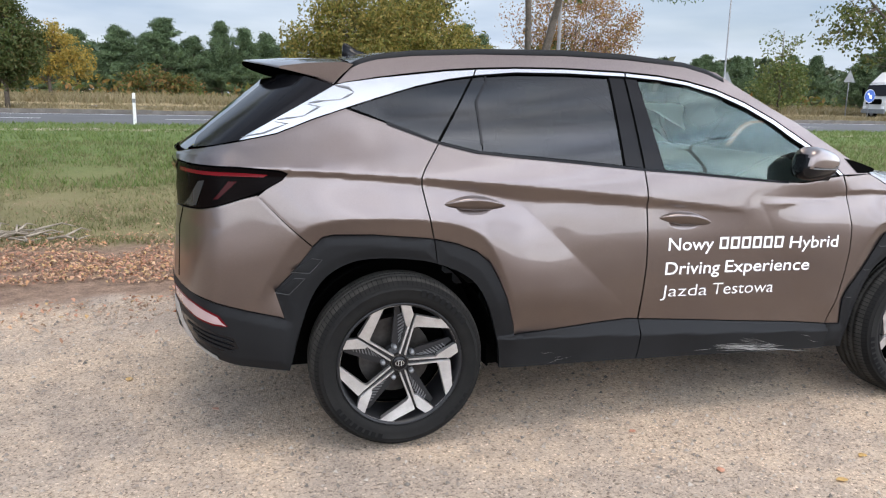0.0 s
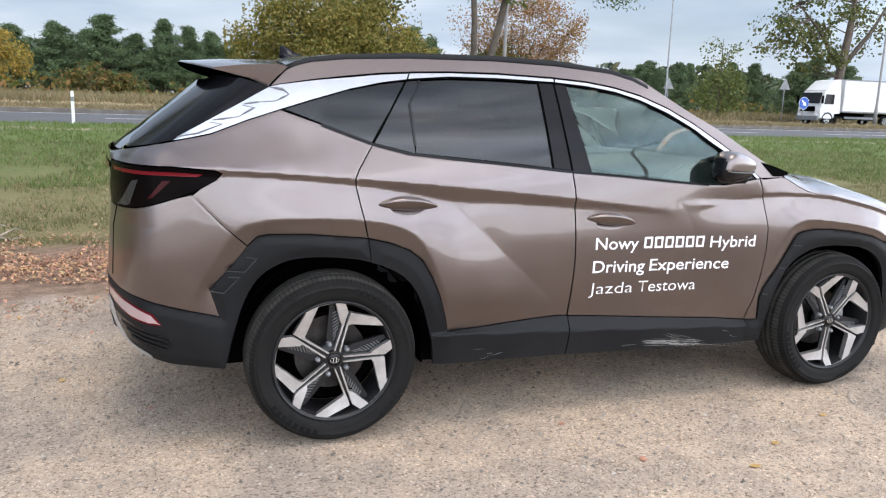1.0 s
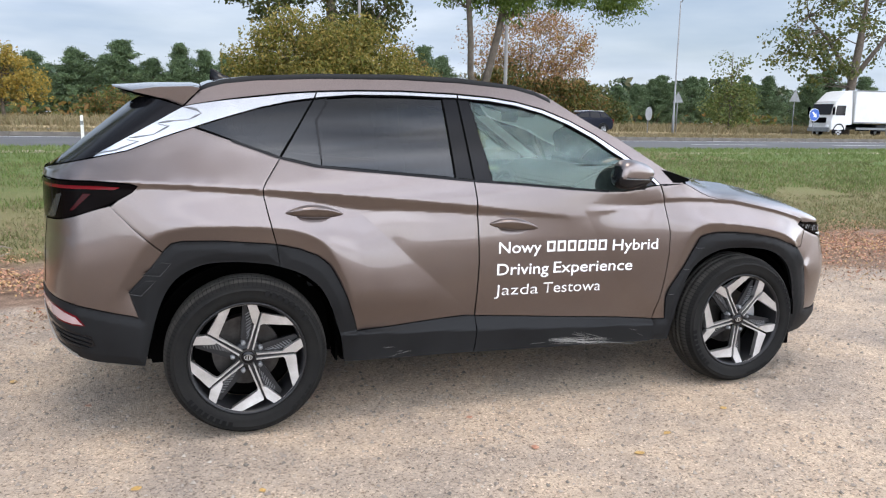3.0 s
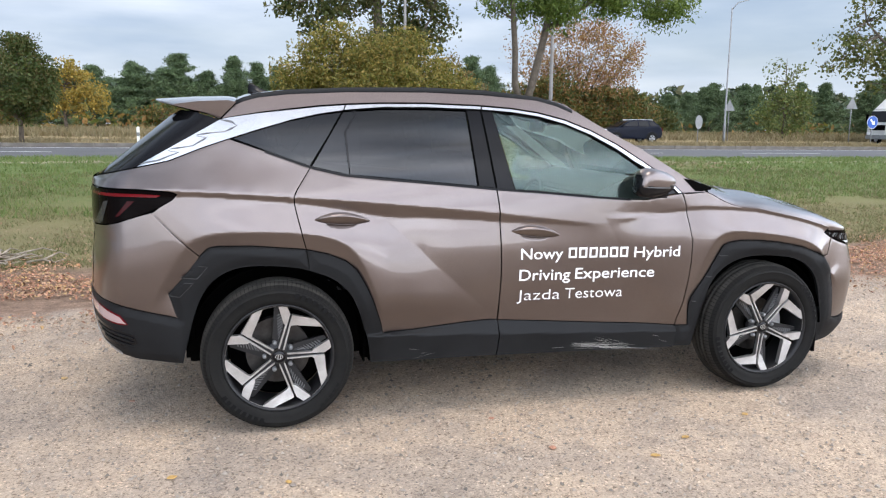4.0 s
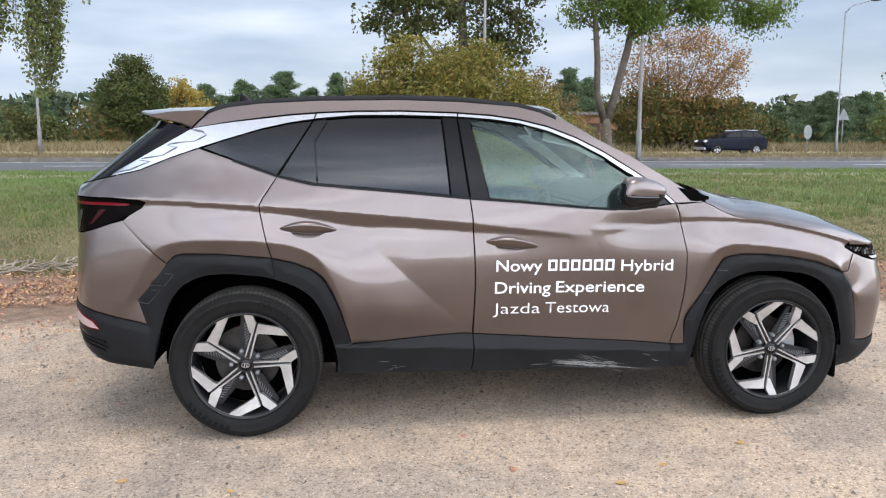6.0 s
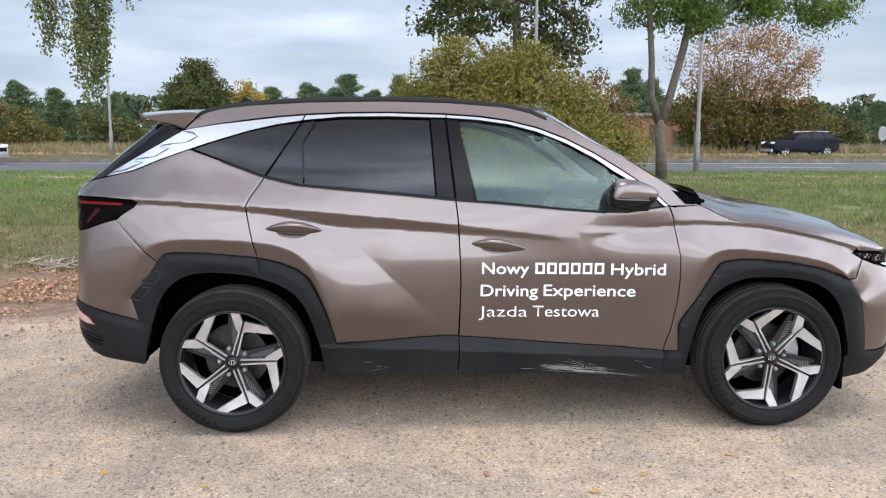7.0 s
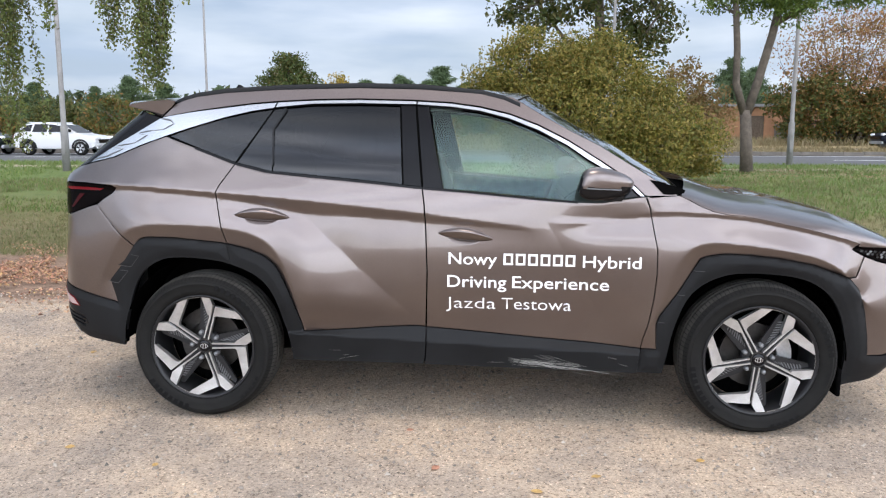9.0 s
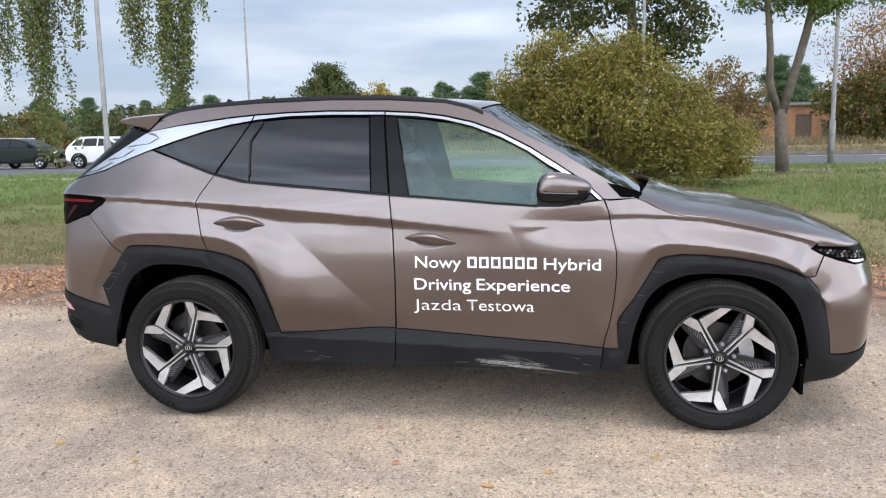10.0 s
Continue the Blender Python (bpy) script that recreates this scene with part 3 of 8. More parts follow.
    for hold, crease, line in lines:
        line = eased(line)
        for (ax, az, aw), (bx, bz, bw) in zip(line, line[1:]):
            k = int(math.hypot(bx - ax, bz - az) / (DX * 0.4)) + 2
            t = np.linspace(0, 1, k)
            i = np.clip(np.round((ax + (bx - ax) * t - GX[0]) / DX).astype(int), 0, len(GX) - 1)
            j = np.clip(np.round((az + (bz - az) * t - GZ[0]) / DX).astype(int), 0, len(GZ) - 1)
            value[i, j], weight[i, j] = aw + (bw - aw) * t, hold
            if crease:
                hinge[i, j] = 1
                if abs(bz - az) > 0.45 * abs(bx - ax):
                    upright[i, j] = 1
    # the belt is a crease too
    for (ax, az), (bx, bz) in zip(BELT, BELT[1:]):
        t = np.linspace(0, 1, int(math.hypot(bx - ax, bz - az) / (DX * 0.4)) + 2)
        hinge[np.round((ax + (bx - ax) * t - GX[0]) / DX).astype(int), np.round((az + (bz - az) * t - GZ[0]) / DX).astype(int)] = 1
    field = blur(laid(value, weight, hinge, upright), 3)
    # the two slanting folds are pressed into the doors
    height = smoothstep(0.46, 0.66, z) * (1 - smoothstep(0.995, 1.030, z))
    behind = fold_side(DOOR_FOLD, x, z)
    field = field + 0.029 * np.tanh(np.clip(behind, 0, 1) / 0.22) * height * smoothstep(0.34, 0.55, x)
    ahead = -fold_side(FRONT_FOLD, x, z)
    field = field + 0.009 * np.tanh(np.clip(ahead, 0, 1) / 0.12) * height * (1 - smoothstep(1.90, 2.15, x))
    # plan taper towards both ends, and the rounded corners
    return field - taper(x, z)


def taper(x, z):
    t = 0.22 * (np.clip(-x, 0, 1) / 0.95) ** 2 + 0.27 * (np.clip(x - 2.75, 0, 1) / 0.85) ** 2
    t = t + 0.42 * np.clip(1 - (x - rear_end(z)) / 0.24, 0, 1.2) ** 3
    return t + 0.40 * np.clip(1 - (front_end(z) - x) / 0.24, 0, 1.2) ** 3


def upper_width(x, z):
    """The smooth plane of the windows, their frames and the roof's flank."""
    x, z = np.asarray(x, float), np.asarray(z, float)
    return glass_plane(z) - taper(x, z)


def rear_end(z):
    return np.interp(z, (0.25, 0.33, 0.38, 0.44, 0.55, 0.64, 0.93, 1.14, 1.205, 1.297, 1.415, 1.507, 1.65), (-0.70, -0.80, -0.86, -0.905, -0.92, -0.925, -0.90, -0.905, -0.895, -0.775, -0.63, -0.515, -0.40))


def front_end(z):
    return np.interp(z, (0.2, 0.27, 0.33, 0.45, 0.7, 0.82, 0.90, 0.96, 1.05), (3.33, 3.45, 3.515, 3.535, 3.535, 3.50, 3.45, 3.38, 3.20))


FIELD = side_field()


def sample(a, x, z):
    i, k = np.clip((x - GX[0]) / DX, 0, len(GX) - 1.001), np.clip((z - GZ[0]) / DX, 0, len(GZ) - 1.001)
    i0, k0 = i.astype(int), k.astype(int)
    u, v = i - i0, k - k0
    return (1 - u) * (1 - v) * a[i0, k0] + u * (1 - v) * a[i0 + 1, k0] + (1 - u) * v * a[i0, k0 + 1] + u * v * a[i0 + 1, k0 + 1]


def half_width(x, z):
    return sample(FIELD, np.asarray(x, float), np.asarray(z, float))


def inside(poly, x, z):
    hit = np.zeros(len(x), bool)
    p = np.asarray(poly)
    for (ax, az), (bx, bz) in zip(p, np.roll(p, -1, 0)):
        cross = (az > z) != (bz > z)
        with np.errstate(divide="ignore", invalid="ignore"):
            hit ^= cross & (x < (bx - ax) * (z - az) / (bz - az) + ax)
    return hit


def edge_distance(poly, x, z):
    best = np.full(len(x), 9.0)
    p = np.asarray(poly)
    for a, b in zip(p, np.roll(p, -1, 0)):
        d = b - a
        t = np.clip(((x - a[0]) * d[0] + (z - a[1]) * d[1]) / max(d @ d, 1e-12), 0, 1)
        best = np.minimum(best, np.hypot(x - a[0] - t * d[0], z - a[1] - t * d[1]))
    return best


def dense(poly, step):
    out = []
    for (ax, az), (bx, bz) in zip(poly, poly[1:] + poly[:1]):
        k = max(1, int(math.hypot(bx - ax, bz - az) / step))
        out += [(ax + (bx - ax) * i / k, az + (bz - az) * i / k) for i in range(k)]
    return out


def rounded(poly, r=0.008):
    """Cuts the corners of an outline a little."""
    out = []
    for i, (x, z) in enumerate(poly):
        for jx, jz in (poly[i - 1], poly[(i + 1) % len(poly)]):
            d = math.hypot(jx - x, jz - z)
            t = min(r / d, 0.3) if d > 1e-6 else 0
            out.append((x + (jx - x) * t, z + (jz - z) * t))
    return out


def shrunk(poly, gap):
    """The outline drawn in by a gap, for the joint to the next panel."""
    p = np.asarray(poly)
    a, b = np.roll(p, 1, 0), np.roll(p, -1, 0)
    t = b - a
    t /= np.maximum(np.linalg.norm(t, axis=1), 1e-9)[:, None]
    ccw = np.sum(p[:, 0] * b[:, 1] - b[:, 0] * p[:, 1]) > 0
    q = p + gap * (1 if ccw else -1) * np.stack([-t[:, 1], t[:, 0]], -1)
    return [(float(x), float(z)) for x, z in q]


def panel(name, outline, material, parent, side=-1, depth=None, off=0.0, res=0.014, thick=0.02, label="", roll=0.0, gap=0.0025, holes=(), plane=False):
    """A pressed panel: the outline laid on the side of the car, shaded by the side's own curvature, with a returned edge.
    depth: a function of x, z and the distance from the edge, for panels that stand proud. roll: how far the rim turns in."""
    res = res if side < 0 else res * 2.2
    poly = shrunk(dense(list(outline), res * 1.3), gap)
    p = np.asarray(poly)
    gx, gz = np.meshgrid(np.arange(p[:, 0].min(), p[:, 0].max(), res), np.arange(p[:, 1].min(), p[:, 1].max(), res), indexing="ij")
    gx, gz = gx.ravel(), gz.ravel()
    ok = inside(poly, gx, gz)
    gx, gz = gx[ok], gz[ok]
    ok = edge_distance(poly, gx, gz) > res * 0.45
    for h in holes:
        ok &= ~inside(h, gx, gz) & (edge_distance(h, gx, gz) > res * 0.3)
    if roll:
        ok &= edge_distance(poly, gx, gz) > 0.019
    nb = len(poly)
    pts, cuts = list(poly), []
    if roll:
        for inset in (0.004, 0.0085, 0.014):
            q = shrunk(poly, inset)
            qx, qz = np.array([v[0] for v in q]), np.array([v[1] for v in q])
            good = inside(poly, qx, qz) & (edge_distance(poly, qx, qz) > inset * 0.93)
            for hole in holes:
                good &= ~inside(hole, qx, qz) & (edge_distance(hole, qx, qz) > 0.004)
            pts += [v for v, g in zip(q, good) if g]
    for h in holes:
        hd = dense(list(h), res * 0.6)
        cuts += [(len(pts) + i, len(pts) + (i + 1) % len(hd)) for i in range(len(hd))]
        pts += hd
    pts += list(zip(gx[ok], gz[ok]))
    vs, _, fs, origin, _, _ = delaunay_2d_cdt([Vector(q) for q in pts], cuts, [list(range(nb))], 1, 1e-6)
    xs, zs = np.array([v.x for v in vs]), np.array([v.y for v in vs])
    for h in holes:
        mid = np.array([(xs[list(f)].mean(), zs[list(f)].mean()) for f in fs])
        fs = [f for f, gone in zip(fs, inside(h, mid[:, 0], mid[:, 1])) if not gone]

    def width(x, z):
        w = (upper_width if plane else half_width)(x, z) + off
        if depth is not None or roll:
            e = edge_distance(poly, x, z)
            if depth is not None:
                w = w + depth(x, z, e)
            if roll:
                w = w - roll * np.clip(1 - e / 0.012, 0, 1) ** 2
        return w

    w, h = width(xs, zs), 0.004
    dx, dz = (width(xs + h, zs) - width(xs - h, zs)) / (2 * h), (width(xs, zs + h) - width(xs, zs - h)) / (2 * h)
    nrm = np.stack([-dx, np.full(len(xs), float(side)), -dz], -1)
    nrm[:, 1] = side
    nrm /= np.linalg.norm(nrm, axis=1)[:, None]
    verts = [(float(a), float(side * b), float(c)) for a, b, c in zip(xs, w, zs)]
    where = {i: k for k, o in enumerate(origin) for i in o}
    ring = [where[i] for i in range(nb) if i in where]
    faces = []
    for f in fs:
        (ax, az), (bx, bz), (cx, cz) = ((xs[i], zs[i]) for i in f[:3])
        turn = (bx - ax) * (cz - az) - (bz - az) * (cx - ax)
        faces.append(tuple(f) if (turn > 0) == (side < 0) else tuple(f)[::-1])
    n0 = len(verts)
    pe = np.asarray(poly)
    ccw = np.sum(pe[:, 0] * np.roll(pe[:, 1], -1) - np.roll(pe[:, 0], -1) * pe[:, 1]) > 0
    rim_n = []
    for j, i in enumerate(ring):
        a, b = ring[j - 1], ring[(j + 1) % len(ring)]
        tx, tz = xs[b] - xs[a], zs[b] - zs[a]
        s = 1 if ccw else -1
        nn = np.array([tz * s, 0.0, -tx * s])
        nn /= max(np.linalg.norm(nn), 1e-9)
        rim_n.append(nn)
        verts += [verts[i], (verts[i][0], verts[i][1] - side * thick, verts[i][2])]
    m = len(ring)
    for j in range(m):
        a, b = n0 + 2 * j, n0 + 2 * ((j + 1) % m)
        q = (a, a + 1, b + 1, b)
        faces.append(q if ccw == (side < 0) else q[::-1])
    ob = raw(name, verts, faces, material, parent, label, smooth=True)
    allN = list(map(tuple, nrm)) + [tuple(v) for nn in rim_n for v in (nn, nn)]
    ob.data.normals_split_custom_set_from_vertices(allN)
    return ob


# ---- the parked car: its parts ----
car = tagged(new("car"), "metallic brown-grey family car with black cladding, parked on gravel", "car")
car.location = (0.0, 0.04, 0.0)

CHROME_TOP = [(-0.615, 1.267), (-0.585, 1.289), (-0.495, 1.340), (-0.363, 1.415), (-0.239, 1.487), (-0.193, 1.498), (-0.052, 1.523), (0.087, 1.542), (0.227, 1.559), (0.367, 1.570), (0.535, 1.578), (0.762, 1.581), (1.031, 1.574), (1.216, 1.562), (1.358, 1.542), (1.499, 1.508), (1.640, 1.454), (1.779, 1.383), (1.916, 1.297), (2.052, 1.206), (2.126, 1.134)]
CHROME_LOW = [(-0.476, 1.298), (-0.329, 1.357), (-0.201, 1.401), (-0.076, 1.442), (0.090, 1.492), (0.228, 1.522), (0.367, 1.541), (0.536, 1.555), (0.762, 1.557), (1.045, 1.551), (1.215, 1.539), (1.357, 1.519), (1.498, 1.482), (1.639, 1.426), (1.777, 1.353), (1.873, 1.286), (1.928, 1.256), (2.037, 1.192), (2.108, 1.123)]
GAP_C = [(0.169, 1.268), (0.100, 1.163), (0.085, 1.131), (0.087, 1.096), (0.101, 1.029), (0.120, 0.947), (0.137, 0.882)]
GAP_B = [(1.090, 1.158), (1.101, 1.077), (1.108, 0.968), (1.113, 0.856), (1.116, 0.744), (1.112, 0.601), (1.107, 0.485)]
GAP_A = [(2.134, 1.126), (2.156, 1.072), (2.177, 0.962), (2.194, 0.877), (2.195, 0.764), (2.187, 0.650), (2.169, 0.535), (2.146, 0.448), (2.138, 0.399)]
SILL_REAR = [(0.506, 0.449), (0.646, 0.457), (0.926, 0.480), (1.053, 0.487), (1.107, 0.483)]
SILL_FRONT = [(1.109, 0.482), (1.348, 0.464), (1.631, 0.441), (1.916, 0.421), (2.136, 0.398)]
OPEN_REAR = [(-0.442, 0.343), (-0.413, 0.460), (-0.384, 0.577), (-0.345, 0.678), (-0.291, 0.750), (-0.202, 0.799), (-0.117, 0.811), (-0.006, 0.808), (0.102, 0.793), (0.154, 0.779), (0.238, 0.750), (0.305, 0.707), (0.351, 0.651), (0.384, 0.579), (0.410, 0.493), (0.435, 0.407), (0.446, 0.303)]
OPEN_FRONT = [(2.243, 0.277), (2.265, 0.389), (2.284, 0.505), (2.335, 0.649), (2.403, 0.720), (2.500, 0.765), (2.584, 0.778), (2.726, 0.774), (2.845, 0.758), (2.939, 0.717), (3.008, 0.650), (3.059, 0.545), (3.085, 0.425), (3.087, 0.305), (3.075, 0.225)]
LAMP = [(-0.86, 1.168), (-0.766, 1.167), (-0.621, 1.164), (-0.525, 1.158), (-0.463, 1.153), (-0.440, 1.143), (-0.460, 1.118), (-0.518, 1.084), (-0.605, 1.048), (-0.706, 1.014), (-0.76, 1.000), (-0.87, 0.985), (-0.875, 1.06)]
PILLAR_A = [(2.278, 1.131), (2.192, 1.194), (2.056, 1.277), (1.920, 1.361), (1.781, 1.431), (1.642, 1.510), (1.516, 1.587)]
ROOF_EDGE = [(1.36, 1.606), (1.07, 1.628), (0.76, 1.636), (0.365, 1.629), (0.083, 1.613), (-0.113, 1.588), (-0.16, 1.570)]
HEADLAMP = [(3.086, 0.888), (3.141, 0.897), (3.269, 0.895), (3.40, 0.889), (3.46, 0.864), (3.44, 0.822), (3.31, 0.806), (3.22, 0.830), (3.150, 0.857)]
BONNET_EDGE = [(2.29, 1.128), (2.33, 1.112), (2.38, 1.085), (2.44, 1.060), (2.50, 1.047), (2.599, 1.038), (2.742, 1.009), (2.891, 0.978), (3.052, 0.937), (3.122, 0.915)]
BELT_DOOR = BELT[3:8]
BELT_FRONT = [(1.09, 1.158), (1.21, 1.149), (1.349, 1.138), (1.488, 1.124), (1.627, 1.112), (1.724, 1.101), (1.821, 1.098), (1.933, 1.097), (2.089, 1.121), (2.134, 1.126)]


def sill_crease(x):
    return np.interp(x, (0.478, 0.926, 1.109, 1.774, 2.134, 2.216), (0.444, 0.425, 0.415, 0.388, 0.375, 0.385))


def sill_depth(x, z, e):
    top = np.interp(x, [p[0] for p in SILL_REAR + SILL_FRONT[1:]], [p[1] for p in SILL_REAR + SILL_FRONT[1:]])
    crease = sill_crease(x)
    up = np.clip((top - z) / np.maximum(top - crease, 0.012), 0, 1) * 0.034
    down = np.clip(crease - z, 0, 1) * 0.10
    on_sill = smoothstep(0.40, 0.52, x)
    arch = 0.010 + 0.006 * np.clip(e / 0.05, 0, 1)
    return on_sill * (up - down + 0.004) + (1 - on_sill) * arch


def arch_depth(x, z, e):
    return 0.006 + 0.012 * np.clip(e / 0.04, 0, 1) ** 0.6


def arc_of(line):
    """An outline of (x, z) points with its corners eased."""
    return [(x, z) for x, z, _ in eased([(x, z, 0.0) for x, z in line], 2)]


def cup_outline(x0, x1, z0, z1):
    xm, zm = (x0 + x1) / 2, (z0 + z1) / 2
    return [(xm + 0.086 * math.cos(a), zm - 0.006 + (0.036 if math.sin(a) < 0 else 0.026) * math.sin(a)) for a in (2 * math.pi * i / 28 for i in range(28))]


HANDLE_R, HANDLE_F = (0.177, 0.447, 1.022, 1.010), (1.166, 1.430, 0.945, 0.919)


def ribbon(name, line, width, material, parent, side, off, depth=None, high=0.002, taper=False):
    """A thin raised strip along a line on the side of the car."""
    pts = []
    for (ax, az), (bx, bz) in zip(line, line[1:]):
        k = max(1, int(math.hypot(bx - ax, bz - az) / 0.02))
        pts += [(ax + (bx - ax) * i / k, az + (bz - az) * i / k) for i in range(k)]
    p = np.array(pts + [line[-1]])
    t = np.gradient(p, axis=0)
    t /= np.maximum(np.linalg.norm(t, axis=1), 1e-9)[:, None]
    half = np.full(len(p), width / 2)
    if taper:
        half *= np.sin(np.linspace(0.12, math.pi - 0.12, len(p)))
    rails = []
    for k, rise in ((-1, 0.0), (-0.6, high), (0.6, high), (1, 0.0)):
        q = p + np.stack([-t[:, 1], t[:, 0]], -1) * (half * k)[:, None]
        w = half_width(q[:, 0], q[:, 1]) + off + rise
        if depth is not None:
            w = w + depth(q[:, 0], q[:, 1], np.full(len(q), 0.05))
        rails.append(np.stack([q[:, 0], side * w, q[:, 1]], -1))
    n = len(p)
    faces = [(a * n + i, a * n + i + 1, a * n + n + i + 1, a * n + n + i)[:: 1 if side < 0 else -1] for a in range(3) for i in range(n - 1)]
    return raw(name, np.concatenate(rails).tolist(), faces, material, parent)


def body_side(side):
    """All outer panels of one flank."""
    quarter = [(-0.615, 1.263), (-0.476, 1.294), (-0.329, 1.353), (-0.201, 1.397), (-0.042, 1.342), (0.099, 1.292), (0.169, 1.267), *GAP_C[1:], (0.106, 0.887), (-0.112, 0.907), (-0.267, 0.908), (-0.311, 0.899), (-0.349, 0.862)]
    quarter += [(-0.455, 0.957), (-0.553, 1.057), (-0.518, 1.086), (-0.460, 1.120), (-0.437, 1.145), (-0.463, 1.156), (-0.525, 1.161), (-0.621, 1.167), (-0.766, 1.170), (-0.872, 1.172), (-0.868, 1.203), (-0.80, 1.222), (-0.70, 1.245)]
    panel("quarter_panel", quarter, PAINT, car, side, res=0.011, gap=0.0022, roll=0.0007)
    bumper = [(-0.349, 0.858), (-0.424, 0.761), (-0.496, 0.684), (-0.460, 0.568), (-0.482, 0.575), (-0.607, 0.602), (-0.705, 0.625), (-0.765, 0.643), (-0.86, 0.662), (-0.898, 0.675), (-0.885, 0.85), (-0.875, 0.982), (-0.76, 0.998), (-0.706, 1.012), (-0.605, 1.046), (-0.553, 1.060), (-0.455, 0.957)]
    panel("rear_bumper_side", bumper, PAINT, car, side, res=0.011, gap=0.001, roll=0.0007)
    lower = [*ARCH_REAR[:7], (0.137, 0.882), (0.154, 0.779), *arc_of(OPEN_REAR[:9])[::-1], (-0.658, 0.366), (-0.75, 0.385), (-0.83, 0.42), (-0.88, 0.47), (-0.898, 0.56), (-0.898, 0.672), (-0.765, 0.641), (-0.705, 0.623), (-0.607, 0.600), (-0.482, 0.573), (-0.458, 0.565)]
    panel("rear_cladding", lower, CLADDING, car, side, depth=arch_depth, gap=0.001, label="matt black grained plastic cladding")
    door = [*BELT_DOOR, *GAP_B[1:], *SILL_REAR[::-1], *ARCH_REAR[7:13][::-1], *GAP_C[::-1][:-1]]
    door_r = panel("rear_door", door, PAINT, car, side, res=0.011, gap=0.0034, roll=0.0007, holes=[cup_outline(*HANDLE_R)])
    clad = [(0.139, 0.881), *ARCH_REAR[7:13], *SILL_REAR, (1.109, 0.415), (1.105, 0.342), (1.097, 0.300), (0.446, 0.303), *arc_of(OPEN_REAR[9:])[::-1][1:]]
    panel("door_cladding", clad, CLADDING, door_r, side, depth=sill_depth, gap=0.001, res=0.012, label="matt black grained plastic cladding")
    fdoor = [*BELT_FRONT, *GAP_A[1:], *SILL_FRONT[::-1], *GAP_B[::-1][1:]]
    door_f = panel("front_door", fdoor, PAINT, car, side, res=0.011, gap=0.0034, roll=0.0007, holes=[cup_outline(*HANDLE_F)])
    fclad = [*SILL_FRONT, (2.130, 0.375), (2.120, 0.282), (1.776, 0.288), (1.101, 0.298), (1.109, 0.342), (1.113, 0.415)]
    panel("door_cladding", fclad, CLADDING, door_f, side, depth=sill_depth, gap=0.001, res=0.012, label="scraped matt black plastic sill cladding")
    fender = [(2.139, 1.126), (2.159, 1.121), (2.286, 1.131), *BONNET_EDGE[1:], (3.10, 0.901), (3.080, 0.887), (3.144, 0.854), (3.104, 0.762), (3.068, 0.759), *ARCH_FRONT[:11][::-1], *GAP_A[::-1][:-1]]
    panel("front_wing", fender, PAINT, car, side, res=0.011, gap=0.0016, roll=0.0007)
    fbump = [(3.148, 0.853), (3.22, 0.827), (3.31, 0.803), (3.44, 0.817), (3.50, 0.80), (3.54, 0.70), (3.545, 0.55), (3.53, 0.44), (3.36, 0.380), (3.28, 0.371), (3.197, 0.380), (3.187, 0.475), (3.162, 0.596), (3.122, 0.702), (3.072, 0.756), (3.106, 0.760)]
    panel("front_bumper_side", fbump, PAINT, car, side, res=0.011, roll=0.0007)
    flower = [*ARCH_FRONT, (3.28, 0.368), (3.36, 0.376), (3.53, 0.435), (3.53, 0.36), (3.44, 0.29), (3.30, 0.255), (3.106, 0.235), *arc_of(OPEN_FRONT)[::-1], (2.124, 0.280), (2.134, 0.375), (2.142, 0.398)]
    panel("front_cladding", flower, CLADDING, car, side, depth=arch_depth, gap=0.001, label="matt black grained plastic cladding")
    upper = [*CHROME_TOP[4:], (2.14, 1.128), *PILLAR_A, *ROOF_EDGE]
    panel("roof_side", upper, PAINT, car, side, gap=0.0015, plane=True)
    dpillar = [(-0.239, 1.487), (-0.363, 1.415), (-0.495, 1.340), (-0.585, 1.289), (-0.615, 1.267), (-0.70, 1.247), (-0.795, 1.227), (-0.782, 1.264), (-0.745, 1.297), (-0.60, 1.415), (-0.49, 1.507), (-0.43, 1.535), (-0.341, 1.518)]
    panel("rear_pillar", dpillar, PILLAR_BLACK, car, side, off=-0.003, gap=0.001, plane=True)
    slim = [(x, z + smoothstep(0.1, 0.6, x) * 0.20 * (float(np.interp(x, [p[0] for p in CHROME_TOP], [p[1] for p in CHROME_TOP])) - z)) for x, z in CHROME_LOW]
    panel("window_seal", [*slim[4:], *[(x, z - 0.003) for x, z in CHROME_LOW[4:][::-1]]], CAVITY, car, side, off=0.0005, res=0.010, gap=-0.001, plane=True)
    for line, w in (([(0.168, 1.268), (0.260, 1.408), (0.342, 1.540)], 0.014), ([(1.046, 1.552), (1.091, 1.158)], 0.014), ([(0.968, 1.553), (0.997, 1.172)], 0.012)):
        ribbon("joint_seal", line, w * 0.8, CAVITY, car, side, -0.0085)
    ribbon("window_seal", [(-0.195, 1.399), (-0.042, 1.345), (0.099, 1.294), (0.169, 1.269)], 0.007, CAVITY, car, side, 0.001)
    rim = [(x, z - 0.006 * smoothstep(-0.25, 0.1, x)) for x, z in CHROME_TOP]
    panel("roof_joint", [*[(x, z + 0.0035) for x, z in CHROME_TOP[4:]], *[(x, z - 0.001) for x, z in rim[4:][::-1]]], CAVITY, car, side, off=0.002, res=0.010, gap=0, plane=True)
    panel("roof_joint", [(-0.247, 1.486), (-0.236, 1.489), (-0.155, 1.572), (-0.165, 1.572)], CAVITY, car, side, off=0.003, res=0.010, gap=0, plane=True)
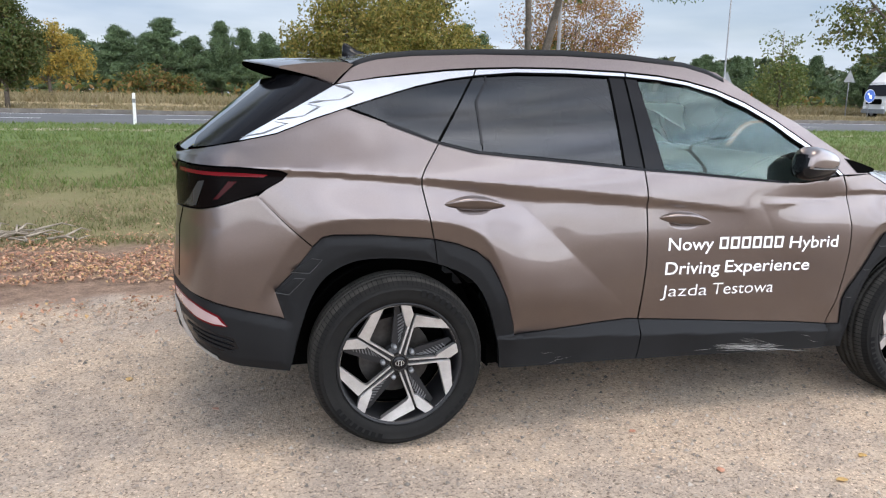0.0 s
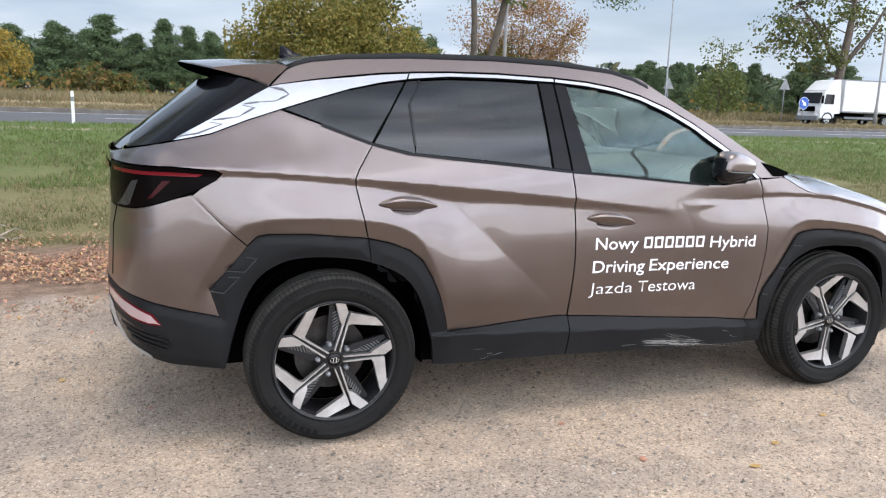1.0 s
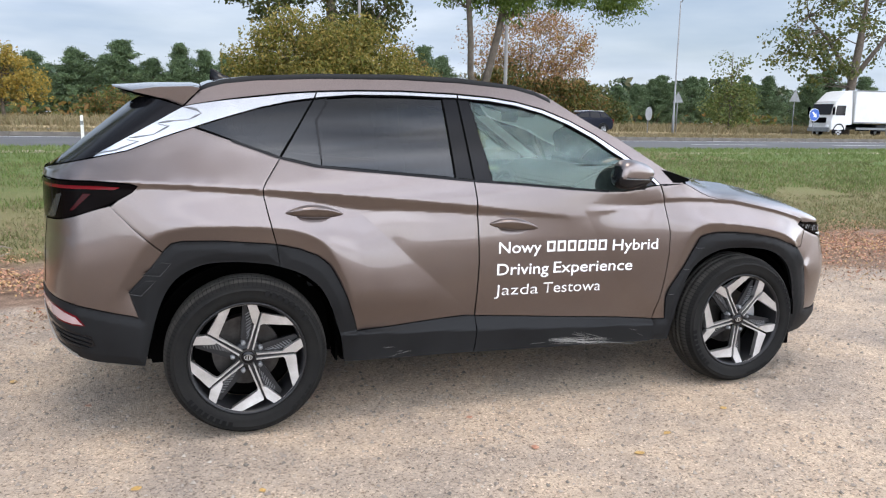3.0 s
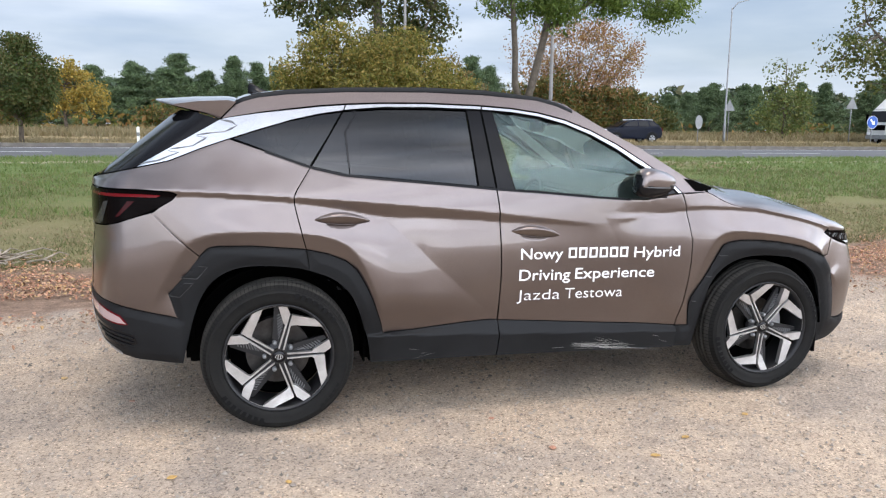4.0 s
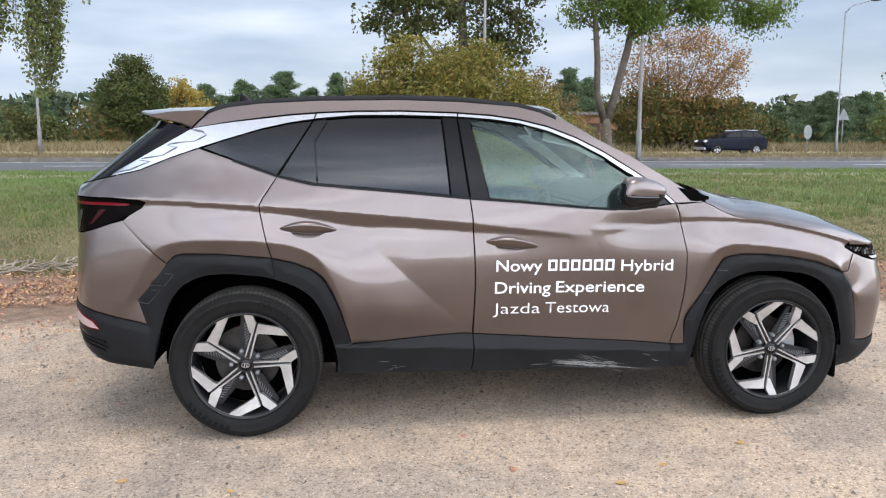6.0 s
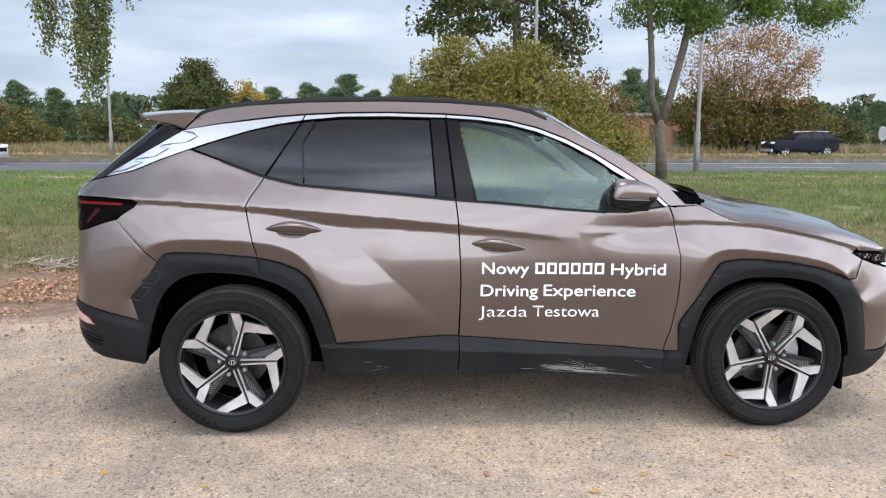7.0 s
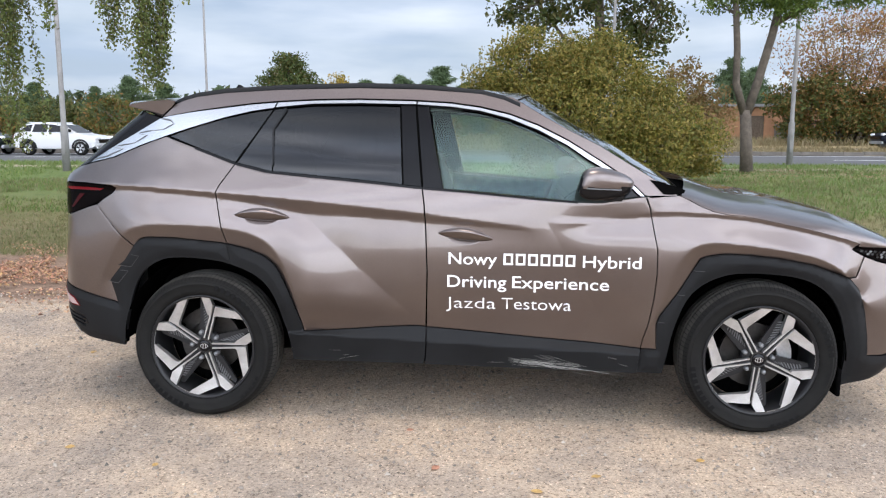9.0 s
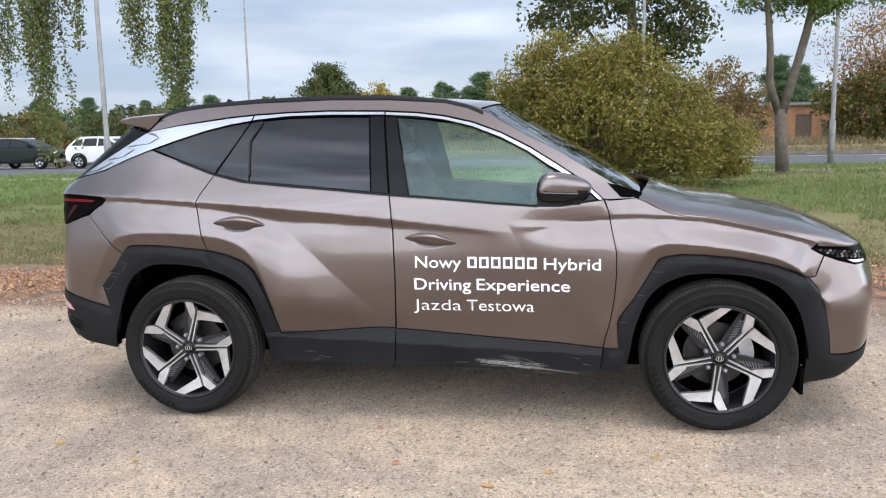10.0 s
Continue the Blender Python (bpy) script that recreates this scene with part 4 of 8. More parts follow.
    for x0, x1, z in ((0.338, 0.352, 1.553), (1.044, 1.048, 1.562)):
        panel("roof_joint", [(x0, z - 0.016), (x0 + 0.006, z - 0.016), (x1 + 0.006, z + 0.014), (x1, z + 0.014)], CAVITY, car, side, off=0.0062, res=0.010, gap=0, thick=0.004, plane=True)
    panel("cowl_corner", [(2.150, 1.204), (2.205, 1.192), (2.262, 1.174), (2.312, 1.157), (2.306, 1.143), (2.25, 1.136), (2.212, 1.138)], CAVITY, car, side, off=0.003, res=0.012, gap=0, plane=True, label="black plastic cowl corner")
    panel("chrome_strip", [*rim, *slim[::-1]], SATIN_CHROME, car, side, off=0.0045, res=0.010, gap=-0.0005, label="satin chrome window surround", plane=True)
    # glazing and its black films
    panel("quarter_glass", [(-0.19, 1.401), (-0.076, 1.440), (0.09, 1.490), (0.228, 1.520), (0.338, 1.536), (0.258, 1.408), (0.166, 1.272), (0.099, 1.296), (-0.042, 1.346)], GLASS_DARK, car, side, off=-0.006, res=0.03, thick=0.004, plane=True)
    door_light = [(0.176, 1.270), (0.262, 1.408), (0.345, 1.538), (0.392, 1.544), (0.399, 1.524), (0.343, 1.435), (0.354, 1.262), (0.354, 1.230), (0.322, 1.236)]
    panel("fixed_glass", door_light, GLASS_DARK, door_r, side, off=-0.006, res=0.03, thick=0.004, plane=True)
    glass = [(0.394, 1.544), (0.536, 1.553), (0.762, 1.555), (0.966, 1.552), (0.995, 1.172), (0.794, 1.191), (0.516, 1.216), (0.356, 1.231), (0.356, 1.265), (0.346, 1.435), (0.403, 1.524)]
    panel("door_glass", glass, GLASS_DARK, door_r, side, off=-0.010, res=0.03, thick=0.004, plane=True)
    panel("glass_seal", [(0.387, 1.542), (0.396, 1.544), (0.404, 1.524), (0.348, 1.435), (0.359, 1.262), (0.350, 1.262), (0.339, 1.435), (0.394, 1.523)], GLOSS_BLACK, door_r, side, off=-0.001, thick=0.01, gap=0, plane=True)
    panel("door_pillar", [(0.970, 1.553), (1.043, 1.551), (1.087, 1.162), (0.999, 1.171)], PILLAR_BLACK, door_r, side, off=-0.003, res=0.03, plane=True)
    panel("door_pillar", [(1.049, 1.550), (1.108, 1.545), (1.190, 1.153), (1.094, 1.160)], PILLAR_BLACK, door_f, side, off=-0.003, res=0.03, plane=True)
    front = [(1.110, 1.545), (1.215, 1.537), (1.357, 1.517), (1.498, 1.480), (1.639, 1.424), (1.777, 1.351), (1.873, 1.284), (1.928, 1.254), (1.936, 1.101), (1.821, 1.102), (1.627, 1.116), (1.349, 1.142), (1.192, 1.154)]
    panel("door_glass", front, GLASS_GREEN, door_f, side, off=-0.010, res=0.03, thick=0.004, plane=True)
    panel("mirror_sail", [(1.928, 1.256), (2.037, 1.192), (2.108, 1.124), (2.089, 1.124), (1.936, 1.100)], GLOSS_BLACK, door_f, side, off=-0.002, res=0.03, plane=True)
    belt = BELT[2:11]
    panel("belt_seal", [*[(x, z + 0.004) for x, z in belt], *[(x, z - 0.006) for x, z in belt[::-1]]], PILLAR_BLACK, car, side, off=0.004, thick=0.014, gap=0)
    # lamps
    lamp = panel("tail_lamp", LAMP, LENS_SMOKE, car, side, off=-0.001, thick=0.015, label="smoked tail lamp with a red light bar")
    panel("light_bar", [(-0.85, 1.149), (-0.60, 1.145), (-0.510, 1.140), (-0.530, 1.130), (-0.85, 1.135)], LENS_RED, lamp, side, off=0.002, thick=0.006, gap=0)
    panel("light_blade", [(-0.660, 1.112), (-0.628, 1.112), (-0.700, 1.043), (-0.718, 1.040)], LENS_DIM, lamp, side, off=0.002, thick=0.006, gap=0)
    panel("lamp_slit", [(-0.775, 1.105), (-0.750, 1.112), (-0.785, 1.012), (-0.805, 1.000), (-0.840, 0.997), (-0.815, 1.03)], SLIT_GREY, lamp, side, off=0.002, thick=0.006, gap=0, label="grey lined gap between the lamp blades")
    panel("lamp_vein", [(-0.60, 1.095), (-0.50, 1.105), (-0.50, 1.100), (-0.60, 1.088)], LENS_SMOKE, lamp, side, off=0.003, thick=0.006, gap=0)
    panel("lamp_vein", [(-0.62, 1.075), (-0.53, 1.088), (-0.53, 1.083), (-0.62, 1.068)], LENS_SMOKE, lamp, side, off=0.003, thick=0.006, gap=0)
    pane = [(-0.895, 0.640), (-0.87, 0.636), (-0.80, 0.616), (-0.715, 0.580), (-0.682, 0.538), (-0.73, 0.540), (-0.80, 0.556), (-0.87, 0.585), (-0.893, 0.60)]
    panel("reflector_frame", pane, LENS_RED, car, side, off=0.0195, thick=0.01, gap=-0.002)
    panel("rear_reflector", pane, LENS_PALE, car, side, off=0.0225, thick=0.006, gap=0.006, label="pale pink rear reflector")
    panel("reflector_edge", [(-0.708, 0.560), (-0.690, 0.538), (-0.700, 0.536), (-0.722, 0.553)], LENS_RED, car, side, off=0.022, thick=0.01, gap=0)
    ribbon("tailgate_joint", [(-0.842, 0.985), (-0.862, 0.90), (-0.868, 0.76), (-0.872, 0.69)], 0.005, CAVITY, car, side, 0.0008)
    panel("bumper_vent", [(-0.87, 0.545), (-0.78, 0.525), (-0.66, 0.490), (-0.64, 0.445), (-0.70, 0.432), (-0.80, 0.448), (-0.86, 0.470)], GLOSS_BLACK, car, side, off=0.019, thick=0.004, gap=0)
    for k in range(3):
        panel("vent_bar", [(-0.84 + 0.02 * k, 0.522 - 0.022 * k), (-0.69, 0.484 - 0.02 * k), (-0.66, 0.472 - 0.02 * k), (-0.69, 0.476 - 0.02 * k), (-0.84 + 0.02 * k, 0.512 - 0.022 * k)], CLADDING, car, side, off=0.026, thick=0.008, gap=0)
    panel("skid_edge", [(-0.899, 0.585), (-0.878, 0.57), (-0.856, 0.50), (-0.805, 0.435), (-0.725, 0.398), (-0.72, 0.381), (-0.80, 0.398), (-0.86, 0.443), (-0.897, 0.51)], SILVER, car, side, off=0.022, thick=0.012, gap=0)
    head = panel("head_lamp", HEADLAMP, LENS_SMOKE, car, side, off=-0.001, label="dark head lamp with jewelled facets")
    for row, (z0, x0, count) in enumerate(((0.879, 3.130, 10), (0.864, 3.165, 9), (0.848, 3.215, 7))):
        for k in range(count):
            x, z, w = x0 + 0.0235 * k, z0 - 0.0022 * k, 0.0095
            panel("lamp_facet", [(x - w, z - 0.002), (x - 0.2 * w, z + 0.0065), (x + w, z + 0.003), (x + 0.2 * w, z - 0.006)], (ALLOY_DARK, RIB_GREY, GLOSS_BLACK)[(k * 2 + row) % 3], head, side, off=0.003, thick=0.006, gap=0)
    panel("lamp_facet", [(3.265, 0.828), (3.36, 0.824), (3.37, 0.813), (3.30, 0.813)], SILVER, head, side, off=0.003, thick=0.006, gap=0)
    # stepped pads on the claddings, with pale edge lines
    for line in ([(-0.355, 0.818), (-0.314, 0.812), (-0.362, 0.757), (-0.437, 0.763)], [(-0.423, 0.737), (-0.380, 0.736), (-0.443, 0.669), (-0.495, 0.679)]):
        pad = panel("cladding_pad", line, CLADDING, car, side, off=0.0185, thick=0.006, gap=0.002, roll=0.002)
        ribbon("pad_edge", line, 0.0026, PALE_EDGE, pad, side, 0.0205)
    # highlights along the front cladding's steps, put in as paler strips
    for x0, x1, z in ((2.355, 2.410, 0.785), (2.285, 2.325, 0.670), (2.205, 2.240, 0.535)):
        ribbon("cladding_step", [(x0, z + 0.006), (x0 + 0.012, z), (x1, z)], 0.003, PALE_EDGE, car, side, 0.018)
    # dark shell behind the joints
    shell = [(-0.80, 1.20), (-0.56, 1.27), (-0.21, 1.385), (0.18, 1.25), (0.5, 1.20), (1.09, 1.15), (1.8, 1.085), (2.25, 1.11), (2.45, 1.03), (2.85, 0.97), (3.10, 0.90), (3.46, 0.84), (3.50, 0.42), (3.40, 0.30), *[(x, z + 0.01) for x, z in OPEN_FRONT[::-1]], *[(x, z + 0.01) for x, z in OPEN_REAR[::-1]], (-0.70, 0.40), (-0.84, 0.45), (-0.86, 0.9)]
    panel("inner_shell", shell, CAVITY, car, side, off=-0.016, res=0.03, thick=0.03, gap=0)
    return door_r, door_f


DOOR_R, DOOR_F = body_side(-1)
LEFT_R, LEFT_F = body_side(1)


def sheet(name, rows, material, parent, label="", smooth=True, thick=0.0):
    """A skin from rows of points."""
    verts = [p for r in rows for p in r]
    n = len(rows[0])
    faces = [(i * n + k, i * n + k + 1, (i + 1) * n + k + 1, (i + 1) * n + k) for i in range(len(rows) - 1) for k in range(n - 1)]
    bm = bmesh.new()
    vs = [bm.verts.new(v) for v in verts]
    for f in faces:
        bm.faces.new([vs[i] for i in f])
    bmesh.ops.recalc_face_normals(bm, faces=bm.faces[:])
    if thick:
        bmesh.ops.solidify(bm, geom=bm.faces[:], thickness=thick)
    return part(name, bm, material, parent, label, smooth)


ACROSS = np.sin(np.linspace(-0.5, 0.5, 61) * math.pi)


def roof_and_hood():
    xs = np.array([-0.16, -0.113, 0.083, 0.365, 0.76, 1.07, 1.36, 1.516, 1.60])
    zs = np.array([1.570, 1.588, 1.613, 1.629, 1.636, 1.628, 1.606, 1.587, 1.538])
    rows = []
    for x in np.linspace(-0.16, 1.535, 46):
        z = float(np.interp(x, xs, zs))
        w = float(half_width(x, z))
        rows.append([(x + 0.08 * (1 - u * u) * min(max(x - 1.3, 0), 0.216) / 0.2, u * w, z + 0.045 * (1 - abs(u) ** 2.2)) for u in ACROSS])
    sheet("roof", rows, PAINT, car)
    # the bonnet reaches down to the crease on both wings, and its nose follows the lamps
    rise = ((0.0, 0.12, 0.3, 0.5, 0.7, 0.85, 0.95, 1.0), (0.067, 0.075, 0.074, 0.064, 0.045, 0.014, -0.012, -0.035))
    nose_x = np.linspace(3.10, 3.455, 60)
    nose_w = half_width(nose_x, np.full(60, 0.893))
    rows = []
    for t in np.linspace(0, 1, 56):
        xe = 2.29 + (3.122 - 2.29) * t
        ze = float(np.interp(xe, [e[0] for e in BONNET_EDGE], [e[1] for e in BONNET_EDGE]))
        w, h = float(half_width(xe, ze)) + 0.0005, float(np.interp(t, *rise))
        row = []
        for u in ACROSS:
            y = abs(u) * nose_w[3]
            xf = float(np.interp(y, nose_w[::-1], nose_x[::-1])) if y > nose_w[-1] else 3.455 + 0.03 * (1 - (y / nose_w[-1]) ** 2)
            xb = 2.295 + 0.125 * (1 - u * u)
            ridge = 0.007 * math.exp(-((abs(u) - 0.62) / 0.07) ** 2) * math.sin(math.pi * min(t * 1.15, 1))
            row.append((xb + (xf - xb) * t, u * w, ze + h * (1 - abs(u) ** 3) ** 0.66 + ridge))
        rows.append(row)
    rows.append([(x - 0.004, y, z - 0.014) for x, y, z in rows[-1]])
    sheet("bonnet", rows, PAINT, car)
    rows = []
    for t in np.linspace(0, 0.985, 17):
        x, z = 2.278 + (1.516 - 2.278) * t, float(np.interp(2.278 - 0.762 * t, [p[0] for p in PILLAR_A[::-1]], [p[1] for p in PILLAR_A[::-1]]))
        w = float(half_width(x, z)) - 0.022
        rows.append([(x + (0.15 - 0.07 * t) * (1 - u * u), u * w, z + 0.045 * t * (1 - abs(u) ** 2.2) - 0.001) for u in ACROSS])
    sheet("windscreen", rows, GLASS_SCREEN, car)
    for sd in (-1, 1):
        edge = []
        for row in rows:
            x, y, z = row[0 if sd < 0 else -1]
            edge.append([(x, y - sd * 0.004, z + 0.002), (x, y + sd * 0.012, z + 0.002), (x, y + sd * 0.021, z - 0.003)])
        sheet("windscreen_seal", edge, GLOSS_BLACK, car)
    # cowl and wipers
    bm = bmesh.new()
    for s in (-1, 1):
        tube(bm, [(2.33, s * 0.66, 1.110), (2.40, s * 0.45, 1.128), (2.44, s * 0.1, 1.140)], [0.012, 0.010, 0.006], 6)
    part("wiper", bm, CAVITY, car)
    rows = [[(2.30 + dx + 0.13 * (1 - u * u), u * 0.76, 1.118 + dz + 0.03 * (1 - u * u)) for u in ACROSS] for dx, dz in ((-0.06, 0.0), (0.0, 0.012), (0.05, 0.005))]
    sheet("cowl", rows, CAVITY, car)


roof_and_hood()


def ends():
    """Tailgate, rear glass, spoiler and the front face."""
    def face(name, z0, z1, half, end, way, mat, label="", k=16, push=0.0):
        rows = []
        for z in np.linspace(z0, z1, k):
            xe = float(end(z)) + push * way
            rows.append([(xe - way * 0.034 * (u * half / 0.42) ** 2, u * half, z) for u in ACROSS])
        return sheet(name, rows, mat, car, label)
    face("rear_window", 1.215, 1.515, 0.50, rear_end, -1, GLASS_DARK, push=-0.01)
    gate = face("tailgate", 0.66, 1.205, 0.44, rear_end, -1, PAINT)
    face("rear_lower", 0.40, 0.655, 0.44, rear_end, -1, CLADDING)
    face("rear_skid", 0.36, 0.47, 0.40, rear_end, -1, SILVER, push=0.012)
    face("light_strip", 1.130, 1.156, 0.44, rear_end, -1, LENS_RED, push=0.005, k=3)
    face("grille", 0.42, 0.86, 0.47, front_end, 1, GLOSS_BLACK)
    face("front_skid", 0.28, 0.42, 0.47, front_end, 1, CLADDING)
    # spoiler
    prof = [(-0.164, 1.570), (-0.20, 1.578), (-0.40, 1.572), (-0.575, 1.558), (-0.580, 1.550), (-0.50, 1.540), (-0.341, 1.516), (-0.243, 1.488)]
    rows = []
    for x, z in prof:
        w = float(half_width(x, min(z, 1.57))) if x > -0.30 else float(half_width(-0.30, min(z, 1.57))) - 0.22 * (-0.30 - x)
        back = 0.13 * max(-0.25 - x, 0) / 0.33
        rows.append([(x + back * abs(u) ** 3, u * w, z + 0.04 * (1 - abs(u) ** 2.2)) for u in ACROSS])
    rows.append(rows[0])
    sp = sheet("spoiler", rows, [PAINT, CAVITY], car, smooth=False)
    # underside faces are darkened by colour, in the same near-black
    for f in sp.data.polygons:
        f.material_index = 1 if f.index // (len(ACROSS) - 1) in (4, 5, 6) else 0
    m = sp.modifiers.new("bevel", "BEVEL")
    m.width, m.segments = 0.006, 2
    for s in (-1, 1):
        bm = bmesh.new()
        slab(bm, [(x + 0.13 * max(-0.25 - x, 0) / 0.33, z) for x, z in prof], 0, 0.003)
        for v in bm.verts:
            x = v.co.x
            w = 0.716 + 0.30 * (x + 0.20) + 0.08 * (v.co.z - 1.55)
            v.co.y = s * (w - 0.004) - s * v.co.y
        bmesh.ops.recalc_face_normals(bm, faces=bm.faces[:])
        part("spoiler_cheek", bm, PAINT, car)
    bm = bmesh.new()
    box(bm, -0.42, -0.38, -0.28, 0.28, 1.515, 1.535, 0.004)
    part("wiper_cover", bm, CAVITY, car)


ends()


def roof_gear():
    for s in (-1, 1):
        line = [(-0.17, 1.575), (-0.13, 1.594), (-0.06, 1.614), (0.082, 1.634), (0.364, 1.651), (0.761, 1.660), (1.074, 1.652), (1.36, 1.624), (1.47, 1.596), (1.55, 1.560)]
        bm = bmesh.new()
        rings = []
        for x, z in line:
            w = float(half_width(x, z - 0.05)) - 0.030
            rings.append([bm.verts.new((x, s * (w + a), z + b)) for a, b in ((0.015, -0.035), (0.017, -0.012), (0.008, 0.001), (-0.008, 0.001), (-0.016, -0.012), (-0.015, -0.035))])
        for a, b in zip(rings, rings[1:]):
            for k in range(6):
                bm.faces.new((a[k], a[(k + 1) % 6], b[(k + 1) % 6], b[k]))
        bm.faces.new(rings[0]), bm.faces.new(rings[-1][::-1])
        bmesh.ops.recalc_face_normals(bm, faces=bm.faces[:])
        part("roof_rail", bm, CLADDING, car, "black roof rail", smooth=True)
    bm = bmesh.new()
    prof = [(-0.105, 1.630), (-0.10, 1.695), (-0.085, 1.698), (-0.03, 1.665), (0.08, 1.635), (0.10, 1.625)]
    slab(bm, prof, -0.018, 0.018)
    for v in bm.verts:
        v.co.y *= 1.0 if v.co.z < 1.65 else 0.35
    bmesh.ops.bevel(bm, geom=bm.edges[:], offset=0.004, segments=2, affect="EDGES")
    part("aerial_fin", bm, GLOSS_BLACK, car, smooth=True)


roof_gear()


def handle_on(door, x0, x1, z0, z1, side):
    """A leaf-shaped pull with its finger cup."""
    length = x1 - x0
    bm = bmesh.new()
    rings = []
    for i in range(25):
        t = i / 24
        x = x0 + length * t
        zc = z0 + (z1 - z0) * t + 0.010 * math.sin(math.pi * t)
        hh = 0.031 * max(math.sin(math.pi * t), 0.02) ** 0.7
        w = float(half_width(x, zc))
        rings.append([bm.verts.new((x, side * (w + 0.046 * max(math.sin(math.pi * t), 0.0) ** 0.6 * min(k / 3.2, (10 - k) / 6.8) ** 0.85 - 0.002), zc + hh * math.cos(math.pi * k / 10))) for k in range(11)])
    for a, b in zip(rings, rings[1:]):
        for k in range(10):
            bm.faces.new((a[k], a[k + 1], b[k + 1], b[k]))
    bmesh.ops.recalc_face_normals(bm, faces=bm.faces[:])
    ob = part("door_handle", bm, PAINT, door, smooth=True)
    panel("handle_cup", cup_outline(x0, x1, z0, z1), PAINT, door, side, depth=lambda x, z, e: -0.011 * np.clip(e / 0.026, 0, 1) ** 0.8, thick=0.004, gap=0, res=0.006)
    return ob


for sd, dr, df in ((-1, DOOR_R, DOOR_F), (1, LEFT_R, LEFT_F)):
    handle_on(dr, *HANDLE_R, sd)
    handle_on(df, *HANDLE_F, sd)


def door_mirror(door, s):
    """A mirror half folded towards the door: a drop-shaped shell over a black foot, with a bright slit."""
    bm = bmesh.new()
    bmesh.ops.create_cube(bm, size=2.0)
    bmesh.ops.subdivide_edges(bm, edges=bm.edges[:], cuts=11, use_grid_fill=True)
    for v in bm.verts:
        x, y, z = v.co
        r = (abs(x) ** 3 + abs(y) ** 3 + abs(z) ** 3) ** (1 / 3)
        x, y, z = x / r, y / r, z / r
        front = 0.5 + 0.5 * x
        v.co = (1.947 + 0.128 * x + 0.016 * z, s * (0.945 + 0.085 * y - 0.085 * front), 1.193 + 0.081 * z * (1.0 - 0.50 * front * front) - 0.022 * front)
    housing = part("door_mirror", bm, [PAINT, GLOSS_BLACK], door, "body-coloured mirror with a gloss black base", smooth=True)
    for f in housing.data.polygons:
        f.material_index = 1 if f.center.z < 1.172 or f.center.x < 1.832 else 0
    bm = bmesh.new()
    box(bm, 1.93, 2.03, min(s * 0.85, s * 0.92), max(s * 0.85, s * 0.92), 1.105, 1.150, 0.008)
    part("mirror_arm", bm, GLOSS_BLACK, housing)
    bm = bmesh.new()
    rows = [[bm.verts.new((x, s * (0.945 + 0.085 * (1 - abs((x - 1.947) / 0.128) ** 3) ** (1 / 3) - 0.0425 * (1 + (x - 1.947) / 0.128) + d), z - 0.05 * (x - 1.87))) for x in np.linspace(1.850, 2.01, 9)] for z, d in ((1.172, 0.0015), (1.166, 0.0015), (1.166, -0.006))]
    for a, b in zip(rows, rows[1:]):
        for k in range(8):
            bm.faces.new((a[k], a[k + 1], b[k + 1], b[k]))
    part("turn_indicator", bm, FOLD_GREY, housing)


door_mirror(DOOR_F, -1)
door_mirror(LEFT_F, 1)


def fin_folds():
    """Zigzag folds in the wide chrome behind the rear window: their shading is laid on as grey strips."""
    bold = (([(-0.240, 1.487), (-0.185, 1.477), (-0.165, 1.461)], 0.011), ([(-0.163, 1.461), (-0.192, 1.445), (-0.219, 1.432)], 0.008), ([(-0.275, 1.427), (-0.345, 1.416)], 0.008),
            ([(-0.300, 1.404), (-0.335, 1.384), (-0.366, 1.366)], 0.008), ([(-0.385, 1.362), (-0.470, 1.349)], 0.007), ([(-0.428, 1.336), (-0.522, 1.297), (-0.605, 1.281)], 0.007))
    fine = ([(-0.217, 1.432), (-0.282, 1.426)], [(-0.349, 1.412), (-0.303, 1.402)], [(-0.362, 1.367), (-0.392, 1.361)], [(-0.478, 1.342), (-0.430, 1.335)])
    for line, w in bold:
        ribbon("chrome_fold", line, w, FOLD_GREY, car, -1, 0.0055, taper=True)
    for line in fine:
        ribbon("chrome_fold", line, 0.0028, ZINC, car, -1, 0.0055)


fin_folds()


def scrapes():
    """Pale scrapes along the sills."""
    rng = random.Random(8)

    def scrape(x, z, length, slope, wide):
        line = [(x + length * t, z + slope * length * t + rng.uniform(-0.002, 0.002)) for t in (0.0, 0.35, 0.7, 1.0)]
        ribbon("scrape", line, wide, SCRATCH, DOOR_F if x > 1.1 else DOOR_R, -1, 0.0008, sill_depth, 0.0006, taper=True)
    for _ in range(26):
        x = rng.triangular(1.48, 1.95, 1.66)
        scrape(x, 0.336 - 0.10 * (x - 1.5) + rng.gauss(0, 0.009), rng.uniform(0.05, 0.20), rng.uniform(-0.26, -0.05), rng.uniform(0.0008, 0.0026))
    for _ in range(9):
        scrape(rng.uniform(1.50, 1.60), 0.322 + rng.gauss(0, 0.006), rng.uniform(0.10, 0.22), rng.uniform(-0.12, -0.04), rng.uniform(0.0012, 0.0022))
    for _ in range(5):
        scrape(rng.uniform(1.62, 1.74), 0.375 - rng.uniform(0, 0.02), rng.uniform(0.06, 0.14), rng.uniform(-0.35, -0.2), 0.001)
    for x, z, length, slope in ((0.665, 0.309, 0.05, 0.3), (0.715, 0.322, 0.06, 0.22), (0.63, 0.362, 0.06, -0.05), (0.70, 0.335, 0.03, 0.1), (1.40, 0.318, 0.09, 0.02), (1.98, 0.36, 0.05, -0.2), (2.03, 0.330, 0.05, -0.3)):
        scrape(x, z, length, slope, 0.0013)


scrapes()


